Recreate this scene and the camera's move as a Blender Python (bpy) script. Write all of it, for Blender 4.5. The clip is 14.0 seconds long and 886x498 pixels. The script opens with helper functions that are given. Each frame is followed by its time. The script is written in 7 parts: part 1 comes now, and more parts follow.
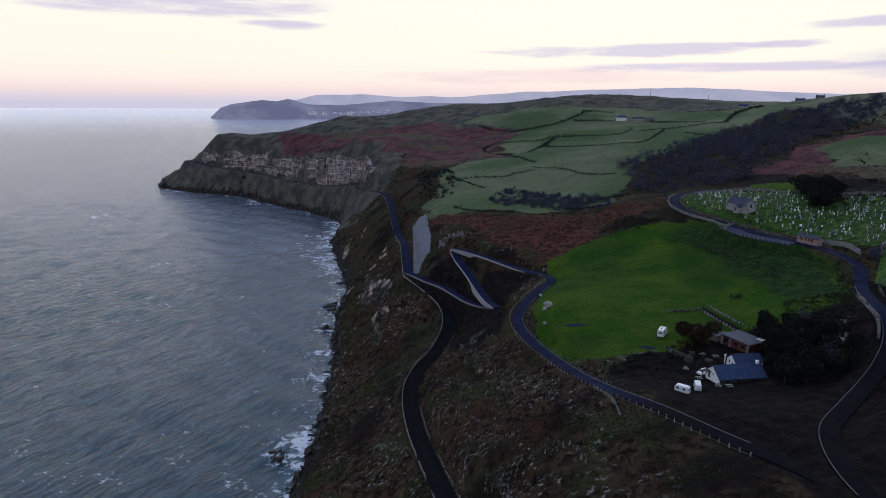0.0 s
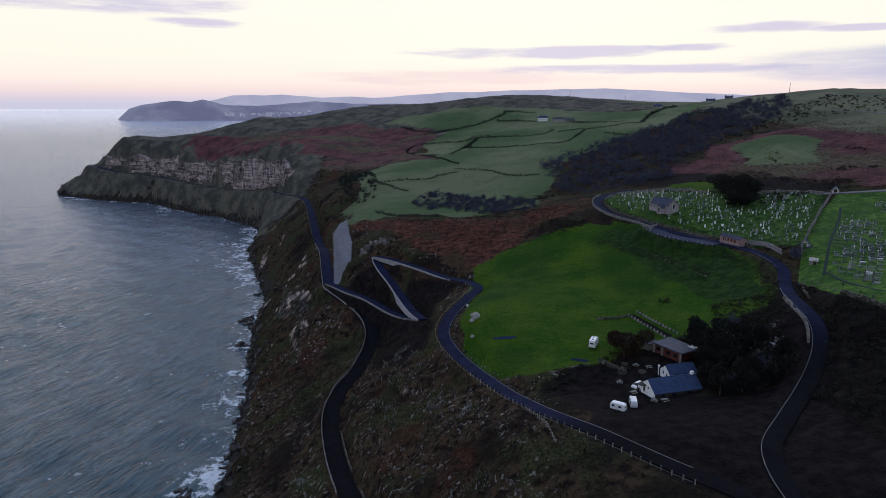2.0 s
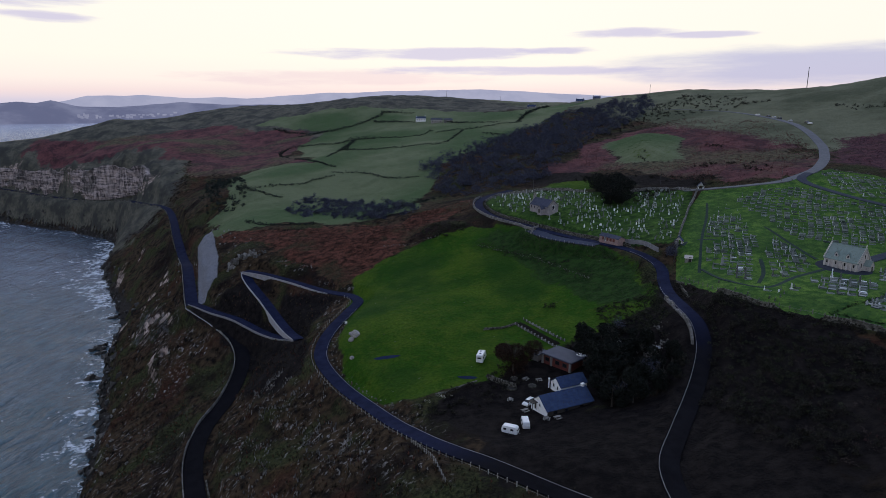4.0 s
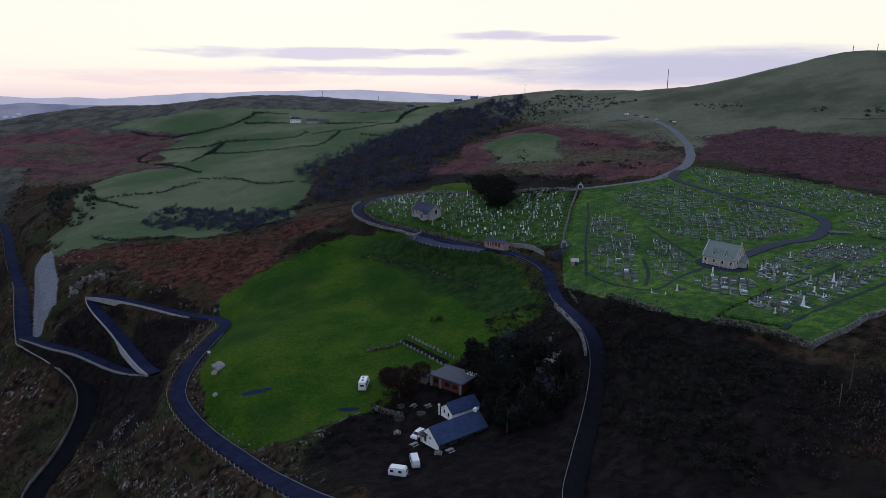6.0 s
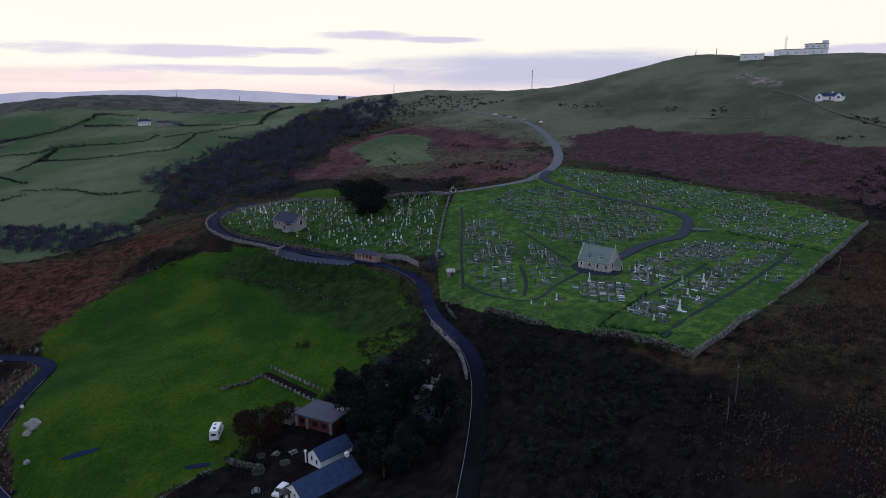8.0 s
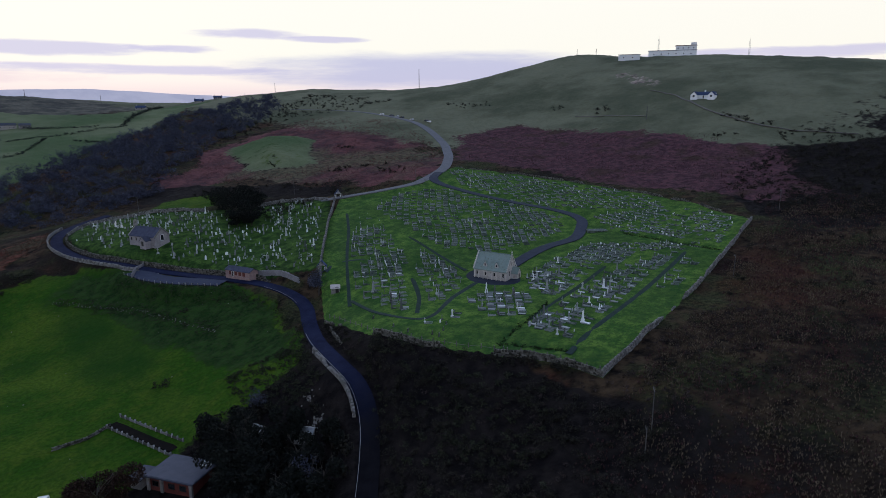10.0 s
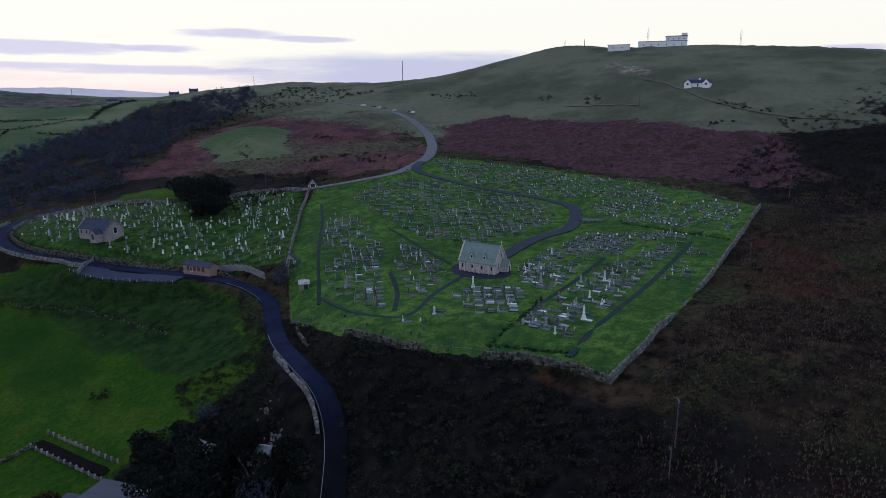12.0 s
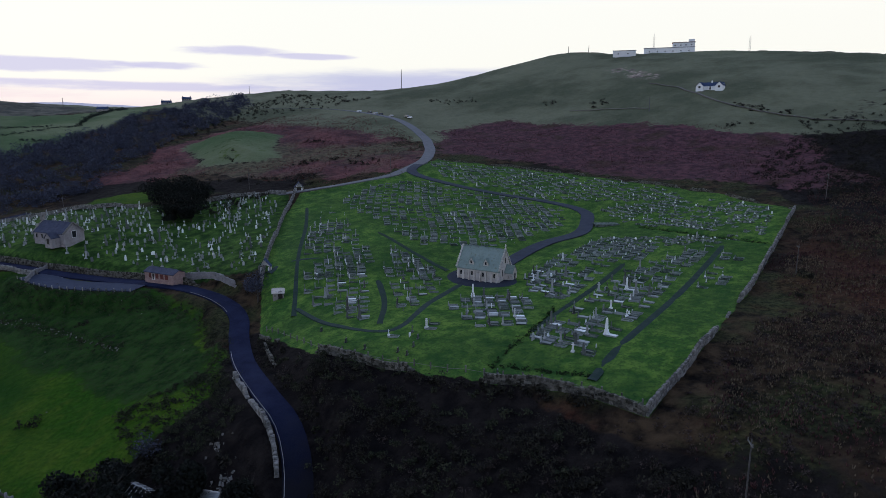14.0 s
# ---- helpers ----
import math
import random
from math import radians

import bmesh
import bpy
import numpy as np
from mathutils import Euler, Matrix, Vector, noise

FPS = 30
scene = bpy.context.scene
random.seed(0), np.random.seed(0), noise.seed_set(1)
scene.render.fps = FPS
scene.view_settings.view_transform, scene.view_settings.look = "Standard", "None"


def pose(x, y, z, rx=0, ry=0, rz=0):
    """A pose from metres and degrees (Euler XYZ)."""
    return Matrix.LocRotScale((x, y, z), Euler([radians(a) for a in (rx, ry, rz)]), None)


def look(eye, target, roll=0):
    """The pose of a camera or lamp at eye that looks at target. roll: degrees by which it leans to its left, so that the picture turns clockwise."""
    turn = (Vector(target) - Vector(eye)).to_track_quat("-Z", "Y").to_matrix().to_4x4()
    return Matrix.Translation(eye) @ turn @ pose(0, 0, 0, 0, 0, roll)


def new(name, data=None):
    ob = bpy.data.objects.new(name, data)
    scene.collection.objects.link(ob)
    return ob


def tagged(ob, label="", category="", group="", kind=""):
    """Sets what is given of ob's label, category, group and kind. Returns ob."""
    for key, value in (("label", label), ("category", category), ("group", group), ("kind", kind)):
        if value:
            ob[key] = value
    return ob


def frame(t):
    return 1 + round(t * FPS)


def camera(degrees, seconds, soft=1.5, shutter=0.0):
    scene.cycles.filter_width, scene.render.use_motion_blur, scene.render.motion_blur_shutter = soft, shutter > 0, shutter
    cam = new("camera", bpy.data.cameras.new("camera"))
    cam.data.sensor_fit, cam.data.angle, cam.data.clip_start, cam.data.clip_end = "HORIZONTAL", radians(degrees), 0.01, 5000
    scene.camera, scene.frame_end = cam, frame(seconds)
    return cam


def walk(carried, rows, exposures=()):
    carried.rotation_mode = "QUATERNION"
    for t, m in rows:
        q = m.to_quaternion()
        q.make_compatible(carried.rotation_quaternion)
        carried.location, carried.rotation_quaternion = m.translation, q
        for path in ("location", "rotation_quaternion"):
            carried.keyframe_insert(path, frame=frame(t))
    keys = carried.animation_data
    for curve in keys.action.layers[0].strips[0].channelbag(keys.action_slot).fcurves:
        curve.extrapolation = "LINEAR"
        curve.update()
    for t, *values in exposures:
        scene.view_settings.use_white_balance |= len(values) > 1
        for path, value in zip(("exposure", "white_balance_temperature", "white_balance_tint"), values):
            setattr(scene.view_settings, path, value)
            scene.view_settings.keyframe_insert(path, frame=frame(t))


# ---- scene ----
# The lens and the flight
cam = camera(70.4, 14.0, 0.85)
# seconds, eye, pitch, roll, yaw
PATH = [
    (0, (-1.31, -13.17, 152.06), -13.11, 0.20, 4.22),
    (0.5, (-0.93, -8.71, 152.10), -13.11, 0.16, 3.15),
    (1, (-0.42, -4.41, 151.99), -13.08, 0.12, 1.95),
    (1.5, (0.00, -0.00, 152.00), -13.06, 0.12, -0.00),
    (2, (0.67, 4.42, 151.97), -13.04, 0.15, -2.58),
    (2.5, (1.46, 8.93, 151.93), -13.02, 0.17, -5.29),
    (3, (2.73, 13.33, 151.87), -13.00, 0.13, -7.98),
    (5.5, (11.52, 36.26, 151.27), -12.91, 0.02, -21.24),
    (6, (13.79, 40.31, 151.26), -12.91, -0.00, -23.94),
    (6.5, (16.31, 44.25, 151.21), -12.90, -0.03, -26.74),
    (7, (19.02, 48.04, 151.25), -12.88, -0.08, -29.59),
    (7.5, (21.97, 51.78, 151.49), -12.90, -0.08, -32.47),
    (8, (25.19, 55.42, 151.60), -12.91, -0.08, -35.34),
    (8.5, (28.55, 59.10, 151.69), -12.91, -0.12, -38.23),
    (9, (32.27, 62.69, 151.52), -12.87, -0.17, -41.11),
    (9.2, (33.80, 64.10, 151.42), -12.87, -0.18, -42.22),
    (9.7, (37.55, 67.50, 151.00), -12.88, -0.19, -44.30),
    (10.3, (41.85, 71.25, 149.90), -12.88, -0.21, -45.75),
    (11, (46.80, 75.60, 147.60), -12.89, -0.22, -46.38),
    (11.5, (50.51, 78.80, 145.62), -12.89, -0.22, -46.44),
    (12, (54.40, 82.09, 143.30), -12.88, -0.20, -46.42),
    (12.5, (58.58, 85.64, 141.04), -12.91, -0.17, -46.40),
    (13, (62.43, 88.90, 138.99), -12.90, -0.17, -46.37),
    (13.5, (66.61, 92.57, 137.20), -12.89, -0.10, -46.40),
    (13.6, (67.50, 93.30, 136.84), -12.83, -0.10, -46.39),
    (13.7, (68.38, 94.01, 136.48), -12.64, -0.10, -46.38),
    (13.8, (69.27, 94.73, 136.12), -12.40, -0.11, -46.37),
    (13.9, (70.16, 95.44, 135.76), -11.98, -0.11, -46.37),
    (14, (71.05, 96.16, 135.40), -11.43, -0.11, -46.36),
]


# seconds, stops, kelvin, tint: the picture turns a little cooler towards the end
EXPOSURES = [(0.0, 0.0, 6420, 10), (6.0, 0.0, 6380, 10), (9.2, 0.0, 6250, 9.5), (11.5, 0.0, 6080, 9), (14.0, 0.0, 6050, 9)]


def heading(eye, pitch, roll, yaw):
    return pose(*eye) @ pose(0, 0, 0, 0, 0, yaw) @ pose(0, 0, 0, 90 + pitch) @ pose(0, 0, 0, 0, 0, roll)


walk(cam, [(t, heading(eye, pitch, roll, yaw)) for t, eye, pitch, roll, yaw in PATH], EXPOSURES)

# ---------------------------------------------------------------- sky and sun
SUN_AZIMUTH = 12.0      # degrees clockwise from +y
world = bpy.data.worlds.new("dusk_sky")
scene.world = world
world.use_nodes = True
wt = world.node_tree
wt.nodes.clear()


def wnode(kind, **values):
    n = wt.nodes.new(kind)
    for key, value in values.items():
        n.inputs[key].default_value = value
    return n


def wmath(op, a, b=0.0, clamp=False):
    n = wt.nodes.new("ShaderNodeMath")
    n.operation, n.use_clamp = op, clamp
    for slot, v in ((0, a), (1, b)):
        if isinstance(v, (int, float)):
            n.inputs[slot].default_value = v
        else:
            wt.links.new(v, n.inputs[slot])
    return n.outputs[0]


def wstep(value, lo, hi):
    n = wt.nodes.new("ShaderNodeMapRange")
    n.interpolation_type = "SMOOTHSTEP"
    wt.links.new(value, n.inputs["Value"])
    n.inputs["From Min"].default_value, n.inputs["From Max"].default_value = lo, hi
    return n.outputs["Result"]


def wmix(fac, a, b):
    n = wt.nodes.new("ShaderNodeMix")
    n.data_type = "RGBA"
    for slot, v in (("Factor", fac), ("A", a), ("B", b)):
        sock = [i for i in n.inputs if i.name == slot and i.type == ("VALUE" if slot == "Factor" else "RGBA")][0]
        if isinstance(v, (tuple, float)):
            sock.default_value = v
        else:
            wt.links.new(v, sock)
    return [o for o in n.outputs if o.type == "RGBA"][0]


geo = wt.nodes.new("ShaderNodeTexCoord")
sep = wt.nodes.new("ShaderNodeSeparateXYZ")
wt.links.new(geo.outputs["Generated"], sep.inputs[0])
dx, dy, dz = sep.outputs
ramp = wt.nodes.new("ShaderNodeValToRGB")
wt.links.new(wmath("SQRT", wmath("MAXIMUM", dz, 0.0)), ramp.inputs[0])
SKY_STOPS = [(0.0, (0.60, 0.59, 0.73)), (0.08, (0.70, 0.63, 0.73)), (0.135, (0.90, 0.73, 0.72)), (0.19, (1.0, 0.87, 0.79)), (0.26, (1.01, 0.945, 0.82)),
             (0.41, (1.02, 0.965, 0.85)), (0.50, (0.66, 0.78, 1.06)), (0.76, (0.48, 0.58, 0.82)), (1.0, (0.38, 0.47, 0.70))]
for i, (at, colour) in enumerate(SKY_STOPS):
    e = ramp.color_ramp.elements[i] if i < 2 else ramp.color_ramp.elements.new(at)
    e.position, e.color = at, (*colour, 1)
# streaks of cloud, drawn out along the horizon
stretch = wt.nodes.new("ShaderNodeMapping")
stretch.inputs["Scale"].default_value = (7.0, 7.0, 60.0)
stretch.inputs["Location"].default_value = (0.7, 2.1, 0.4)
wt.links.new(geo.outputs["Generated"], stretch.inputs[0])
streak = wnode("ShaderNodeTexNoise", Scale=1.0, Detail=7.0, Roughness=0.60)
wt.links.new(stretch.outputs[0], streak.inputs["Vector"])
azimuth = wmath("MULTIPLY", wmath("ARCTAN2", dx, dy), 57.2958)
rise = wmath("MULTIPLY", wmath("ARCSINE", dz), 57.2958)
ragged = wmath("MULTIPLY", wmath("SUBTRACT", streak.outputs[0], 0.5), 2.6)


def cloud(at, up, wide, tall, torn=1.0):
    """A streak of cloud: bearing and height of its middle, half width and half height, in degrees."""
    a = wmath("POWER", wmath("ABSOLUTE", wmath("DIVIDE", wmath("SUBTRACT", azimuth, at), wide)), 2.0)
    b = wmath("POWER", wmath("ABSOLUTE", wmath("DIVIDE", wmath("SUBTRACT", rise, up), tall)), 2.0)
    return wstep(wmath("ADD", wmath("SUBTRACT", 1.0, wmath("ADD", a, b)), wmath("MULTIPLY", ragged, torn)), 0.05, 0.9)


CLOUDS = [(-27, 7.9, 13, 1.5), (-18, 6.3, 4.5, 0.5), (12, 4.25, 14, 0.65), (23, 4.5, 4, 0.4), (20, 2.9, 16, 0.5), (28.5, 5.8, 5, 0.5), (35, 5.5, 4, 0.3), (72, 3.9, 14, 0.6), (-60, 6, 14, 1.2), (110, 8, 20, 2), (40, 16, 30, 2), (-10, 24, 30, 3)]
masks = [cloud(*c) for c in CLOUDS]
tinted = ramp.outputs[0]
veil = cloud(4, 2.3, 15, 0.9)
tinted = wmix(wmath("MULTIPLY", veil, 0.5), tinted, (0.80, 0.60, 0.66, 1.0))
for mask in masks:
    tinted = wmix(wmath("MULTIPLY", mask, 0.74), tinted, (0.58, 0.53, 0.73, 1.0))
bank = cloud(45, 2.9, 21, 2.0, 0.4)
tinted = wmix(wmath("MULTIPLY", bank, 0.85), tinted, (0.50, 0.49, 0.69, 1.0))
# the sky away from the dawn is dimmer
facing = wmath("ADD", wmath("MULTIPLY", dx, 0.36), wmath("MULTIPLY", dy, 0.93))
dim = wmath("ADD", 0.82, wmath("MULTIPLY", wstep(facing, -0.35, 0.45), 0.26))
deck = wnode("ShaderNodeBackground")
wt.links.new(tinted, deck.inputs[0])
wt.links.new(dim, deck.inputs[1])
air = wt.nodes.new("ShaderNodeTexSky")
air.sky_type, air.sun_disc, air.sun_elevation, air.sun_rotation = "NISHITA", False, radians(14), radians(SUN_AZIMUTH)
air_light = wnode("ShaderNodeBackground", Strength=0.05)
air.ozone_density, air.dust_density = 4.0, 0.3
wt.links.new(air.outputs[0], air_light.inputs[0])
both = wt.nodes.new("ShaderNodeMixShader")
both.inputs[0].default_value = 0.07     # thin gaps in the cloud let the clear sky through
out = wt.nodes.new("ShaderNodeOutputWorld")
wt.links.new(deck.outputs[0], both.inputs[1])
wt.links.new(air_light.outputs[0], both.inputs[2])
wt.links.new(both.outputs[0], out.inputs[0])

sun_lamp = bpy.data.lights.new("sun", "SUN")
sun_lamp.energy, sun_lamp.angle, sun_lamp.color = 0.6, radians(50), (1.0, 0.93, 0.86)
sun = new("sun", sun_lamp)
az, el = radians(SUN_AZIMUTH), radians(14)
sun.matrix_world = look((0, 0, 400), (-400 * math.sin(az) * math.cos(el), -400 * math.cos(az) * math.cos(el), 400 - 400 * math.sin(el)))

# ---------------------------------------------------------------- materials
class Nodes:
    """A small builder for a material's node tree."""

    def __init__(self, name):
        self.mat = bpy.data.materials.new(name)
        self.mat.use_nodes = True
        self.tree = self.mat.node_tree
        self.shader = self.tree.nodes["Principled BSDF"]
        self.place = self.tree.nodes.new("ShaderNodeNewGeometry").outputs["Position"]

    def link(self, a, b):
        self.tree.links.new(a, b)

    def noise(self, scale, detail=4.0, rough=0.55, stretch=None, where=None):
        n = self.tree.nodes.new("ShaderNodeTexNoise")
        n.inputs["Scale"].default_value, n.inputs["Detail"].default_value, n.inputs["Roughness"].default_value = scale, detail, rough
        where = where or self.place
        if stretch:
            m = self.tree.nodes.new("ShaderNodeMapping")
            m.inputs["Scale"].default_value = stretch
            self.link(where, m.inputs[0])
            where = m.outputs[0]
        self.link(where, n.inputs["Vector"])
        return n.outputs[0]

    def cells(self, scale, feature="F1"):
        n = self.tree.nodes.new("ShaderNodeTexVoronoi")
        n.feature = feature
        n.inputs["Scale"].default_value = scale
        self.link(self.place, n.inputs["Vector"])
        return n.outputs["Distance"]

    def step(self, value, lo, hi, out_lo=0.0, out_hi=1.0):
        n = self.tree.nodes.new("ShaderNodeMapRange")
        n.interpolation_type = "SMOOTHSTEP"
        self.link(value, n.inputs["Value"])
        for key, v in (("From Min", lo), ("From Max", hi), ("To Min", out_lo), ("To Max", out_hi)):
            n.inputs[key].default_value = v
        return n.outputs["Result"]

    def math(self, op, a, b=0.0, clamp=False):
        n = self.tree.nodes.new("ShaderNodeMath")
        n.operation, n.use_clamp = op, clamp
        for slot, v in ((0, a), (1, b)):
            if isinstance(v, (int, float)):
                n.inputs[slot].default_value = v
            else:
                self.link(v, n.inputs[slot])
        return n.outputs[0]

    def mix(self, fac, a, b):
        n = self.tree.nodes.new("ShaderNodeMix")
        n.data_type = "RGBA"
        for sock, v in ((n.inputs[0], fac), (n.inputs[6], a), (n.inputs[7], b)):
            if isinstance(v, (int, float)):
                sock.default_value = v
            elif isinstance(v, tuple):
                sock.default_value = (*v[:3], 1.0)
            else:
                self.link(v, sock)
        return n.outputs[2]

    def cover(self, name):
        n = self.tree.nodes.new("ShaderNodeAttribute")
        n.attribute_name = name
        return n.outputs["Fac"]

    def random(self):
        return self.tree.nodes.new("ShaderNodeObjectInfo").outputs["Random"]

    def island(self):
        return self.tree.nodes.new("ShaderNodeNewGeometry").outputs["Random Per Island"]

    def bump(self, value, strength, distance):
        n = self.tree.nodes.new("ShaderNodeBump")
        n.inputs["Strength"].default_value, n.inputs["Distance"].default_value = strength, distance
        self.link(value, n.inputs["Height"])
        self.link(n.outputs[0], self.shader.inputs["Normal"])

    def done(self, colour, rough=0.8, metal=0.0, gloss=0.3):
        self.link(colour, self.shader.inputs["Base Color"])
        if isinstance(rough, float):
            self.shader.inputs["Roughness"].default_value = rough
        else:
            self.link(rough, self.shader.inputs["Roughness"])
        self.shader.inputs["Metallic"].default_value = metal
        self.shader.inputs["Specular IOR Level"].default_value = gloss
        return self.mat


def surface(name, dark, light, scale=2.0, rough=0.85, metal=0.0, relief=0.03, gloss=0.3, spread="random", stain=None):
    """A worn surface between two colours: fine grain, broad patches and a shift from piece to piece."""
    m = Nodes(name)
    grain = m.noise(scale * 6, 5.0, 0.6)
    patch = m.noise(scale * 0.7, 3.0, 0.5)
    shift = m.random() if spread == "random" else m.island()
    fac = m.math("ADD", m.math("MULTIPLY", grain, 0.45), m.math("ADD", m.math("MULTIPLY", patch, 0.5), m.math("MULTIPLY", m.math("SUBTRACT", shift, 0.5), 0.35)))
    colour = m.mix(m.step(fac, 0.22, 0.78), dark, light)
    if stain:
        colour = m.mix(m.math("MULTIPLY", m.step(m.noise(scale * 1.7, 6.0, 0.65), 0.52, 0.7), 0.7), colour, stain)
    m.bump(grain, 0.6, relief)
    return m.done(colour, rough, metal, gloss)


def ground_material():
    m = Nodes("ground_cover")
    fine, tuft, broad, wide = m.noise(1.1, 5.0, 0.65), m.noise(0.32, 5.0, 0.6), m.noise(0.055, 4.0, 0.55), m.noise(0.012, 3.0, 0.5)
    # rough grass: straw, olive and earth
    rough_grass = m.mix(m.step(tuft, 0.32, 0.68), (0.006, 0.005, 0.005), (0.066, 0.045, 0.027))
    rough_grass = m.mix(m.step(broad, 0.47, 0.60), rough_grass, m.mix(m.step(fine, 0.3, 0.7), (0.010, 0.013, 0.007), (0.058, 0.062, 0.026)))
    rough_grass = m.mix(m.math("MULTIPLY", m.step(m.noise(0.028, 5.0, 0.62), 0.50, 0.62), 0.8), rough_grass, (0.009, 0.006, 0.007))
    rough_grass = m.mix(m.math("MULTIPLY", m.step(m.noise(0.020, 5.0, 0.6, (1.3, 1.0, 1.0)), 0.54, 0.66), 0.7), rough_grass, m.mix(m.step(fine, 0.35, 0.65), (0.030, 0.012, 0.009), (0.085, 0.036, 0.022)))
    # limestone that breaks through in narrow upright ribs
    fleck = m.math("MULTIPLY", m.step(m.noise(0.42, 5.0, 0.68, (1.5, 1.5, 0.42)), 0.56, 0.63), m.step(m.noise(0.045, 4.0, 0.6), 0.46, 0.58))
    rough_grass = m.mix(m.math("MULTIPLY", fleck, m.cover("ribs")), rough_grass, (0.24, 0.225, 0.215))
    # pasture
    pasture = m.mix(m.step(broad, 0.35, 0.68), (0.026, 0.078, 0.006), (0.072, 0.124, 0.012))
    pasture = m.mix(m.math("MULTIPLY", m.step(tuft, 0.45, 0.72), 0.30), pasture, (0.124, 0.130, 0.018))
    pasture = m.mix(m.math("MULTIPLY", m.step(fine, 0.35, 0.65), 0.55), pasture, (0.010, 0.038, 0.004))
    pasture = m.mix(m.math("MULTIPLY", m.step(m.noise(0.022, 4.0, 0.55), 0.46, 0.62), 0.65), pasture, (0.012, 0.044, 0.007))
    # mown turf among the graves
    turf = m.mix(m.step(tuft, 0.35, 0.68), (0.040, 0.104, 0.021), (0.132, 0.222, 0.040))
    turf = m.mix(m.math("MULTIPLY", m.step(broad, 0.40, 0.65), 0.55), turf, (0.026, 0.062, 0.018))
    turf = m.mix(m.math("MULTIPLY", m.step(m.math("ADD", m.math("MULTIPLY", fine, 0.6), m.math("MULTIPLY", m.noise(2.6, 4.0, 0.6), 0.4)), 0.46, 0.60), 0.6), turf, (0.018, 0.052, 0.018))
    # rank, tussocky grass
    rank = m.mix(m.step(tuft, 0.36, 0.64), (0.006, 0.024, 0.005), (0.024, 0.060, 0.012))
    rank = m.mix(m.math("MULTIPLY", m.step(fine, 0.4, 0.66), 0.5), rank, (0.036, 0.044, 0.018))
    # bracken; that of the hill has the blue of haze mixed in
    bracken = m.mix(m.step(tuft, 0.30, 0.70), (0.044, 0.024, 0.031), (0.112, 0.052, 0.060))
    bracken = m.mix(m.math("MULTIPLY", m.step(broad, 0.5, 0.7), 0.6), bracken, (0.036, 0.030, 0.014))
    rust = m.mix(m.step(tuft, 0.32, 0.68), (0.024, 0.013, 0.010), (0.130, 0.052, 0.036))
    rust = m.mix(m.math("MULTIPLY", m.step(m.noise(0.030, 4.0, 0.6), 0.48, 0.60), 0.7), rust, m.mix(m.step(fine, 0.35, 0.65), (0.016, 0.018, 0.010), (0.062, 0.060, 0.032)))
    # gorse and bramble, whose near-black also carries gloom over yard and banks
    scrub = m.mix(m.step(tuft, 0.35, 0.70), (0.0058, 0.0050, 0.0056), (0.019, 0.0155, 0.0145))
    # thin grass of the hilltop, with haze-blue in its colour
    heath = m.mix(m.step(m.math("ADD", m.math("MULTIPLY", wide, 0.65), m.math("MULTIPLY", broad, 0.35)), 0.36, 0.62), (0.080, 0.090, 0.056), (0.158, 0.162, 0.106))
    heath = m.mix(m.math("MULTIPLY", m.step(tuft, 0.4, 0.7), 0.16), heath, (0.030, 0.032, 0.016))
    # headland tussocks and far fields with haze in their colours, russet bracken among them
    sward = m.mix(m.step(broad, 0.35, 0.65), (0.054, 0.055, 0.050), (0.130, 0.124, 0.096))
    sward = m.mix(m.math("MULTIPLY", m.step(tuft, 0.4, 0.7), 0.6), sward, (0.048, 0.048, 0.044))
    russet = m.mix(m.step(m.math("ADD", m.math("MULTIPLY", broad, 0.6), m.math("MULTIPLY", tuft, 0.4)), 0.36, 0.64), (0.052, 0.028, 0.033), (0.150, 0.062, 0.064))
    russet = m.mix(m.math("MULTIPLY", m.step(m.noise(0.013, 5.0, 0.6, (0.5, 1.0, 1.6)), 0.47, 0.60), 0.85), russet, m.mix(m.step(tuft, 0.35, 0.65), (0.050, 0.050, 0.030), (0.110, 0.105, 0.062)))
    # far grass, paled and greyed in its colour for the haze before it
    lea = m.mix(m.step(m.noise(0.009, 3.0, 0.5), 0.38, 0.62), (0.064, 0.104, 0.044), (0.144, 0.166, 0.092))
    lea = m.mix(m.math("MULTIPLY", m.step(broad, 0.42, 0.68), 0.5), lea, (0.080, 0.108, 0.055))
    # limestone
    crack = m.math("ADD", m.math("MULTIPLY", m.noise(0.22, 8.0, 0.7, (1.0, 1.0, 0.45)), 0.55), m.math("MULTIPLY", m.noise(0.10, 6.0, 0.6, (0.5, 0.5, 4.0)), 0.45))
    stone = m.mix(m.step(crack, 0.40, 0.57), (0.045, 0.034, 0.031), (0.56, 0.44, 0.385))
    stone = m.mix(m.math("MULTIPLY", m.step(broad, 0.45, 0.65), 0.55), stone, (0.060, 0.046, 0.032))
    # shaded recesses of the rock, painted as dark patches
    stone = m.mix(m.math("MULTIPLY", m.step(m.noise(0.075, 6.0, 0.65, (0.7, 0.7, 2.2)), 0.50, 0.60), 0.6), stone, (0.050, 0.041, 0.042))
    scree = m.mix(m.step(fine, 0.3, 0.7), (0.125, 0.13, 0.15), (0.25, 0.255, 0.285))
    wet = m.mix(m.step(fine, 0.3, 0.7), (0.016, 0.014, 0.013), (0.050, 0.045, 0.042))
    colour = rough_grass
    wobble = m.math("ADD", m.math("MULTIPLY", m.math("SUBTRACT", tuft, 0.5), 0.9), m.math("MULTIPLY", m.math("SUBTRACT", broad, 0.5), 0.7))
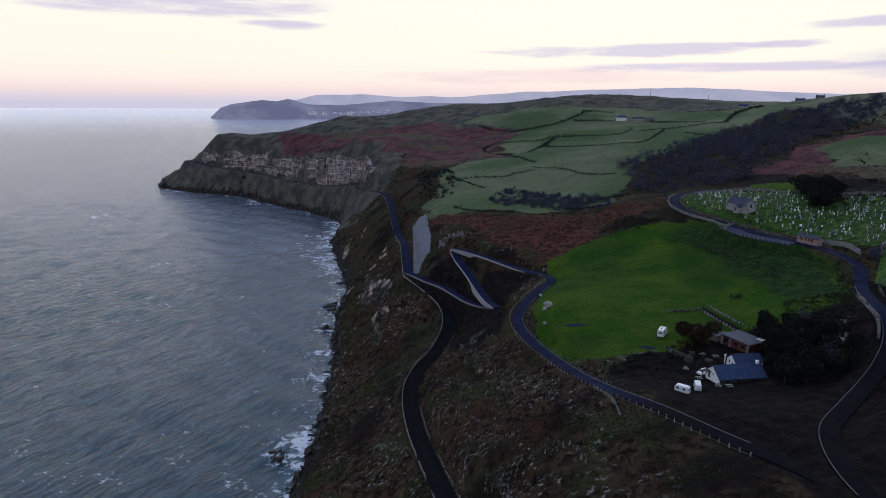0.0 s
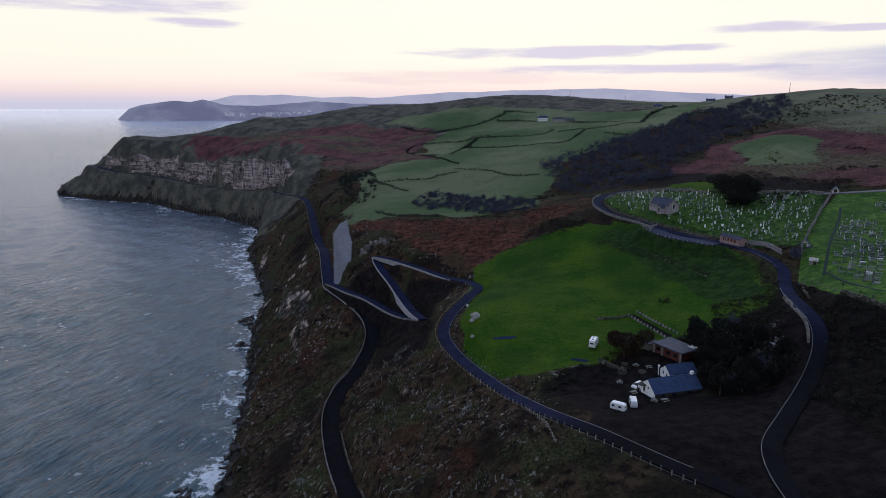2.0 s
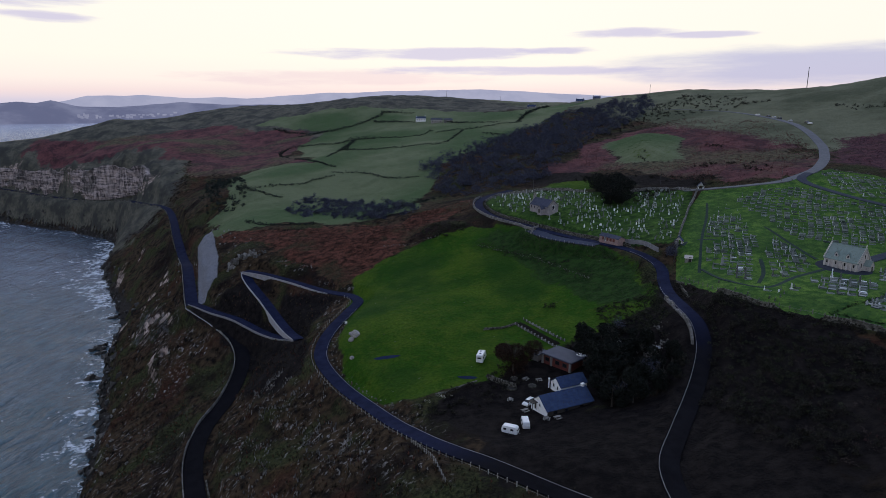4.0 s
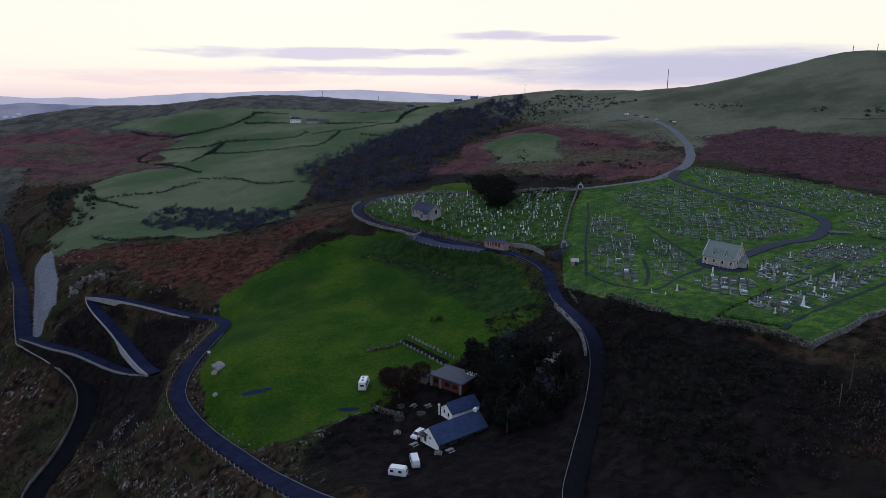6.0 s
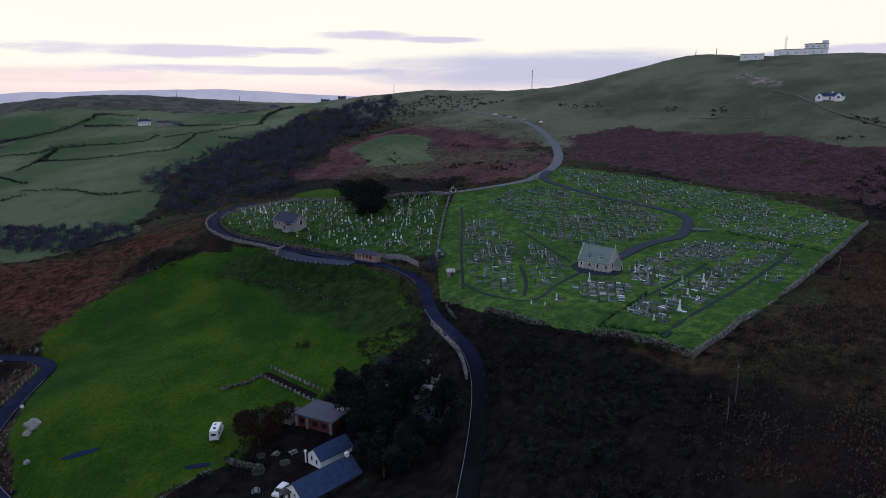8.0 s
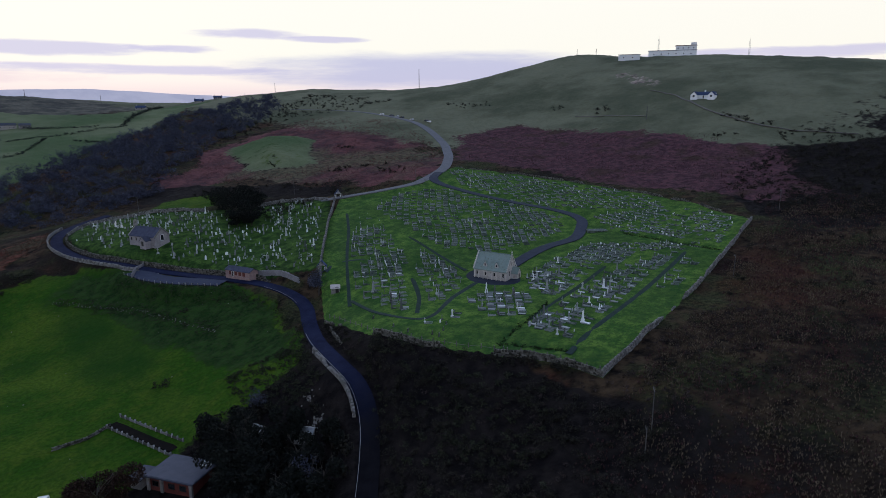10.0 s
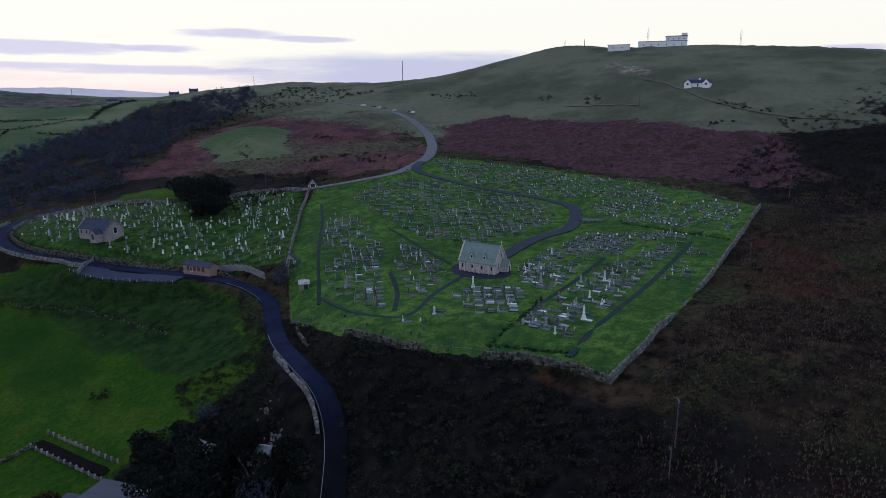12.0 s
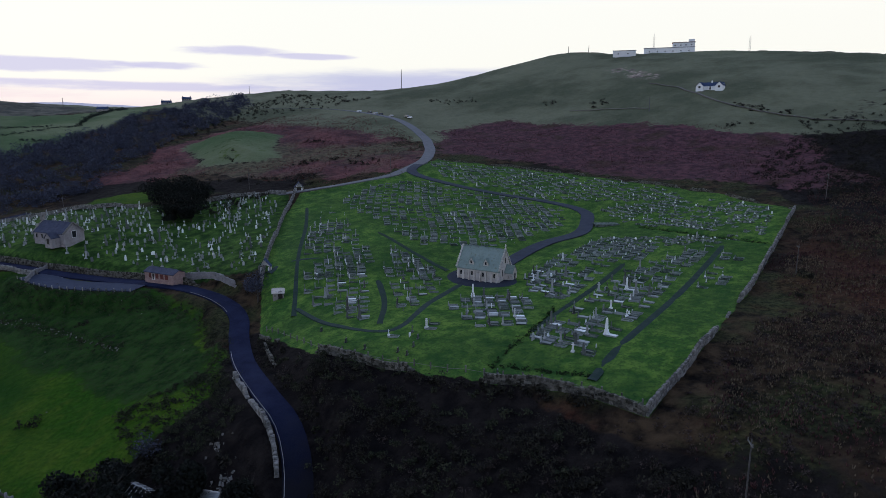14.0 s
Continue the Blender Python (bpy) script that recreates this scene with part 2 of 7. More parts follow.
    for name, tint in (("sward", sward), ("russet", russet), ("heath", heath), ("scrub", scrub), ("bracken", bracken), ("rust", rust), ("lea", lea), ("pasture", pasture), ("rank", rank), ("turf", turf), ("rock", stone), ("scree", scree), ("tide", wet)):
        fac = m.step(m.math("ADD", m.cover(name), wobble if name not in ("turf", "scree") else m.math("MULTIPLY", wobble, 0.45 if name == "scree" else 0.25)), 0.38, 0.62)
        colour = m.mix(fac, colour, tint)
    m.bump(m.math("ADD", m.math("MULTIPLY", tuft, 1.0), m.math("MULTIPLY", fine, 0.5)), 1.0, 1.1)
    return m.done(colour, 1.0, 0.0, 0.05)


def sea_material(far):
    """Wind-ruffled water with surf; far out an added glow stands for the haze of the air."""
    m = Nodes("far_sea_haze" if far else "sea_water")
    turned = m.tree.nodes.new("ShaderNodeMapping")
    turned.inputs["Rotation"].default_value = (0.0, 0.0, radians(-62))
    m.link(m.place, turned.inputs[0])
    run = turned.outputs[0]
    m.shader.inputs["IOR"].default_value = 1.33
    m.shader.inputs["Specular Tint"].default_value = (0.66, 0.76, 1.0, 1.0)
    swell = m.noise(0.030, 4.0, 0.55, (0.5, 1.7, 1.0), run)
    chop = m.noise(0.115, 5.0, 0.62, (0.62, 1.5, 1.0), run)
    ripple = m.noise(0.42, 4.0, 0.66, (0.8, 1.3, 1.0), run)
    streaks = m.noise(0.0065, 5.0, 0.62, (0.7, 2.6, 1.0), run)
    colour = m.mix(m.step(streaks, 0.35, 0.65), (0.028, 0.076, 0.092), (0.062, 0.104, 0.130))
    # light and dark of the waves, mixed into the water's colour
    colour = m.mix(m.step(m.math("ADD", m.math("MULTIPLY", chop, 0.65), m.math("MULTIPLY", ripple, 0.35)), 0.42, 0.58), (0.007, 0.032, 0.041), colour)
    # brightness of the bay and the water beyond, painted as a paler colour
    colour = m.mix(m.math("MULTIPLY", m.cover("far_bright"), 0.6), colour, (0.150, 0.165, 0.215))
    caps = m.math("MULTIPLY", m.step(m.noise(0.16, 8.0, 0.72, (0.7, 1.5, 1.0), run), 0.69, 0.78), m.step(m.noise(0.016, 4.0, 0.6), 0.52, 0.66))
    lace, blot = m.noise(0.24, 9.0, 0.76), m.noise(0.05, 5.0, 0.62)
    surf = m.step(m.math("ADD", m.cover("surf"), m.math("ADD", m.math("MULTIPLY", m.math("SUBTRACT", lace, 0.5), 2.8), m.math("MULTIPLY", m.math("SUBTRACT", blot, 0.5), 1.7))), 0.46, 0.80)
    foam = m.math("MAXIMUM", surf, m.math("MULTIPLY", caps, 0.4))
    colour = m.mix(foam, colour, (0.66, 0.70, 0.75))
    m.bump(m.math("ADD", m.math("MULTIPLY", swell, 1.3), m.math("ADD", chop, m.math("MULTIPLY", ripple, 0.40))), 0.70, 2.0)
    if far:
        # haze over the distant water, as emission
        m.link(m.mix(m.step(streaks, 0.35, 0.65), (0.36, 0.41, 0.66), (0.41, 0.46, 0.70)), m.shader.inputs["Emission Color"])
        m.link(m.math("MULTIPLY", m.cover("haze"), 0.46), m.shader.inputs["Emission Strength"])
    return m.done(colour, m.step(foam, 0.0, 1.0, 0.15, 0.8), 0.0, 0.6)


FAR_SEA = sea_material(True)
GROUND = ground_material()
SEA = sea_material(False)


def asphalt():
    """Blue-grey asphalt; down the hill, gloom is mixed into its colour as near-black."""
    m = Nodes("asphalt")
    grain, patch = m.noise(4.8, 5.0, 0.6), m.noise(0.30, 4.0, 0.6)
    fac = m.step(m.math("ADD", m.math("MULTIPLY", grain, 0.4), m.math("MULTIPLY", patch, 0.6)), 0.32, 0.68)
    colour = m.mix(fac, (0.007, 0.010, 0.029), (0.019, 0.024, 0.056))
    # the same asphalt in near-black, for the gloom of the lower stretches
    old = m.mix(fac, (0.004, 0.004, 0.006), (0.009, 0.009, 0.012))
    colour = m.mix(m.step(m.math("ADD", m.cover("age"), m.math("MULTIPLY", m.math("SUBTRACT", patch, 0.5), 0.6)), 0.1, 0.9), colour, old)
    m.bump(grain, 0.5, 0.01)
    return m.done(colour, 0.9, 0.0, 0.03)


ASPHALT = asphalt()
CEMETERY_ASPHALT = surface("pale_asphalt", (0.022, 0.027, 0.042), (0.046, 0.053, 0.076), 0.8, 0.9, 0.0, 0.01, 0.12)
PALE_ASPHALT = surface("worn_asphalt", (0.115, 0.118, 0.130), (0.20, 0.20, 0.215), 0.8, 0.9, 0.0, 0.01, 0.15)
TRACK = surface("gravel_track", (0.11, 0.10, 0.09), (0.21, 0.20, 0.17), 0.8, 0.9)
PAINT = surface("road_paint", (0.12, 0.12, 0.12), (0.34, 0.34, 0.34), 3.0, 0.6)
RUBBLE = surface("limestone_rubble", (0.08, 0.078, 0.076), (0.30, 0.29, 0.28), 1.6, 0.9, 0.0, 0.08, 0.2, "island", (0.05, 0.055, 0.035))
DARK_RUBBLE = surface("mossy_rubble", (0.022, 0.022, 0.017), (0.19, 0.18, 0.16), 1.6, 0.9, 0.0, 0.08, 0.1, "island", (0.018, 0.020, 0.010))
CONCRETE = surface("weathered_concrete", (0.17, 0.165, 0.175), (0.34, 0.33, 0.35), 0.7, 0.85, 0.0, 0.03, 0.25, "random", (0.12, 0.115, 0.11))

# ---------------------------------------------------------------- the lie of the land
SHORE = [(-100, 2000), (-260, 1550), (-470, 1300), (-590, 1200), (-625, 1140), (-600, 1085), (-505, 1025), (-410, 990), (-349, 930), (-258, 852), (-205, 800), (-186, 755), (-175, 655), (-143, 560), (-117, 480), (-114, 430), (-100, 365), (-91, 325), (-85, 280), (-80, 245), (-77, 205), (-74, 150), (-66, 60), (-58, -60), (-60, -260)]
DRIVE_SPOTS = [(-501, 1067, 44), (-448, 1025, 40.5), (-376, 990, 36), (-322, 945, 34.5), (-268, 892, 35), (-230, 856, 37.5), (-192, 818, 41.5), (-175, 780, 46), (-157, 741, 49.5), (-116, 672, 52), (-84, 530, 48), (-67, 455, 47), (-51, 365, 49), (-33, 331, 46), (-21, 296, 38), (-32, 250, 32), (-33, 230, 31), (-27, 199, 33), (-18, 167, 38), (-10, 140, 42), (0, 90, 48)]
SLOPE_SPOTS = [(-52, 452, 66), (-25, 380, 69), (1, 283, 52), (12, 162, 58), (21, 140, 65), (35, 150, 73), (60, 100, 76), (40, 60, 70), (20, 0, 66), (60, -60, 74), (-62, 560, 76), (-75, 700, 74)]
FIELD_SPOTS = [(30, 295, 65), (22, 256, 68), (24, 245, 69), (62, 205, 71), (65, 165, 71), (56, 162, 70), (110, 178, 79), (105, 130, 84), (90, 95, 82), (100, 230, 77), (85, 270, 76), (70, 330, 80), (40, 380, 82), (43, 502, 79), (0, 440, 78), (80, 420, 88)]
CHURCH_SPOTS = [(105, 368, 95), (118, 303, 91), (138, 264, 92), (141, 231, 90), (120, 181, 88), (128, 318, 98), (160, 290, 97), (155, 241, 96), (215, 314, 108), (180, 360, 104), (110, 420, 92)]
CEM_SPOTS = [(147, 130, 96), (186, 192, 97), (222, 137, 103), (267, 147, 108), (248, 194, 103), (230, 189, 102), (276, 290, 115), (268, 295, 116), (172, 230, 99), (285, 308, 118), (150, 95, 98), (200, 80, 103), (300, 90, 113), (150, 0, 96), (330, 200, 116)]
HILL_SPOTS = [(376, 477, 142), (552, 617, 167), (470, 795, 166), (472, 249, 155), (590, 380, 191), (600, 439, 199), (560, 523, 178), (457, 681, 168), (655, 330, 196), (700, 240, 190), (420, 340, 138), (300, 420, 128), (250, 430, 118), (400, 150, 128), (520, 60, 150), (760, 420, 170), (800, 120, 180), (330, 350, 124), (700, 600, 160)]
FAR_SPOTS = [(113, 501, 98), (166, 804, 132), (100, 960, 156), (180, 1080, 165), (265, 1080, 163), (342, 1050, 158), (400, 900, 154), (433, 755, 165), (40, 650, 100), (250, 620, 126), (300, 900, 148), (500, 1300, 130), (60, 1500, 110)]
HEAD_SPOTS = [(-558, 1128, 44), (-526, 1090, 44), (-575, 1105, 26), (-545, 1150, 62), (-500, 1080, 64), (-485, 1075, 72), (-425, 1035, 70), (-352, 995, 68), (-284, 925, 64), (-206, 850, 74), (-150, 800, 84), (-378, 1040, 84), (-291, 1000, 86), (-214, 945, 95), (-144, 936, 104), (-161, 1055, 121), (-62, 985, 124), (-55, 885, 103), (-80, 803, 89), (-501, 1122, 90), (-430, 1118, 93), (-354, 1113, 102), (-253, 1078, 128), (-217, 1096, 127), (-132, 1139, 142), (-73, 1165, 148), (29, 1136, 152), (-300, 1250, 70), (-100, 1400, 100)]

# road centre lines
DRIVE = [(-558, 1128), (-526, 1090), (-494, 1060), (-448, 1030), (-376, 992), (-268, 893), (-192, 819), (-157, 741), (-116, 672), (-84, 530), (-67, 455), (-51, 365), (-47, 353), (-34, 333), (-24, 315), (-21, 296),
         (-25, 272), (-32, 252), (-33, 231), (-27, 199), (-18, 167), (-10, 140), (2, 100), (14, 50), (24, 0), (30, -80)]
UPPER_ROAD = [(96, 20), (82, 60), (73, 92), (66, 110), (56, 124), (46, 140), (38, 154), (32, 172), (25, 194), (17, 216), (12, 236), (13, 250), (18, 265), (26, 283), (31, 296), (28, 307), (18, 319), (5, 336), (-11, 353), (-22, 363)]
ZIG_MIDDLE = [(-22, 363), (-20, 353), (-10, 329), (-2, 306), (4, 284)]
ZIG_LOWER = [(4, 284), (-7, 304), (-23, 327), (-37, 343), (-50, 362)]
CHURCH_ROAD = [(82, 60), (74, 90), (73, 108), (78, 125), (89, 138), (98.5, 148), (110, 160.5), (117, 169.5), (121.5, 179), (124, 190), (129, 206), (135, 219), (141, 230), (143, 241), (141, 256), (136, 273), (128, 291), (118, 310),
               (109, 330), (106, 349), (108, 366), (115, 382), (126, 394), (140, 402)]
HILL_ROAD = [(206, 316), (218, 311), (232, 302), (250, 296), (277, 306), (300, 324), (318, 342), (342, 372), (371, 426), (381, 480), (381, 526), (366, 590)]
CEMETERY_DRIVE = [(272, 303), (257, 291), (257, 266), (261, 241), (264, 223), (261, 210), (252, 203), (236, 196), (221, 198), (206, 197), (196, 195)]
LAY_BY = [(117, 303), (119.5, 291), (126.5, 279), (133.5, 268)]
CEMETERY = [(139, 217), (135, 191), (137, 177), (141, 163), (146, 150), (148, 140), (148, 131), (166, 132), (207, 137), (243, 143), (280, 149), (297, 179), (304, 209), (306, 240), (302, 273), (288, 306), (272, 302),
            (250, 292), (232, 298), (212, 309), (190, 287), (160, 249), (151, 236)]
CHURCHYARD = [(208, 311), (203, 329), (187, 337), (162, 357), (148, 373), (134, 386), (122, 384), (114, 372), (111, 350), (114, 331), (122, 312), (132, 294), (140, 276), (146, 258), (155, 247), (160, 249), (190, 287)]
HOME_FIELD = [(25, 300), (34, 321), (70, 337), (95, 337), (108, 322), (119, 299), (133, 268), (138, 240), (130, 217), (121, 202), (108, 203), (93, 206), (72, 200), (60, 193), (38, 192), (29, 197), (20, 221), (17, 240), (22, 265)]
FAR_FIELDS = [(-62, 690), (-50, 600), (-52, 500), (-50, 445), (-15, 425), (45, 394), (80, 400), (98, 455), (108, 500), (150, 560), (230, 640), (300, 700), (380, 780), (335, 800), (272, 815), (217, 852), (141, 893), (63, 944),
              (-15, 985), (-48, 962), (-8, 922), (45, 852), (8, 790), (25, 640), (-20, 690)]
BRACKEN_HEAD = [(-86, 729), (-63, 704), (-20, 700), (20, 640), (31, 625), (8, 772), (42, 847), (-8, 915), (-52, 950), (-104, 1010), (-250, 1010), (-390, 1080), (-300, 960), (-200, 905), (-130, 800)]
BRACKEN_WEST = [(176, 435), (238, 493), (289, 509), (349, 533), (370, 466), (342, 388), (300, 332), (252, 301), (229, 309), (222, 353), (205, 405)]
BRACKEN_HILL = [(307, 320), (355, 379), (407, 356), (399, 290), (407, 232), (388, 177), (330, 140), (310, 160), (316, 212), (316, 280)]
BRACKEN_RIM = [(-48, 434), (-15, 416), (32, 388), (63, 376), (112, 392), (106, 366), (80, 352), (55, 345), (28, 322), (6, 356), (-18, 388)]
BRACKEN_ZIG = [(-14, 350), (24, 306), (6, 290)]
BRACKEN_SEA = [(-68, 250), (-72, 330), (-46, 345), (-34, 305), (-42, 255)]
BRACKEN_BANK = [(-14, 300), (0, 275), (6, 235), (-8, 250), (-16, 275)]
LANE_BANK = [(104, 140), (118, 164), (126, 188), (130, 208), (138, 220), (148, 216), (144, 190), (146, 165), (140, 140), (122, 120)]
LANE_WEST = [(104, 156), (116, 172), (121, 190), (124, 206), (116, 212), (108, 205), (104, 185), (98, 168)]
ZIG_FOOT = [(-46, 350), (-24, 352), (2, 284), (10, 236), (-4, 232), (-18, 262), (-16, 300), (-28, 328)]
HILLOCK = [(250, 488), (280, 494), (294, 470), (290, 445), (268, 415), (252, 386), (236, 388), (225, 418), (236, 455)]
SCREE = [(-62, 478), (-52, 470), (-40, 400), (-38, 372), (-47, 358), (-52, 400)]
FIELD_CORNER = [(86, 322), (98, 296), (106, 272), (106, 248), (108, 226), (120, 210), (132, 218), (139, 240), (133, 268), (119, 299), (108, 324)]
MOOR_EDGE = [(284, 134), (300, 158), (310, 175), (322, 182), (350, 180), (392, 176), (430, 150), (470, 90), (420, 40), (330, 60), (290, 100)]
CHURCH_MEADOW = [(152, 386), (166, 400), (200, 370), (196, 352), (170, 364)]
WOOD = [(103, 490), (112, 425), (150, 415), (178, 450), (262, 537), (361, 609), (390, 690), (318, 694), (225, 632), (136, 558)]
THICKET = [(-4, 463), (4, 500), (29, 512), (50, 500), (68, 430), (78, 396), (59, 390), (34, 413), (14, 440)]
WEST_SCRUB = [(-82, 715), (-62, 690), (-30, 560), (-33, 513), (-58, 524), (-70, 600)]
CAFE_COPSE = [(86, 190), (92, 212), (110, 205), (116, 190), (114, 174), (104, 160), (90, 160), (76, 172)]
SCRUB_BANK = [(134, 214), (130, 190), (132, 172), (136, 156), (142, 140), (142, 120), (120, 110), (100, 110), (100, 145), (118, 165), (126, 182)]
CAFE_YARD = [(36, 178), (46, 188), (66, 196), (84, 206), (92, 186), (82, 164), (66, 150), (52, 142), (44, 156)]
LOW_BANK = [(38, 148), (60, 160), (84, 166), (104, 160), (116, 164), (112, 130), (100, 60), (62, 60), (58, 112)]
KNOLL_FOOT = [(172, 436), (200, 402), (222, 350), (229, 312), (212, 320), (206, 345), (180, 375), (158, 402)]
# the limestone face above the coast road: place of its foot, and the heights of foot and brow
FACE = [(-528, 1104, 48, 54), (-512, 1090, 45, 66), (-499, 1078, 43.3, 68), (-450, 1046, 41, 68), (-391, 1017, 38.8, 66), (-330, 968, 37, 68), (-277, 920, 37.2, 71), (-237, 866, 37, 76), (-205, 843, 44, 80), (-179, 814, 51, 82), (-162, 786, 56, 83), (-148, 764, 62, 68)]
TERRACES = [([(148.5, 158.5), (155.6, 160.1), (162, 160.8), (177, 165)], 0.5), ([(148.5, 158.5), (151, 150), (154, 142)], 0.4), ([(252, 184), (250.5, 178), (246, 159), (243.5, 145)], 0.9)]
CLIFF = [(-520, 1085), (-465, 1044), (-395, 1006), (-330, 950), (-262, 902), (-188, 828), (-150, 790), (-120, 770)]


def hash2(ix, iy, seed):
    h = np.sin(ix * 127.1 + iy * 311.7 + seed * 74.7) * 43758.5453
    return h - np.floor(h)


def value_noise(x, y, seed=0):
    ix, iy = np.floor(x), np.floor(y)
    fx, fy = x - ix, y - iy
    fx, fy = fx * fx * (3 - 2 * fx), fy * fy * (3 - 2 * fy)
    a, b = hash2(ix, iy, seed), hash2(ix + 1, iy, seed)
    c, d = hash2(ix, iy + 1, seed), hash2(ix + 1, iy + 1, seed)
    return (a + (b - a) * fx) * (1 - fy) + (c + (d - c) * fx) * fy


def fbm(x, y, size, octaves=4, seed=0):
    """Fractal noise round zero, with the largest lumps of that size in metres."""
    total, amp = 0.0, 1.0
    for i in range(octaves):
        total = total + amp * (value_noise(x / size * 2**i + 17.3 * i, y / size * 2**i - 9.1 * i, seed + i) - 0.5)
        amp *= 0.5
    return total


def smooth(v, lo, hi):
    t = np.clip((v - lo) / (hi - lo), 0, 1)
    return t * t * (3 - 2 * t)


def poly_dist(px, py, pts):
    """Distance to a polyline, and the side (positive to the left of its run)."""
    best = np.full(px.shape, 1e9); side = np.ones(px.shape); along = np.zeros(px.shape)
    for i in range(len(pts) - 1):
        ax, ay = pts[i][:2]; bx, by = pts[i + 1][:2]
        dx, dy = bx - ax, by - ay
        t = np.clip(((px - ax) * dx + (py - ay) * dy) / (dx * dx + dy * dy), 0, 1)
        d = np.hypot(px - ax - t * dx, py - ay - t * dy)
        s = np.sign(dx * (py - ay) - dy * (px - ax))
        m = d < best
        best = np.where(m, d, best); side = np.where(m, s, side); along = np.where(m, i + t, along)
    return best, side, along
def spline(spots, soft):
    p = np.array(spots, float); n = len(p); s = 100.0
    k = lambda r: np.where(r > 0, r * r * np.log(np.maximum(r, 1e-9)), 0)
    xy = p[:, :2] / s
    r = np.hypot(*(xy[:, None] - xy[None]).transpose(2, 0, 1))
    q = np.c_[np.ones(n), xy]
    a = np.zeros((n + 3, n + 3)); a[:n, :n] = k(r) + soft * np.eye(n); a[:n, n:] = q; a[n:, :n] = q.T
    w = np.linalg.solve(a, np.r_[p[:, 2], 0, 0, 0])
    def at(x, y):
        z = w[n] + w[n + 1] * x / s + w[n + 2] * y / s
        for (u, v), c in zip(xy, w):
            z = z + c * k(np.hypot(x / s - u, y / s - v))
        return z
    return at
def densify(pts, step):
    out = []
    for a, b in zip(pts[:-1], pts[1:]):
        n = max(1, int(np.hypot(b[0] - a[0], b[1] - a[1]) / step))
        out += [tuple(np.array(a) + (np.array(b) - np.array(a)) * i / n) for i in range(n)]
    return out + [tuple(pts[-1])]
shore = densify(SHORE, 60)
SPOTS = DRIVE_SPOTS + SLOPE_SPOTS + FIELD_SPOTS + CHURCH_SPOTS + CEM_SPOTS + HILL_SPOTS + FAR_SPOTS + HEAD_SPOTS
land = spline(SPOTS + [(x, y, 4) for x, y in shore], 0.001)
def height(x, y):
    d, side, _ = poly_dist(x, y, SHORE)
    inland = d * side
    z = land(x, y)
    edge = np.clip(inland / 9, 0, 1)
    return np.where(inland < 0, np.maximum(-12, inland * 0.5 - 0.5), np.maximum(z, 0.6) * (0.25 + 0.75 * edge * edge * (3 - 2 * edge)))


def curve_through(points, step):
    """A smooth line through the points (Catmull-Rom), with a point every step metres or so."""
    p = np.array([np.array(points[0]) * 2 - np.array(points[1]), *[np.array(q) for q in points], np.array(points[-1]) * 2 - np.array(points[-2])], float)
    out = []
    for i in range(1, len(p) - 2):
        n = max(1, int(np.hypot(*(p[i + 1] - p[i])) / step))
        for k in range(n):
            t = k / n
            out.append(0.5 * (2 * p[i] + (p[i + 1] - p[i - 1]) * t + (2 * p[i - 1] - 5 * p[i] + 4 * p[i + 1] - p[i + 2]) * t * t + (3 * p[i] - p[i - 1] - 3 * p[i + 1] + p[i + 2]) * t**3))
    return np.array(out + [p[-2]])


def road_line(points, step=3.0, ease=9):
    """The line of a road with its smoothed height."""
    xy = curve_through(points, step)
    z = height(xy[:, 0], xy[:, 1])
    pad = np.r_[np.full(ease, z[0]), z, np.full(ease, z[-1])]
    k = np.hanning(2 * ease + 3)[1:-1]
    z = np.convolve(pad, k / k.sum(), "valid")[: len(xy)]
    return np.c_[xy, z]


def inside(x, y, ring):
    """Metres inside a ring of points, negative outside."""
    d, _, _ = poly_dist(x, y, list(ring) + [ring[0]])
    hit = np.zeros(x.shape, bool)
    for (ax, ay), (bx, by) in zip(ring, list(ring[1:]) + [ring[0]]):
        if ay == by:
            continue
        hit ^= ((ay > y) != (by > y)) & (x < (bx - ax) * (y - ay) / (by - ay) + ax)
    return np.where(hit, d, -d)


DRIVE_LEVELS = [(1120, 46), (1070, 44), (1030, 41), (992, 37), (943, 34.5), (893, 35), (856, 37.5), (819, 41.5), (780, 46), (741, 49.5), (705, 51.5), (672, 52), (600, 50.5), (530, 48)]


def road_level(y):
    return np.interp(y, [p[0] for p in reversed(DRIVE_LEVELS)], [p[1] for p in reversed(DRIVE_LEVELS)])


def drive_run():
    """The coast road, which keeps an even grade round the headland whatever the cliff does."""
    run = road_line(DRIVE, 4.0)
    level = road_level(run[:, 1])
    k = smooth(run[:, 1], 500, 560)
    run[:, 2] = run[:, 2] * (1 - k) + level * k
    return run


LINES = {"drive": (drive_run(), 6.2), "upper": (road_line(UPPER_ROAD), 4.8), "zig_middle": (road_line(ZIG_MIDDLE, 3.0, 3), 4.6), "zig_lower": (road_line(ZIG_LOWER, 3.0, 3), 4.6),
         "church": (road_line(CHURCH_ROAD, 3.0, 5), 4.4), "hill": (road_line(HILL_ROAD, 4.0), 5.6), "cemetery": (road_line(CEMETERY_DRIVE, 3.0, 5), 4.4), "layby": (road_line(LAY_BY, 3.0, 5), 8.0)}


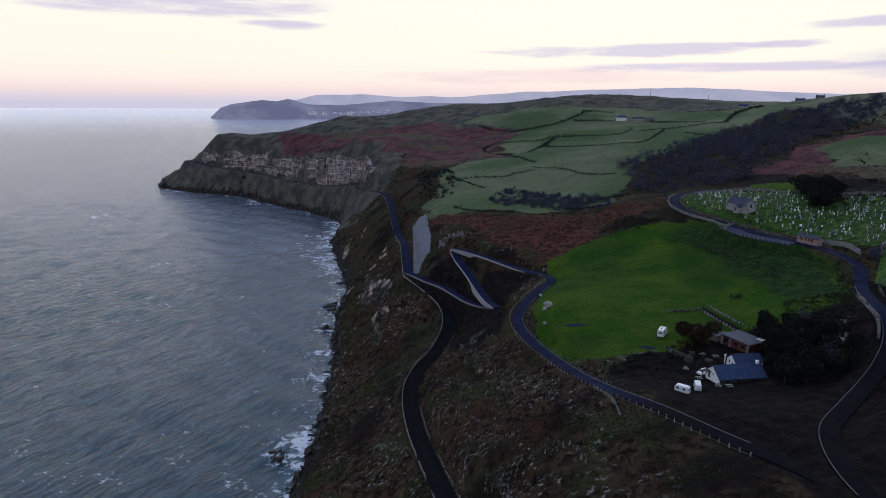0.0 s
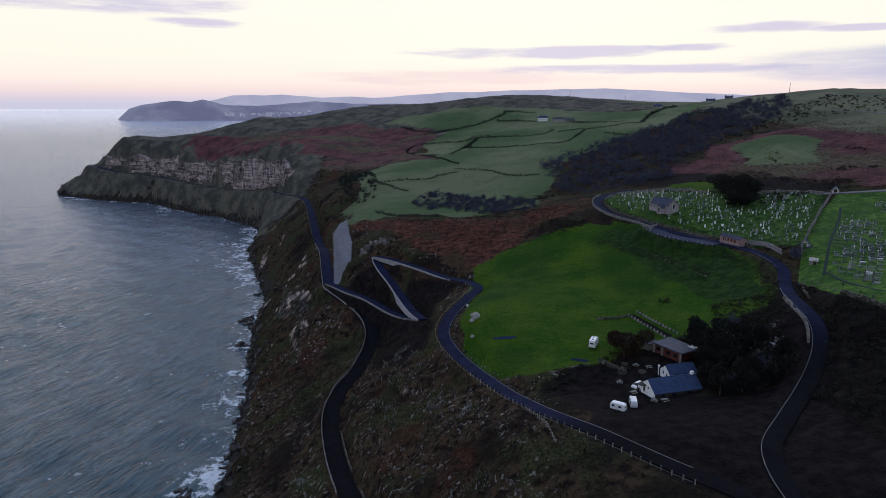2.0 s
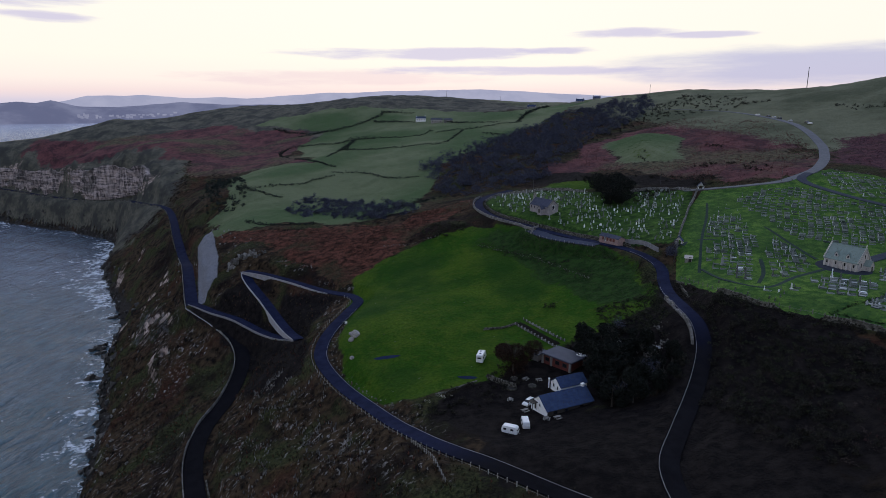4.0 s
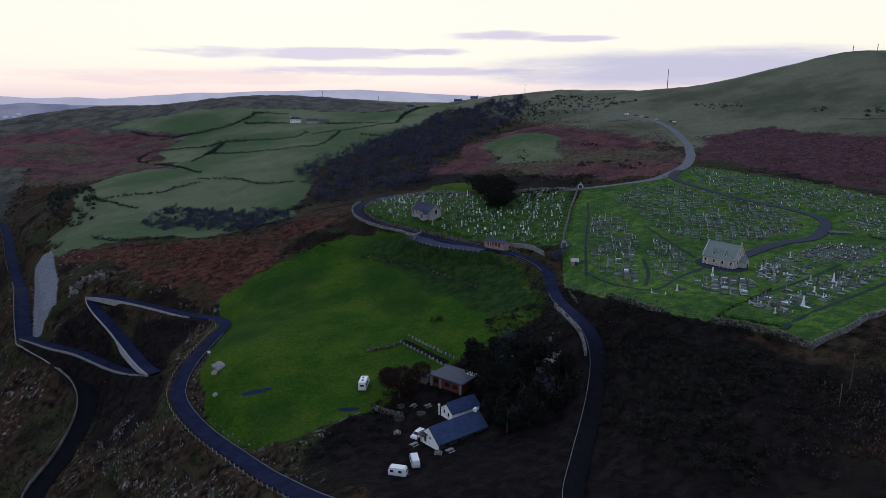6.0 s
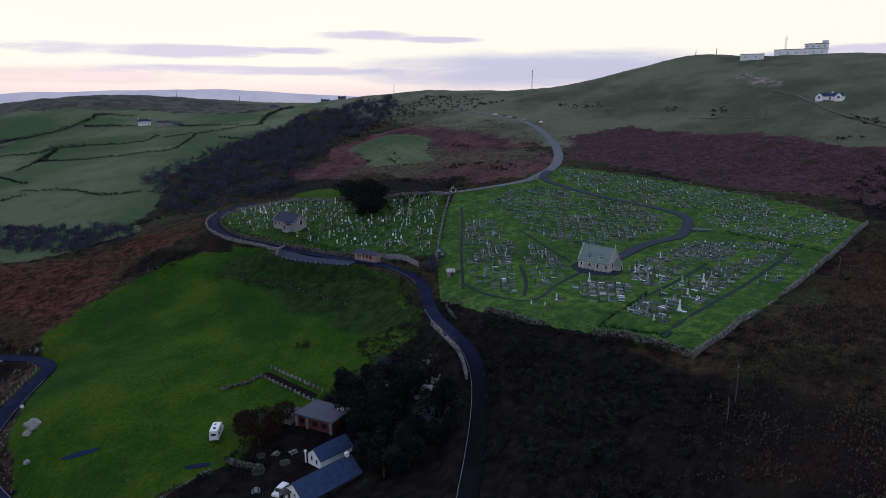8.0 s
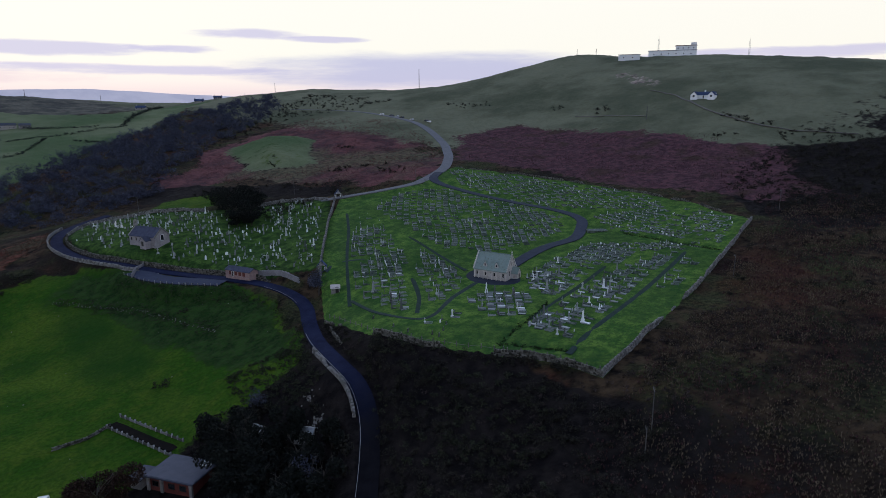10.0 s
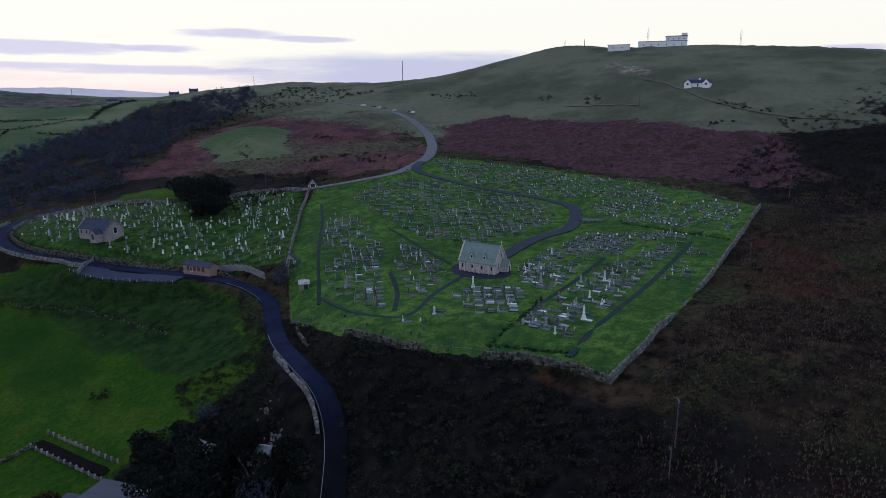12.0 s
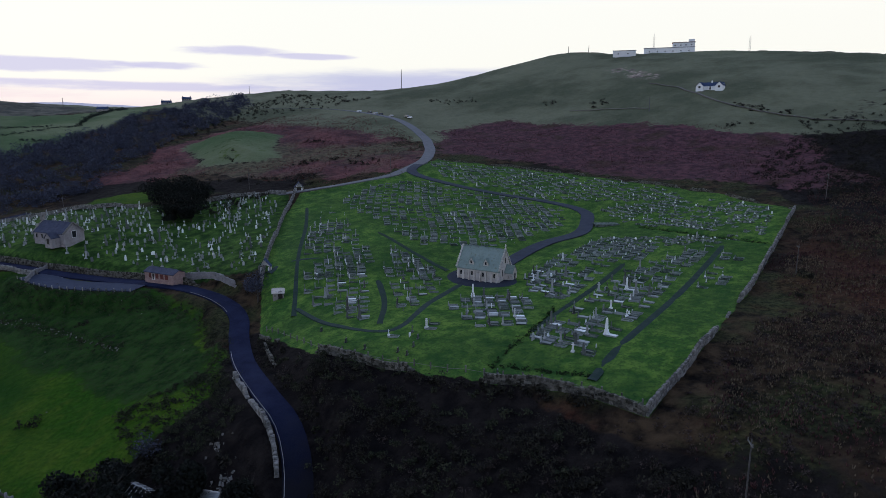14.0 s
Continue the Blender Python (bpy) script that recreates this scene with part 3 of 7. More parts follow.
def near_line(x, y, line):
    """Distance to a road's line and the road's height there."""
    best, z = np.full(x.shape, 1e9), np.zeros(x.shape)
    for a, b in zip(line[:-1], line[1:]):
        dx, dy = b[0] - a[0], b[1] - a[1]
        t = np.clip(((x - a[0]) * dx + (y - a[1]) * dy) / (dx * dx + dy * dy + 1e-9), 0, 1)
        d = np.hypot(x - a[0] - t * dx, y - a[1] - t * dy)
        m = d < best
        best, z = np.where(m, d, best), np.where(m, a[2] + t * (b[2] - a[2]), z)
    return best, z


LAY = LINES["layby"][0]
LAY[:, 2] = near_line(LAY[:, 0], LAY[:, 1], LINES["church"][0])[1] - 0.06


def ground(x, y, rough=True):
    """The height of the finished ground: the lie of the land, its lumps and crags, with the roads cut into it."""
    x, y = np.atleast_1d(np.asarray(x, float)), np.atleast_1d(np.asarray(y, float))
    z = height(x, y)
    far = smooth(np.hypot(x - 100, y - 250), 350, 800)
    e = 3.0
    slope = np.hypot(height(x + e, y) - height(x - e, y), height(x, y + e) - height(x, y - e)) / (2 * e)
    tame = np.zeros(x.shape)
    for ring in (HOME_FIELD, CEMETERY, CHURCHYARD, CAFE_YARD):
        tame = np.maximum(tame, smooth(inside(x, y, ring), -3, 6))
    wild = smooth(slope, 0.35, 0.8) * (1 - tame) * smooth(z, -2, 3)
    if rough:
        lumps = fbm(x, y, 26, 4, 3) * (0.9 + 1.5 * far) * (1 - 0.85 * tame) + fbm(x, y, 7, 3, 9) * 0.9 * (1 - tame)
        ridge = 1 - np.abs(2 * fbm(x * 0.8 + y * 0.3, y * 0.5, 18, 4, 21))
        crags = (smooth(ridge, 0.62, 1.0) * 3.4 + fbm(x, y, 5, 3, 31) * 2.0) * wild
        z = np.where(z > -1, z + lumps * smooth(z, 0, 6) + crags * (0.7 + far), z)
        # ledges in the limestone of the headland
        band = smooth(poly_dist(x, y, CLIFF)[0], 34, 12) * smooth(slope, 0.5, 0.9) * smooth(z - road_level(y), 0, 10)
        z = z + band * (1.8 * np.sin(z * 0.55 + 3 * fbm(x, y, 60, 2, 41)) + 9 * fbm(x, y, 26, 4, 44) + 3 * fbm(x, y, 8, 2, 46))
    # the grassy knoll, and banks between the terraces of the cemetery
    z = z + 6.0 * smooth(inside(x, y, HILLOCK), -6, 26) + 2.6 * np.exp(-(((x - 80) / 11) ** 2) - ((y - 344) / 9) ** 2)
    for bank, low in TERRACES:
        d, side, _ = poly_dist(x, y, bank)
        z = z - low * np.exp(-((d / 1.1) ** 2))
    # the land steps up behind the limestone face
    d, side, along = poly_dist(x, y, FACE)
    brow = np.interp(along, np.arange(len(FACE)), [p[3] for p in FACE])
    back = d * side
    lift = smooth(back, 2.5, 7) * (1 - smooth(back, 25, 80)) * smooth(along, 0.1, 1.0) * smooth(along, len(FACE) - 1.1, len(FACE) - 2.0)
    z = z + lift * np.maximum(0, brow - 0.8 - z)
    for line, width in LINES.values():
        lo, hi = line.min(0) - 30, line.max(0) + 30
        box = (x > lo[0]) & (x < hi[0]) & (y > lo[1]) & (y < hi[1])
        if box.any():
            d, rz = near_line(x[box], y[box], line)
            wide = 1 + 1.2 * far[box]
            k = 1 - smooth(d, (width / 2 + 1.4) * wide, (width / 2 + 5.5) * wide)
            z[box] = z[box] * (1 - k) + (rz - 0.25) * k
    return z


def zed(x, y):
    return float(ground(x, y)[0])


def graded(*runs):
    out = []
    for lo, hi, step in runs:
        out += list(np.arange(lo, hi - step * 0.5, step))
    return np.array(out + [runs[-1][1]])


def mesh_of(name, verts, faces, material=None, flat=False):
    me = bpy.data.meshes.new(name)
    verts = np.asarray(verts, np.float32)
    me.vertices.add(len(verts))
    me.vertices.foreach_set("co", verts.ravel())
    faces = np.asarray(faces, np.int32)
    n = faces.shape[1]
    me.loops.add(faces.size)
    me.loops.foreach_set("vertex_index", faces.ravel())
    me.polygons.add(len(faces))
    me.polygons.foreach_set("loop_start", np.arange(0, faces.size, n, dtype=np.int32))
    me.polygons.foreach_set("use_smooth", np.full(len(faces), not flat))
    me.update(calc_edges=True)
    if material:
        me.materials.append(material)
    return me


def sheet_faces(nx, ny):
    i = (np.arange(ny - 1)[:, None] * nx + np.arange(nx - 1)[None]).ravel()
    return np.stack([i, i + 1, i + nx + 1, i + nx], -1)


def build_ground():
    gx = graded((-900, -640, 40), (-640, -140, 4.5), (-140, -100, 2.5), (-100, 312, 1.3), (312, 480, 3.5), (480, 800, 8), (800, 1700, 50))
    gy = graded((-260, 60, 16), (60, 100, 4), (100, 400, 1.3), (400, 560, 2.6), (560, 1130, 4.5), (1130, 2000, 20), (2000, 3400, 100))
    x, y = (a.ravel() for a in np.meshgrid(gx, gy))
    z = ground(x, y)
    me = mesh_of("ground", np.stack([x, y, z], -1), sheet_faces(len(gx), len(gy)), GROUND)
    warp = fbm(x, y, 30, 4, 5) * 14
    zz = z.reshape(len(gy), len(gx))
    slope = np.hypot(np.gradient(zz, gy, axis=0), np.gradient(zz, gx, axis=1)).ravel()
    sd, side, _ = poly_dist(x, y, SHORE)
    covers = {}

    def rings(*areas, soft=6.0, warped=1.0):
        total = np.zeros(x.shape)
        for ring in areas:
            total = np.maximum(total, smooth(inside(x, y, ring) + warp * warped, -soft, soft))
        return total

    covers["pasture"] = np.maximum(rings(HOME_FIELD, soft=4, warped=0.5), np.maximum(0.36 * rings(HILLOCK, soft=10, warped=0.5), rings(CHURCH_MEADOW, soft=3, warped=0.2)))
    covers["rank"] = np.maximum(rings(FIELD_CORNER, soft=7, warped=0.8) * 0.78, 1.4 * smooth(inside(x, y, CHURCHYARD), -0.6, 0.4))
    # where the haze-paled grass lies
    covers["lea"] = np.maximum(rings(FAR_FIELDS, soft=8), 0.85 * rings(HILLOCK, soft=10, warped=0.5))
    covers["heath"] = np.maximum(smooth(z, 112, 130) * smooth(x, 280, 360) * 0.9, rings(HILLOCK, soft=10, warped=0.5))
    covers["sward"] = np.maximum(smooth(x, -70, -150) * smooth(z, 1, 7) * (0.85 + 0.15 * smooth(z - road_level(y), 2, 14)), smooth(y, 760, 880) * smooth(z, 40, 70)) * smooth(y, 560, 720) * 0.95
    covers["russet"] = rings(BRACKEN_HEAD, BRACKEN_WEST, soft=14, warped=1.6) * (1 - 0.9 * rings(HILLOCK, soft=8, warped=0.5))
    covers["turf"] = np.maximum(smooth(inside(x, y, CEMETERY), -0.6, 0.4), 0.49 * smooth(inside(x, y, CHURCHYARD), -0.6, 0.4))
    covers["bracken"] = rings(BRACKEN_HILL, soft=12)
    covers["rust"] = rings(BRACKEN_RIM, soft=12)
    # scrub, and slopes and yard whose gloom is painted with its near-black
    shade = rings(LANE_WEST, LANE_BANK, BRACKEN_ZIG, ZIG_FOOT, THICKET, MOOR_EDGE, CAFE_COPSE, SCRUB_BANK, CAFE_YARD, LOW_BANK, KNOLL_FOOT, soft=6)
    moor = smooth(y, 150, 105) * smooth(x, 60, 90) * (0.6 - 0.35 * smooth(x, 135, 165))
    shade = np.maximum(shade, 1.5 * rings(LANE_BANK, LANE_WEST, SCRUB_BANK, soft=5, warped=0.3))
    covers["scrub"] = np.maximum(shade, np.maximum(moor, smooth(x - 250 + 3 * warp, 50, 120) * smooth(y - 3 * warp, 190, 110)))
    verge = np.full(x.shape, 99.0)
    for line, width in LINES.values():
        verge = np.minimum(verge, poly_dist(x, y, line[::2])[0] - width / 2)
    # gloom beside the lower lane, put into the ground's colour
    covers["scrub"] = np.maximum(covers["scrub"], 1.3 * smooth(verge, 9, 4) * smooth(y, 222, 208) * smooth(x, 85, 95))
    crop = smooth(fbm(x * 1.3, y * 0.5, 16, 4, 17), 0.02, 0.30)
    covers["rock"] = 0.78 * smooth(slope, 0.75, 1.4) * (0.25 + 0.75 * crop) * (1 - covers["turf"]) * smooth(y, 640, 560) * smooth(verge, 4, 10) * smooth(x, 60, 30)
    band = smooth(poly_dist(x, y, CLIFF)[0], 46, 20)
    brow = np.interp(x, [-520, -440, -330, -240, -150], [66, 68, 72, 80, 88]) + fbm(x, y, 45, 4, 51) * 22
    foot = road_level(y) + 3 + fbm(x, y, 60, 3, 53) * 12
    ledge = 1 - 0.5 * smooth(fbm(x * 0.6, z * 3.0, 30, 3, 55), 0.08, 0.28)
    covers["rock"] = np.maximum(covers["rock"], 0.55 * band * smooth(slope, 0.35, 0.8) * smooth(z - foot, -2, 4) * smooth(z - brow, 4, -4) * ledge)
    covers["rock"] = np.maximum(covers["rock"], smooth(inside(x, y, [(530, 362), (545, 345), (515, 300), (498, 296), (505, 325)]), -6, 6) * 0.5)
    covers["ribs"] = smooth(x, 50, 36) * smooth(slope, 0.25, 0.5) * smooth(y, 420, 330) * smooth(verge, 1, 4)
    covers["scree"] = smooth(inside(x, y, SCREE), -3, 3)
    shelf = 1 - 0.25 * smooth(y, 600, 760)
    grey = [[(-98, 440), (-66, 380), (-56, 340), (-66, 334), (-86, 376)], [(-48, 285), (-39, 282), (-37, 256), (-44, 264)], [(-42, 202), (-36, 197), (-33, 181), (-38, 184)]]
    covers["scree"] = np.maximum(covers["scree"], 0.40 * np.max([smooth(inside(x, y, ring) + warp * 0.4, -4, 4) for ring in grey], 0))
    covers["tide"] = smooth(z + fbm(x, y, 20, 3, 57) * 8, 8.5 * shelf, 3.0 * shelf) * (side > 0) + (side < 0)
    for name, values in covers.items():
        me.attributes.new(name, "FLOAT", "POINT").data.foreach_set("value", np.asarray(values, np.float32))
    ob = new("ground", me)
    tagged(ob, "limestone headland with pasture, bracken, scrub and sea cliffs", "ground", kind="structure")
    return ob


build_ground()


def limestone_face():
    """The bare cliff over the coast road: buttresses, gullies and bedding ledges."""
    m = Nodes("cliff_limestone")
    bed = m.noise(0.16, 7.0, 0.66, (0.35, 0.35, 3.2))
    crack = m.noise(0.20, 8.0, 0.70, (1.5, 1.5, 0.22))
    wash = m.noise(0.035, 5.0, 0.6)
    tone = m.math("ADD", m.math("MULTIPLY", bed, 0.5), m.math("MULTIPLY", crack, 0.5))
    colour = m.mix(m.step(tone, 0.40, 0.58), (0.060, 0.052, 0.056), (0.46, 0.385, 0.365))
    colour = m.mix(m.math("MULTIPLY", m.step(wash, 0.48, 0.62), 0.75), colour, m.mix(m.step(crack, 0.42, 0.58), (0.035, 0.036, 0.036), (0.13, 0.12, 0.115)))
    m.bump(tone, 1.0, 1.6)
    m.done(colour, 0.95, 0.0, 0.1)
    pts = np.array(FACE, float)
    run = np.r_[0, np.cumsum(np.hypot(*np.diff(pts[:, :2], axis=0).T))]
    at = np.arange(0, run[-1], 1.3)
    x, y, foot, brow = (np.interp(at, run, pts[:, k]) for k in range(4))
    k = np.hanning(17)[1:-1] / np.hanning(17).sum()
    x, y = (np.convolve(np.pad(a, 7, "edge"), k, "valid") for a in (x, y))
    brow = brow + fbm(at, at * 0, 34, 4, 61) * 9 * smooth(at, 5, 40) - 5 * smooth(fbm(at, at * 0 + 50, 60, 2, 62), 0.10, 0.3)
    dx, dy = np.gradient(x), np.gradient(y)
    long = np.hypot(dx, dy)
    nx, ny = dy / long, -dx / long          # towards the sea
    nx, ny = -nx * np.sign(nx * 0.7 + ny * 0.7), -ny * np.sign(nx * 0.7 + ny * 0.7)
    rows, count = [], 30
    for i in range(count):
        t = i / (count - 1)
        z = foot - 3 + (brow - foot + 3) * t
        out = 2.2 * (1 - t) + fbm(at, z * 0.25, 30, 3, 63) * 9 + np.abs(fbm(at, z * 0.35, 11, 3, 64)) * -6 + fbm(at, z, 5, 3, 65) * 2.6
        out = out + 1.1 * np.sign(np.sin(z * 0.62 + 2.5 * fbm(at, z * 0, 70, 2, 66))) * (0.4 + fbm(at, z * 0.2, 16, 2, 67))
        rows.append(np.stack([x + nx * out, y + ny * out, z], -1))
    for back, drop in ((3, 0.2), (9, 2.5)):
        rows.append(np.stack([x - nx * back, y - ny * back, brow - drop], -1))
    ob = new("cliff_face", mesh_of("cliff_face", np.concatenate(rows), sheet_faces(len(at), len(rows)), m.mat, True))
    tagged(ob, "bare limestone cliff with ledges and gullies above the coast road", "cliff", kind="structure")


limestone_face()


def build_sea():
    gx = graded((-4900, -1500, 170), (-1500, -700, 40), (-700, -420, 14), (-420, -50, 5), (-50, 600, 65), (600, 4900, 215))
    gy = graded((-1200, 40, 62), (40, 620, 5), (620, 1250, 9), (1250, 2200, 60), (2200, 5200, 120))
    x, y = (a.ravel() for a in np.meshgrid(gx, gy))
    r = np.hypot(x, y)
    near = smooth(r, 1500, 900)
    d, side, _ = poly_dist(x, y, SHORE)
    swell = (0.5 * np.sin((x * 0.55 + y * 0.83) / 5.2 + 4 * fbm(x, y, 70, 2, 2)) + fbm(x, y, 22, 3, 6) * 1.2) * near
    # the far water lifts by a hair towards the horizon
    z = swell + 100 * np.clip((r - 1700) / 3250, 0, 1.0) ** 1.1 * (x < 200)
    faces = sheet_faces(len(gx), len(gy))
    away = r[faces].min(1) > 2400
    verts = np.stack([x, y, z], -1)
    out = np.where(side < 0, d, 0)
    surf = 0.46 * smooth(out, 30, 3) + 0.46 * smooth(out, 85, 8) * smooth(fbm(x, y, 60, 3, 12), -0.02, 0.26)
    surf = surf * (0.62 + 0.38 * smooth(y, 700, 300)) + 0.22 * smooth(fbm(x * 0.7 + y * 0.7, (y - x) * 0.22, 40, 4, 33), 0.24, 0.42) * near
    surf = np.minimum(surf, 0.58)
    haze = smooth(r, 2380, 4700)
    # how far the water's colour is lightened towards the bay
    far_bright = smooth(y + fbm(x, y, 160, 3, 71) * 200, 330, 900)
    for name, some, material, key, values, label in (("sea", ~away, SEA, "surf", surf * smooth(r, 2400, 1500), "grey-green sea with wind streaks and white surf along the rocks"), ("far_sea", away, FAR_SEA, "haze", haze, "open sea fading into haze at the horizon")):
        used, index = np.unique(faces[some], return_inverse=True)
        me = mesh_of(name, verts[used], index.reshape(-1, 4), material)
        for field, level in ((key, values), ("far_bright", far_bright)):
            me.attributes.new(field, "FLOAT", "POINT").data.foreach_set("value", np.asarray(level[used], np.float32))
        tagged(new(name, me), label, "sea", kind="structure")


build_sea()


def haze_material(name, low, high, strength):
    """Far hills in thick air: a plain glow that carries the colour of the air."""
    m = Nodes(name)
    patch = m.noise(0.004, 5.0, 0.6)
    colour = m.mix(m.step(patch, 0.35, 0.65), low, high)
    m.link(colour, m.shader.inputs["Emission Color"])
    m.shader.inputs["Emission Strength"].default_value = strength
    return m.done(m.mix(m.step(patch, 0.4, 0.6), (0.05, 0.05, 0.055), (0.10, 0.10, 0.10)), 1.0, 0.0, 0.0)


def far_ridge(name, points, depth, base, material, label, seed):
    """A hill range seen far off: a crest line that falls to both sides."""
    line = curve_through([(p[0], p[1]) for p in points], 30.0)
    along = np.r_[0, np.cumsum(np.hypot(*np.diff(line, axis=0).T))]
    marks = curve_through([(p[0], p[1]) for p in points], 1e9)
    mark_at = [along[np.argmin(np.hypot(*(line - m).T))] for m in marks]
    crest = np.interp(along, mark_at, [p[2] for p in points]) + fbm(along, along * 0, 220, 4, seed) * 10
    rows = []
    out = line / np.hypot(*line.T)[:, None]
    for k in np.linspace(-1, 1, 13):
        fall = 1 - abs(k) ** 1.3
        xy = line + out * depth * k
        rows.append(np.c_[xy, base + (crest - base) * fall + fbm(xy[:, 0], xy[:, 1], 120, 4, seed + 3) * 12 * (1 - fall)])
    ob = new(name, mesh_of(name, np.concatenate(rows), sheet_faces(len(line), 13), material))
    tagged(ob, label, "backdrop", kind="structure")


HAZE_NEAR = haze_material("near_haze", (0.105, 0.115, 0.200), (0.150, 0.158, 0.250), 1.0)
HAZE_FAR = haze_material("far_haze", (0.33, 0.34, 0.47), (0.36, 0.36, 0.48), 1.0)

LITTLE_HEAD = [(-1640, 3525, 44), (-1606, 3541, 62), (-1547, 3567, 123), (-1489, 3592, 145), (-1327, 3655, 168), (-1252, 3681, 163), (-1191, 3701, 175), (-1083, 3734, 147), (-908, 3780, 137), (-777, 3809, 144), (-576, 3844, 168),
               (-373, 3869, 146), (-100, 3890, 150), (200, 3900, 140)]
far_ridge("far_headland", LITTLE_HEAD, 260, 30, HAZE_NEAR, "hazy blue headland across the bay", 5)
FAR_HILLS = [(-1500, 4290, 130), (-1353, 4331, 168), (-1205, 4374, 202), (-904, 4446, 208), (-514, 4507, 192), (-276, 4528, 190), (118, 4535, 215), (505, 4508, 239), (1055, 4412, 256), (1350, 4350, 250), (1780, 4230, 232), (2180, 4074, 212), (2606, 3814, 180)]
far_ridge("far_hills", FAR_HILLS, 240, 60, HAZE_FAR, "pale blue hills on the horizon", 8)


def far_town():
    """Pale houses on the slope of the far headland."""
    rng = np.random.default_rng(14)
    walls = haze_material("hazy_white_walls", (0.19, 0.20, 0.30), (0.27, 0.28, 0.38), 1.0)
    marks = [p for p in LITTLE_HEAD if -1100 < p[0] < -500]
    v, f = [], []
    for i in range(38):
        t = rng.random() * (len(marks) - 1)
        k = int(t)
        x, y, top = (np.array(marks[k]) * (1 - t + k) + np.array(marks[k + 1]) * (t - k))
        d = math.hypot(x, y)
        out = rng.uniform(-0.62, -0.50)
        z = 30 + (top - 30) * (1 - abs(out) ** 1.3) - 3
        x, y = x + x / d * 260 * out, y + y / d * 260 * out
        l, w, h = rng.uniform(8, 18), rng.uniform(6, 9), rng.uniform(5, 8)
        n = len(v)
        for a, b in ((-1, -1), (1, -1), (1, 1), (-1, 1)):
            v += [(x + a * l / 2, y + b * w / 2, z - 8), (x + a * l / 2, y + b * w / 2, z + h)]
        v += [(x - l / 2, y, z + h + 3), (x + l / 2, y, z + h + 3)]
        f += [(n, n + 2, n + 3, n + 1), (n + 2, n + 4, n + 5, n + 3), (n + 4, n + 6, n + 7, n + 5), (n + 6, n, n + 1, n + 7), (n + 1, n + 3, n + 9, n + 8), (n + 5, n + 7, n + 8, n + 9)]
    ob = new("far_town", mesh_of("far_town", v, f, walls, True))
    tagged(ob, "pale hazy houses on the far headland", "houses", kind="stuff")


far_town()
# ---------------------------------------------------------------- builders
BOX_V = np.array([(-.5, -.5, 0), (.5, -.5, 0), (.5, .5, 0), (-.5, .5, 0), (-.5, -.5, 1), (.5, -.5, 1), (.5, .5, 1), (-.5, .5, 1)], float)
BOX_F = np.array([(0, 3, 2, 1), (4, 5, 6, 7), (0, 1, 5, 4), (1, 2, 6, 5), (2, 3, 7, 6), (3, 0, 4, 7)])


def box(sx, sy, sz, x=0.0, y=0.0, z=0.0, taper=1.0, turn=0.0):
    """A block that stands on z, as vertices and four-cornered faces; taper narrows its top."""
    v = BOX_V.copy()
    v[4:, :2] *= taper
    v *= (sx, sy, sz)
    c, s = math.cos(turn), math.sin(turn)
    v[:, :2] = v[:, :2] @ np.array([[c, s], [-s, c]])
    return v + (x, y, z), BOX_F


def join(*pieces):
    verts, faces, n = [], [], 0
    for v, f in pieces:
        verts.append(v)
        faces.append(np.asarray(f) + n)
        n += len(v)
    return np.concatenate(verts), np.concatenate(faces)


def slab(half, thick, x=0.0, y=0.0, z=0.0):
    """An upright slab across x: half is a list of (x, top) from the middle outwards."""
    cols = [(-a, b) for a, b in reversed(half)] + [(a, b) for a, b in half if a > 0]
    v, f = [], []
    for a, b in cols:
        v += [(a, -thick / 2, 0), (a, thick / 2, 0), (a, -thick / 2, b), (a, thick / 2, b)]
    for i in range(len(cols) - 1):
        a, b = 4 * i, 4 * i + 4
        f += [(a, b, b + 2, a + 2), (b + 1, a + 1, a + 3, b + 3), (a + 2, b + 2, b + 3, a + 3)]
    e = 4 * (len(cols) - 1)
    f += [(0, 2, 3, 1), (e, e + 1, e + 3, e + 2)]
    return np.array(v, float) + (x, y, z), np.array(f)


def prism(sections, sides=6):
    """A bent tapering rod through (centre, radius) sections."""
    v, f = [], []
    for c, r in sections:
        for k in range(sides):
            a = 2 * math.pi * k / sides
            v.append((c[0] + r * math.cos(a), c[1] + r * math.sin(a), c[2]))
    for i in range(len(sections) - 1):
        for k in range(sides):
            a, b = i * sides + k, i * sides + (k + 1) % sides
            f.append((a, b, b + sides, a + sides))
    return np.array(v, float), np.array(f)


def thing(name, label, category, x, y, turn=0.0, group="", z=None):
    """An Empty at the base of a thing, to which its parts belong. turn: degrees."""
    ob = new(name)
    ob.empty_display_size = 0.3
    ob.matrix_world = pose(x, y, zed(x, y) if z is None else z, 0, 0, turn)
    return tagged(ob, label, category, group)


def part(name, geometry, material, parent, label="", flat=True):
    v, f = geometry
    ob = new(name, mesh_of(name, v, f, material, flat))
    ob.parent = parent
    return tagged(ob, label)


def piece(name, me, parent, x, y, z, turn=0.0):
    ob = new(name, me)
    ob.parent = parent
    ob.matrix_local = pose(x, y, z, 0, 0, turn)
    return ob


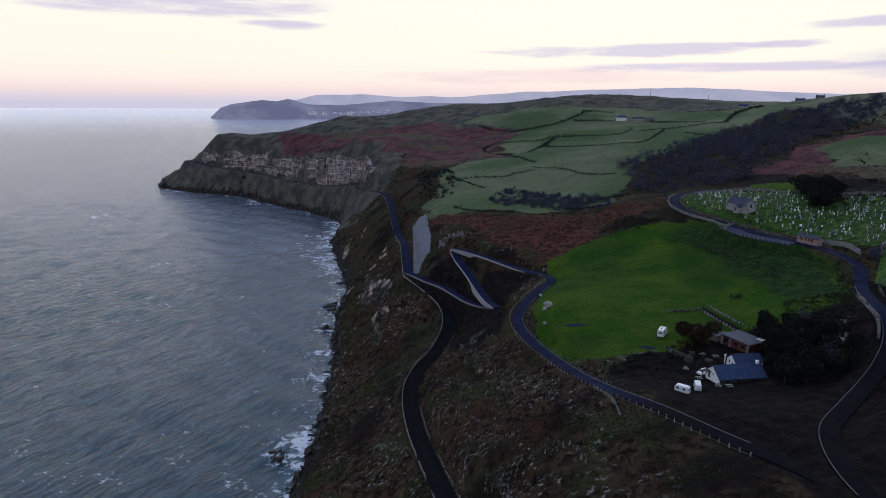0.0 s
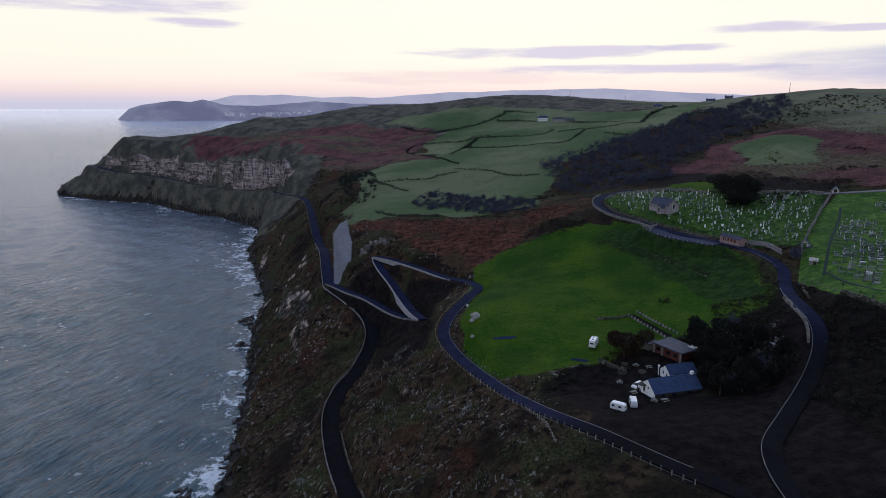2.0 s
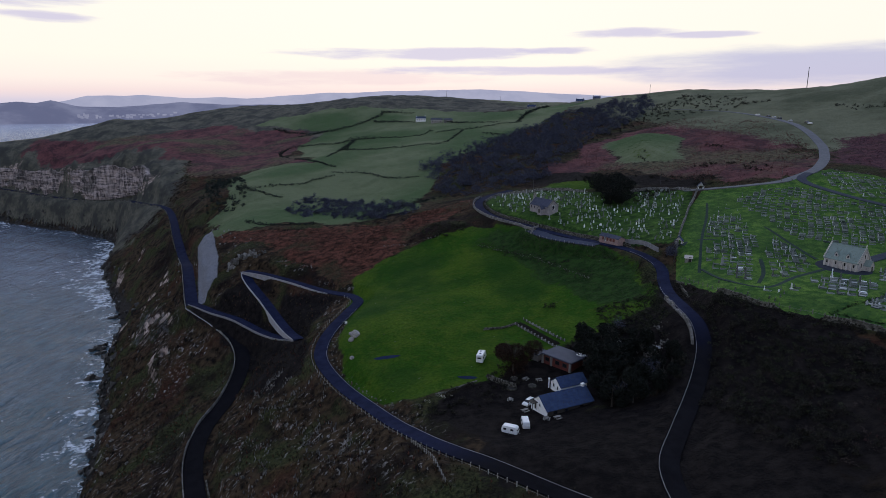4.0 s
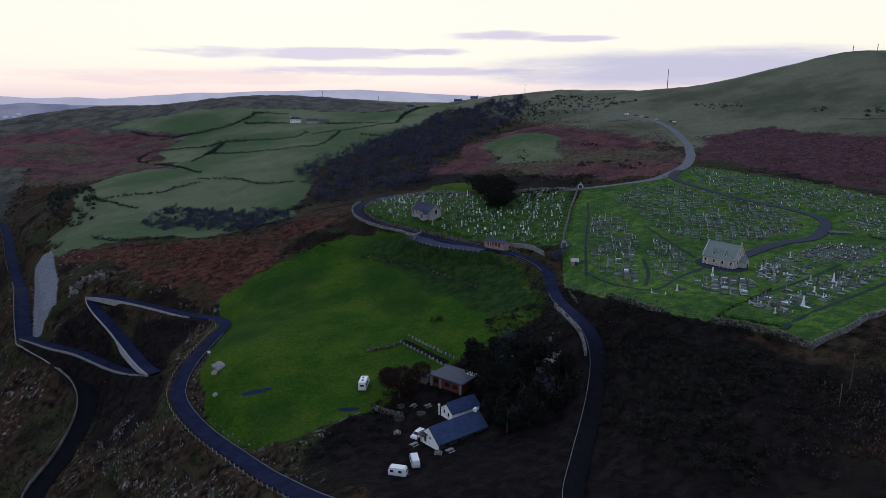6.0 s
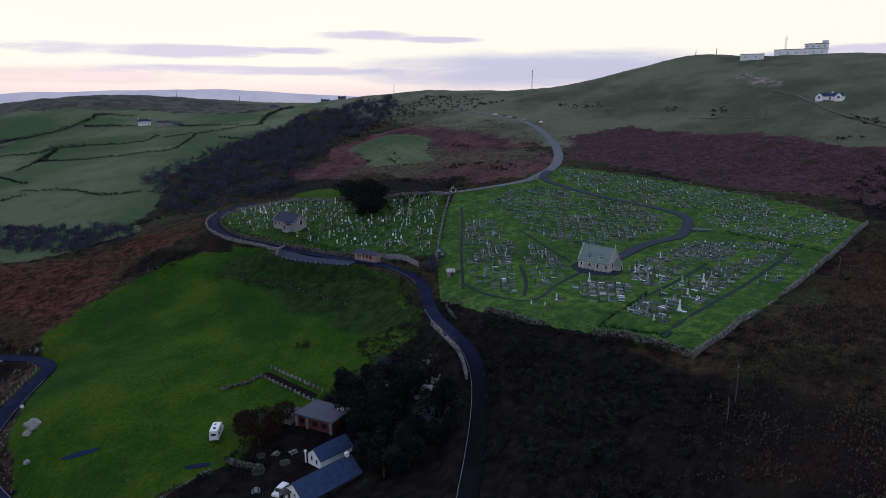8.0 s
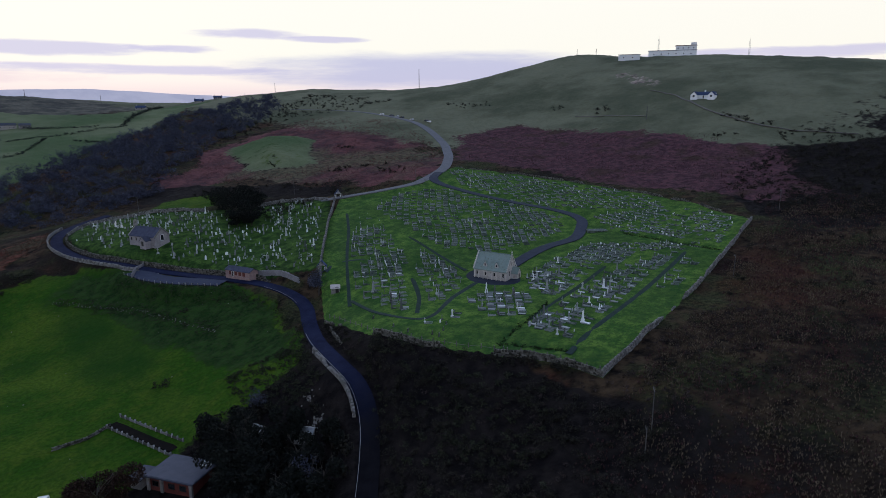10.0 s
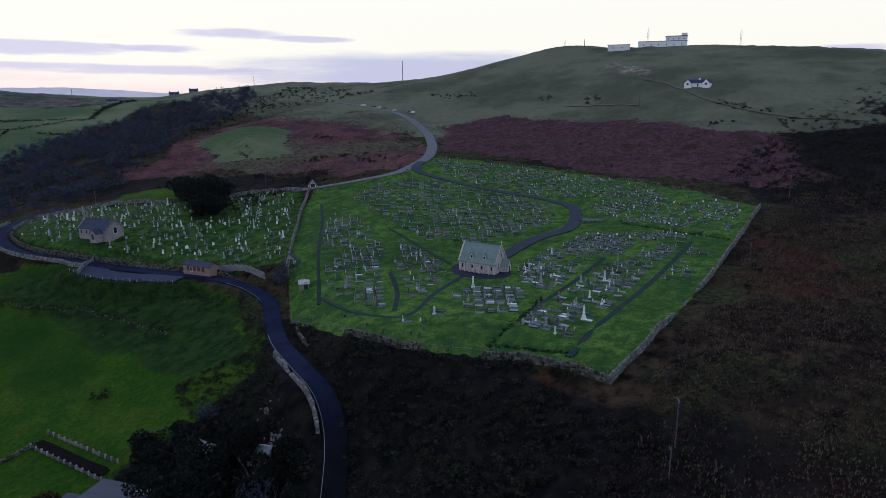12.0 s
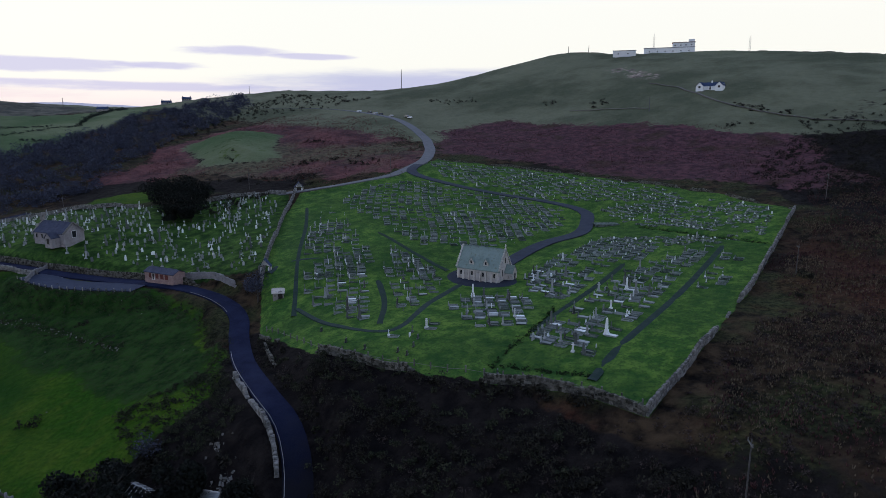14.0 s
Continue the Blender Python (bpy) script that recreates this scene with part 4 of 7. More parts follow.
def scatter(template, x, y, z, turn, size):
    """Copies of a template, joined: places, turns in radians and sizes are arrays."""
    v, f = template
    c, s = np.cos(turn)[:, None], np.sin(turn)[:, None]
    size = size[:, None] if np.ndim(size) == 1 else size
    if size.shape[1] == 1:
        size = np.repeat(size, 3, 1)
    vx, vy, vz = v[:, 0][None] * size[:, 0:1], v[:, 1][None] * size[:, 1:2], v[:, 2][None] * size[:, 2:3]
    out = np.stack([vx * c - vy * s + x[:, None], vx * s + vy * c + y[:, None], vz + z[:, None]], -1).reshape(-1, 3)
    faces = (f[None] + (np.arange(len(x)) * len(v))[:, None, None]).reshape(-1, f.shape[1])
    return out, faces


def leaves(centres, sizes, seed, lean=0.0):
    """A small, randomly turned leaf spray at each centre."""
    rng = np.random.default_rng(seed)
    n = len(centres)
    a = rng.normal(size=(n, 3))
    a /= np.linalg.norm(a, axis=1)[:, None]
    b = np.cross(a, rng.normal(size=(n, 3)))
    b /= np.linalg.norm(b, axis=1)[:, None]
    s = np.asarray(sizes)[:, None]
    a, b = a * s, b * s * rng.uniform(0.35, 0.8, (n, 1))
    v = np.stack([centres - a, centres - b * 0.8, centres + a, centres + b], 1).reshape(-1, 3)
    return v, np.arange(4 * n).reshape(-1, 4)


def lumps(rng, count, radius, tall):
    """Leaf places in a crown of several overlapping lumps with gaps between."""
    k = rng.integers(5, 9)
    hub = rng.normal(size=(k, 3)) * (radius * 0.42, radius * 0.42, tall * 0.22) + (0, 0, tall * 0.5)
    own = rng.integers(0, k, count)
    d = rng.normal(size=(count, 3))
    d /= np.linalg.norm(d, axis=1)[:, None]
    r = rng.uniform(0.55, 1.0, count)[:, None]
    p = hub[own] + d * r * (radius * 0.5, radius * 0.5, tall * 0.3)
    p[:, 2] = np.abs(p[:, 2])
    return p


def stuff(name, geometry, material, label, category, flat=True):
    v, f = geometry
    ob = new(name, mesh_of(name, v, f, material, flat))
    return tagged(ob, label, category, kind="stuff")


def offset_line(line, by):
    """A line moved sideways (positive: to the left of its run)."""
    d = np.gradient(line[:, :2], axis=0)
    d /= np.maximum(np.hypot(*d.T), 1e-6)[:, None]
    out = line.copy()
    out[:, 0] -= d[:, 1] * by
    out[:, 1] += d[:, 0] * by
    return out


def ribbon(line, width, lift, skirt):
    n = len(line)
    rows = [offset_line(line, k * width / 2) for k in (1.0, 1.0, 0.5, 0.0, -0.5, -1.0, -1.0)]
    drop = (-skirt, 0.0, 0.05, 0.08, 0.05, 0.0, -skirt)
    for r, dz in zip(rows, drop):
        r[:, 2] += lift + dz
    v = np.concatenate(rows)
    f = []
    for k in range(6):
        a = k * n + np.arange(n - 1)
        f.append(np.stack([a + n, a + n + 1, a + 1, a], -1))
    return v, np.concatenate(f)


def clip_line(line, lo, hi):
    """The stretch of a line between two places along it, as parts of its length."""
    n = len(line)
    return line[int(lo * (n - 1)): int(hi * (n - 1)) + 1]


def between(line, start, end):
    """The stretch of a line from nearest start to nearest end."""
    i, j = (int(np.argmin(np.hypot(line[:, 0] - p[0], line[:, 1] - p[1]))) for p in (start, end))
    return line[min(i, j): max(i, j) + 1]


def rubble(line, tall, thick, seed, stone=0.62, follow=True, sink=0.4, gone=0.0):
    """A dry-stone wall along a line: courses of uneven stones under a row of cope stones."""
    rng = np.random.default_rng(seed)
    seg = np.hypot(*np.diff(line[:, :2], axis=0).T)
    along = np.r_[0, np.cumsum(seg)]
    parts_v, parts_f, n = [], [], 0
    courses = max(2, int(round(tall / 0.36)))
    step = tall / courses
    for c in range(courses + 1):
        cope = c == courses
        long = stone * (0.6 if cope else 1.0)
        at = np.arange(rng.uniform(0, long), along[-1], long)
        if gone:
            at = at[fbm(at, at * 0 + 2.0 * seed, 11, 3, seed) + 0.42 - 0.14 * c / courses > gone * 0.84]
        if len(at) < 1:
            continue
        x, y = np.interp(at, along, line[:, 0]), np.interp(at, along, line[:, 1])
        ahead = np.arctan2(np.interp(at + 0.5, along, line[:, 1]) - np.interp(at - 0.5, along, line[:, 1]), np.interp(at + 0.5, along, line[:, 0]) - np.interp(at - 0.5, along, line[:, 0]))
        base = ground(x, y) if follow else np.interp(at, along, line[:, 2])
        base = base + fbm(at, at * 0 + seed, 9, 2, seed) * 0.35 * tall * (c / courses)
        v = np.repeat(BOX_V[None], len(at), 0) * np.stack([long * rng.uniform(0.85, 1.15, len(at)), thick * rng.uniform(0.82, 1.12, len(at)) * (1 - 0.18 * c / courses), step * rng.uniform(0.9, 1.25, len(at)) * (1.3 if cope else 1.0)], -1)[:, None]
        v += rng.normal(size=v.shape) * (0.05, 0.05, 0.04)
        if c == 0:
            v[:, :4, 2] -= sink
        cs, sn = np.cos(ahead)[:, None], np.sin(ahead)[:, None]
        vx, vy = v[..., 0] * cs - v[..., 1] * sn + x[:, None], v[..., 0] * sn + v[..., 1] * cs + y[:, None]
        parts_v.append(np.stack([vx, vy, v[..., 2] + (base + c * step)[:, None]], -1).reshape(-1, 3))
        parts_f.append((BOX_F[None] + (np.arange(len(at)) * 8)[:, None, None]).reshape(-1, 4) + n)
        n += len(at) * 8
    return np.concatenate(parts_v), np.concatenate(parts_f)


def plain_line(points, step=1.5):
    xy = np.array(densify(points, step), float)
    return np.c_[xy, ground(xy[:, 0], xy[:, 1])]


# ---------------------------------------------------------------- roads and paths
def road(name, line, width, material, label, edges=(), gloom_span=None, lift=0.0):
    v, f = ribbon(line, width, lift, 0.9)
    ob = new(name, mesh_of(name, v, f, material, True))
    # painted gloom along the road, written per vertex for the asphalt's colour
    if gloom_span:
        ob.data.attributes.new("age", "FLOAT", "POINT").data.foreach_set("value", np.asarray(smooth(v[:, 1], *gloom_span), np.float32))
    tagged(ob, label, "road", kind="structure")
    for side, lo, hi in edges:
        run = clip_line(offset_line(line, side * (width / 2 - 0.28)), lo, hi)
        mark = new("edge_line", mesh_of("edge_line", *ribbon(run, 0.11, lift + 0.035, 0.03), PAINT))
        mark.parent = ob
    return ob


drive_line = LINES["drive"][0]
road("marine_drive", between(drive_line, (-530, 1120), (30, -80)), 6.2, ASPHALT, "asphalt coast road cut into the cliff, blacker below the slope", gloom_span=(368, 325))
upper_line = LINES["upper"][0]
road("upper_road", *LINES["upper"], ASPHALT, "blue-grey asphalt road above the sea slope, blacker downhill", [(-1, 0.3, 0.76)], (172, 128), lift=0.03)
road("zigzag_road_middle", *LINES["zig_middle"], ASPHALT, "steep middle leg of the zigzag road", lift=0.045)
road("zigzag_road_lower", *LINES["zig_lower"], ASPHALT, "lower leg of the zigzag road", lift=0.06)
church_line = LINES["church"][0]
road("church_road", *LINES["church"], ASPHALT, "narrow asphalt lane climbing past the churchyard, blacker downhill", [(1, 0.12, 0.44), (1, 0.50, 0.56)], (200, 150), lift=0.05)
road("hill_road", *LINES["hill"], PALE_ASPHALT, "pale worn asphalt road over the hill", lift=0.02)
road("cemetery_drive", *LINES["cemetery"], CEMETERY_ASPHALT, "curving asphalt drive through the cemetery", lift=0.05)
LAY_BY_ASPHALT = surface("lay_by_asphalt", (0.034, 0.042, 0.072), (0.062, 0.074, 0.115), 0.7, 0.9, 0.0, 0.01, 0.1)
road("lay_by", *LINES["layby"], LAY_BY_ASPHALT, "blue-grey asphalt lay-by beside the lane", lift=0.02)


def path(points, width, material, label, lift=0.0):
    xy = curve_through(points, 2.0)
    z = ground(xy[:, 0], xy[:, 1])
    z = np.convolve(np.r_[z[0], z[0], z, z[-1], z[-1]], np.ones(5) / 5, "valid")
    ob = new("path", mesh_of("path", *ribbon(np.c_[xy, z], width, lift, 0.4), material, True))
    return tagged(ob, label, "path", kind="structure")


PATHS = [([(146, 214), (167, 243), (188, 270), (203, 291)], 1.7), ([(149, 217), (146, 199), (149, 184), (165, 190), (181, 195)], 2.0), ([(196, 243), (190, 222), (186, 204)], 1.8), ([(170, 213), (160, 199), (150, 189)], 1.8),
         ([(152, 142), (165, 144), (192, 147), (238, 154)], 1.9), ([(163, 161), (177, 163), (214, 169)], 1.9), ([(156, 241), (163, 243), (170, 237)], 2.2)]
MOSSY_PATH = surface("mossy_path", (0.018, 0.034, 0.026), (0.044, 0.060, 0.066), 0.9, 0.9, 0.0, 0.01, 0.05, "random", (0.024, 0.060, 0.018))
for points, width in PATHS:
    path(points, width * 0.8, MOSSY_PATH, "mossy asphalt path between the graves", 0.02)
# near-black strip that darkens the floor of the pen
PEN_FLOOR = surface("dark_pen_floor", (0.006, 0.005, 0.005), (0.016, 0.013, 0.011), 1.0, 0.95, 0.0, 0.03, 0.05)
path([(83, 227.5), (86, 216), (89, 205)], 3.4, PEN_FLOOR, "dark strip of ground between the pen walls", 0.03)
path([(434, 327), (436, 300), (436, 274)], 1.4, TRACK, "pale stony track across the hillside", 0.5)
path([(490, 300), (480, 278), (449, 238), (432, 205), (427, 185), (427, 150)], 1.5, TRACK, "pale stony track across the hillside", 0.5)


def apron():
    """The asphalt round the cemetery chapel."""
    v, f = [], []
    rings, spokes = 6, 28
    cx, cy = 187.5, 194.0
    for i in range(rings):
        for k in range(spokes):
            a = 2 * math.pi * k / spokes
            r = (i / (rings - 1)) * (9.6 + 0.5 * math.sin(3 * a))
            x, y = cx + r * 0.82 * math.cos(a), cy + r * 1.12 * math.sin(a)
            v.append((x, y, zed(x, y) + (0.14 if i < rings - 1 else -0.2)))
    for i in range(rings - 1):
        for k in range(spokes):
            a, b = i * spokes + k, i * spokes + (k + 1) % spokes
            f.append((a, a + spokes, b + spokes, b))
    ob = new("chapel_apron", mesh_of("chapel_apron", v, f, CEMETERY_ASPHALT))
    tagged(ob, "grey asphalt apron round the chapel", "pavement", kind="structure")


apron()
path([(121.5, 300), (120.5, 293), (124.5, 285)], 3.6, PALE_ASPHALT, "pale resurfaced patch of the lay-by", 0.14)

# ---------------------------------------------------------------- walls and fences
def wall(name, line, tall, thick, seed, label, material=RUBBLE, stone=0.62, follow=True, gone=0.0):
    ob = new(name, mesh_of(name, *rubble(line, tall, thick, seed, stone, follow, 0.4, gone), material, True))
    return tagged(ob, label, "stone wall", kind="structure")


wall("cemetery_wall_front", plain_line(CEMETERY[:7]), 1.0, 0.6, 1, "crumbling limestone rubble wall below the cemetery", DARK_RUBBLE, gone=0.30)
wall("cemetery_wall_side", plain_line(CEMETERY[6:11]), 1.1, 0.5, 2, "straight limestone rubble wall beside the cemetery", gone=0.12)
wall("cemetery_wall_back", plain_line(CEMETERY[10:16]), 0.6, 0.6, 3, "low mossy wall behind the cemetery", DARK_RUBBLE, gone=0.3)
wall("churchyard_wall", plain_line([(211, 311), (190, 287), (160, 249), (152, 238)]), 1.3, 0.6, 4, "stone wall between the two burial grounds")
wall("churchyard_wall_back", plain_line([(208, 313), (203, 330), (187, 339)]), 1.1, 0.5, 5, "low stone wall behind the churchyard")
wall("churchyard_wall_north", plain_line([(168, 354), (148, 374), (134, 387), (122, 385), (114, 373)]), 0.9, 0.5, 6, "low stone wall behind the churchyard")
wall("lane_wall_east", offset_line(between(church_line, (110, 372), (141, 256)), -3.6), 1.3, 0.6, 7, "rubble wall between lane and churchyard", DARK_RUBBLE, gone=0.08)
wall("lane_wall_west", offset_line(between(church_line, (120, 388), (121, 304)), 3.2), 0.8, 0.5, 8, "pale rubble wall on the field side of the lane", RUBBLE, 1.1, True, 0.1)
wall("lane_wall_bend", offset_line(between(church_line, (117, 171), (127, 200)), 3.0), 0.8, 0.7, 9, "ragged stone wall round the bend of the lane", RUBBLE, gone=0.12)
wall("lane_wall_bank", offset_line(between(church_line, (126, 197), (132, 212)), -5.0), 0.6, 0.6, 10, "tumbled stone wall on the bank above the lane", DARK_RUBBLE, gone=0.5)
wall("lay_by_wall", plain_line([(122, 309), (117.5, 304), (113.6, 297)]), 0.9, 0.5, 15, "pale rubble wall closing the end of the lay-by", CONCRETE, 1.1)
wall("pen_boundary", plain_line([(82, 227), (76, 225), (69, 226)]), 0.45, 0.4, 16, "low tumbled bank beside the old pen", DARK_RUBBLE)
wall("bend_forecourt_wall", plain_line([(149, 246), (148, 256), (144, 266)]), 1.2, 0.5, 11, "pale rubble wall beside the lane", CONCRETE, 1.1)
wall("drive_parapet", offset_line(between(drive_line, (-75, 490), (2, 100)), -3.4), 0.55, 0.30, 12, "low limestone parapet on the sea side of the road", RUBBLE, 0.8, False, 0.06)
wall("drive_kerb_wall", offset_line(between(drive_line, (-33, 235), (2, 100)), 3.7), 0.5, 0.5, 13, "low limestone wall at the foot of the slope", DARK_RUBBLE, 0.7, False, 0.42)
wall("drive_parapet_far", offset_line(between(drive_line, (-480, 1050), (-80, 510)), -3.6), 0.7, 0.4, 14, "low limestone parapet along the headland road", DARK_RUBBLE, 1.4, False, 0.25)


def retaining_wall(name, line, tall, seed, label):
    """A rendered retaining wall with a battered face, piers and a coping."""
    n = len(line)
    rows = []
    bell = np.sin(np.pi * np.clip((np.arange(n) + 0.6) / n, 0, 1)) ** 0.8
    for off, dz in ((0.5 * bell, -tall * (0.12 + 0.88 * bell)), (0.1, 0.55), (0.18, 0.56), (0.18, 0.74), (-0.24, 0.74), (-0.24, 0.55), (-0.3, -0.6)):
        r = offset_line(line, off)
        r[:, 2] += dz + 0.55 * (bell - 1) + fbm(np.arange(n) * 2.0, np.full(n, seed), 10, 2, seed) * 0.15
        rows.append(r)
    v = np.concatenate(rows)
    f = []
    for k in range(len(rows) - 1):
        a = k * n + np.arange(n - 1)
        f.append(np.stack([a + n, a + n + 1, a + 1, a], -1))
    ob = new(name, mesh_of(name, v, np.concatenate(f), CONCRETE, True))
    return tagged(ob, label, "retaining wall", kind="structure")


upper_line, middle_line, lower_line = LINES["upper"][0], LINES["zig_middle"][0], LINES["zig_lower"][0]
retaining_wall("zigzag_wall_upper", offset_line(between(upper_line, (20, 317), (-22, 363)), 3.0), 2.6, 1, "pale rendered retaining wall below the zigzag road")
retaining_wall("zigzag_wall_middle", offset_line(middle_line[::-1], 2.7), 2.6, 2, "pale rendered retaining wall below the zigzag road")
retaining_wall("zigzag_wall_lower", offset_line(lower_line, 2.7), 3.2, 3, "pale rendered retaining wall below the zigzag road")
retaining_wall("drive_retaining_wall", offset_line(between(drive_line, (-52, 372), (-34, 333)), -3.5)[::-1], 3.4, 4, "pale rendered retaining wall under the coast road")

TIMBER = surface("grey_timber", (0.13, 0.125, 0.115), (0.34, 0.325, 0.30), 3.0, 0.85)
OLD_TIMBER = surface("old_dark_timber", (0.06, 0.058, 0.052), (0.17, 0.16, 0.15), 3.0, 0.9)
WHITE_PAINT = surface("white_paint", (0.60, 0.61, 0.62), (0.82, 0.82, 0.81), 1.2, 0.6, 0.0, 0.01, 0.4, "random", (0.45, 0.45, 0.43))


def post_fence(name, line, gap, tall, label, rails=2, material=TIMBER, category="fence"):
    """A row of posts, each a piece of its own, with wires or rails between."""
    seg = np.r_[0, np.cumsum(np.hypot(*np.diff(line[:, :2], axis=0).T))]
    at = np.arange(0, seg[-1], gap)
    x, y = np.interp(at, seg, line[:, 0]), np.interp(at, seg, line[:, 1])
    z = ground(x, y)
    ob = thing(name, label, category, x[0], y[0], z=z[0])
    v, f = join(box(0.20, 0.20, tall + 0.5, z=-0.5, taper=0.9), box(0.24, 0.24, 0.06, z=tall))
    me = mesh_of("post", v, f, material, True)
    rng = np.random.default_rng(len(at))
    for a, b, c in zip(x, y, z):
        piece("post", me, ob, a - x[0], b - y[0], c - z[0], rng.uniform(-20, 20))
    for k in range(rails):
        h = tall * (0.45 + 0.45 * k)
        run = np.stack([x - x[0], y - y[0], z - z[0] + h], -1)
        rv = np.concatenate([run + (0, 0, -0.03), run + (0, 0, 0.03), offset_line(run, 0.05) + (0, 0, 0.03), offset_line(run, 0.05) + (0, 0, -0.03)])
        n = len(run)
        i = np.arange(n - 1)
        rf = np.concatenate([np.stack([i + a * n, i + 1 + a * n, i + 1 + b * n, i + b * n], -1) for a, b in ((0, 1), (1, 2), (2, 3), (3, 0))])
        part("rail", (rv, rf), material, ob)
    return ob


post_fence("roadside_fence", offset_line(between(upper_line, (60, 118), (28, 306)), 3.4), 2.6, 1.1, "weathered timber post and rail fence above the slope", 1)
post_fence("lay_by_posts", offset_line(LINES["layby"][0], -4.3), 2.4, 0.9, "row of short timber posts edging the lay-by", 0)
post_fence("cemetery_fence", offset_line(plain_line(CEMETERY[:7]), 1.6), 3.2, 1.1, "thin post and wire fence inside the cemetery wall", 1, OLD_TIMBER)
post_fence("slope_fence", plain_line([(31, 163), (33, 152), (34, 139)], 1.0), 1.4, 1.0, "short run of timber fence down the slope", 2)

# ---------------------------------------------------------------- buildings
SLATE = surface("blue_slate", (0.022, 0.036, 0.088), (0.050, 0.078, 0.160), 1.2, 0.85, 0.0, 0.03, 0.12, "island", (0.05, 0.055, 0.04))
GREEN_SLATE = surface("green_slate", (0.12, 0.165, 0.16), (0.22, 0.28, 0.265), 1.0, 0.85, 0.0, 0.03, 0.15, "random", (0.13, 0.15, 0.09))
WHITEWASH = surface("whitewash", (0.80, 0.80, 0.80), (0.90, 0.90, 0.90), 0.6, 0.8, 0.0, 0.02, 0.3, "random", (0.60, 0.60, 0.57))
CHURCH_STONE = surface("lavender_stone", (0.24, 0.22, 0.225), (0.44, 0.40, 0.41), 0.9, 0.9, 0.0, 0.05, 0.2, "random", (0.16, 0.14, 0.14))
GREY_SLATE = surface("grey_slate", (0.036, 0.042, 0.074), (0.085, 0.092, 0.135), 1.2, 0.85, 0.0, 0.03, 0.1, "island", (0.05, 0.055, 0.06))
CREAM_STONE = surface("cream_stone", (0.44, 0.41, 0.39), (0.72, 0.67, 0.63), 0.9, 0.85, 0.0, 0.05, 0.25, "random", (0.22, 0.19, 0.17))
GREY_STONE = surface("grey_stone", (0.17, 0.16, 0.15), (0.36, 0.34, 0.32), 0.9, 0.9, 0.0, 0.06, 0.2, "random", (0.10, 0.10, 0.08))
RED_PAINT = surface("red_brown_boards", (0.085, 0.022, 0.018), (0.16, 0.042, 0.032), 1.5, 0.7)
DARK_GLASS = surface("window_glass", (0.012, 0.014, 0.018), (0.022, 0.025, 0.03), 1.0, 0.08, 0.0, 0.0, 0.5)
DARK_WOOD = surface("dark_wood", (0.020, 0.018, 0.016), (0.05, 0.043, 0.036), 2.0, 0.7)
FELT = surface("roofing_felt", (0.030, 0.036, 0.058), (0.062, 0.070, 0.102), 0.8, 0.7)
METAL = surface("galvanised_steel", (0.20, 0.21, 0.22), (0.36, 0.37, 0.38), 2.0, 0.45, 0.8)


def gable_walls(l, w, eave, ridge):
    """Four walls under a pitched roof, with the ridge along x and the gables filled."""
    v = [(-l / 2, -w / 2, -1.2), (l / 2, -w / 2, -1.2), (l / 2, w / 2, -1.2), (-l / 2, w / 2, -1.2), (-l / 2, -w / 2, eave), (l / 2, -w / 2, eave), (l / 2, w / 2, eave), (-l / 2, w / 2, eave),
         (-l / 2, 0, ridge), (l / 2, 0, ridge), (-l / 2, 0, -1.2), (l / 2, 0, -1.2)]
    f = [(0, 1, 5, 4), (2, 3, 7, 6), (1, 11, 9, 5), (11, 2, 6, 9), (3, 10, 8, 7), (10, 0, 4, 8)]
    return np.array(v, float), np.array(f)


def roof_slope(l, w, eave, ridge, over=0.25, thick=0.16, side=1):
    """One slope of a pitched roof: a slab whose upper face steps down in courses of slate."""
    rise = (ridge - eave) / (w / 2)
    rows = 7
    a = l / 2 + over
    line = [(0.0, ridge + thick)]
    for k in range(1, rows + 1):
        y = (w / 2 + over) * k / rows
        z = ridge - rise * y + thick
        line += [(y, z + 0.04), (y, z)]
    y, z = line[-1]
    line += [(y, z - thick), (0.0, ridge)]
    v = [(s * a, side * q, h) for q, h in line for s in (-1, 1)]
    n = len(line)
    f = [(2 * i, 2 * i + 1, (2 * i + 3) % (2 * n), (2 * i + 2) % (2 * n)) for i in range(n)]
    for i in range(1, rows + 1):
        b = 2 * (2 * i - 1)
        f += [(0, b - 2 if b > 2 else 2 * (n - 1), b, 2 * (n - 1)), (1, 2 * n - 1, b + 1, b - 1 if b > 2 else 2 * n - 1)]
    return np.array(v, float), np.array([q for q in f if len(set(q)) == 4])


def opening(parent, kind, x, y, z, wide, tall, facing, frame=None):
    """A window or door on a wall: frame, sill and pane or leaf. facing: degrees that the wall looks to, 0 is -y."""
    hold = new(kind)
    hold.empty_display_size = 0.2
    hold.parent = parent
    hold.matrix_local = pose(x, y, z, 0, 0, facing)
    frame = frame or WHITE_PAINT
    t = 0.09
    part("frame", join(box(t, 0.14, tall, -wide / 2, -0.03), box(t, 0.14, tall, wide / 2, -0.03), box(wide + t, 0.14, t, 0, -0.03, tall - t), box(wide + 0.2, 0.2, 0.07, 0, -0.05, -0.04)), frame, hold)
    if kind == "window":
        part("pane", box(wide, 0.04, tall - t, 0, -0.02, 0.02), DARK_GLASS, hold)
    else:
        part("leaf", box(wide, 0.06, tall - t, 0, -0.02, 0.0), DARK_WOOD, hold)
    return hold


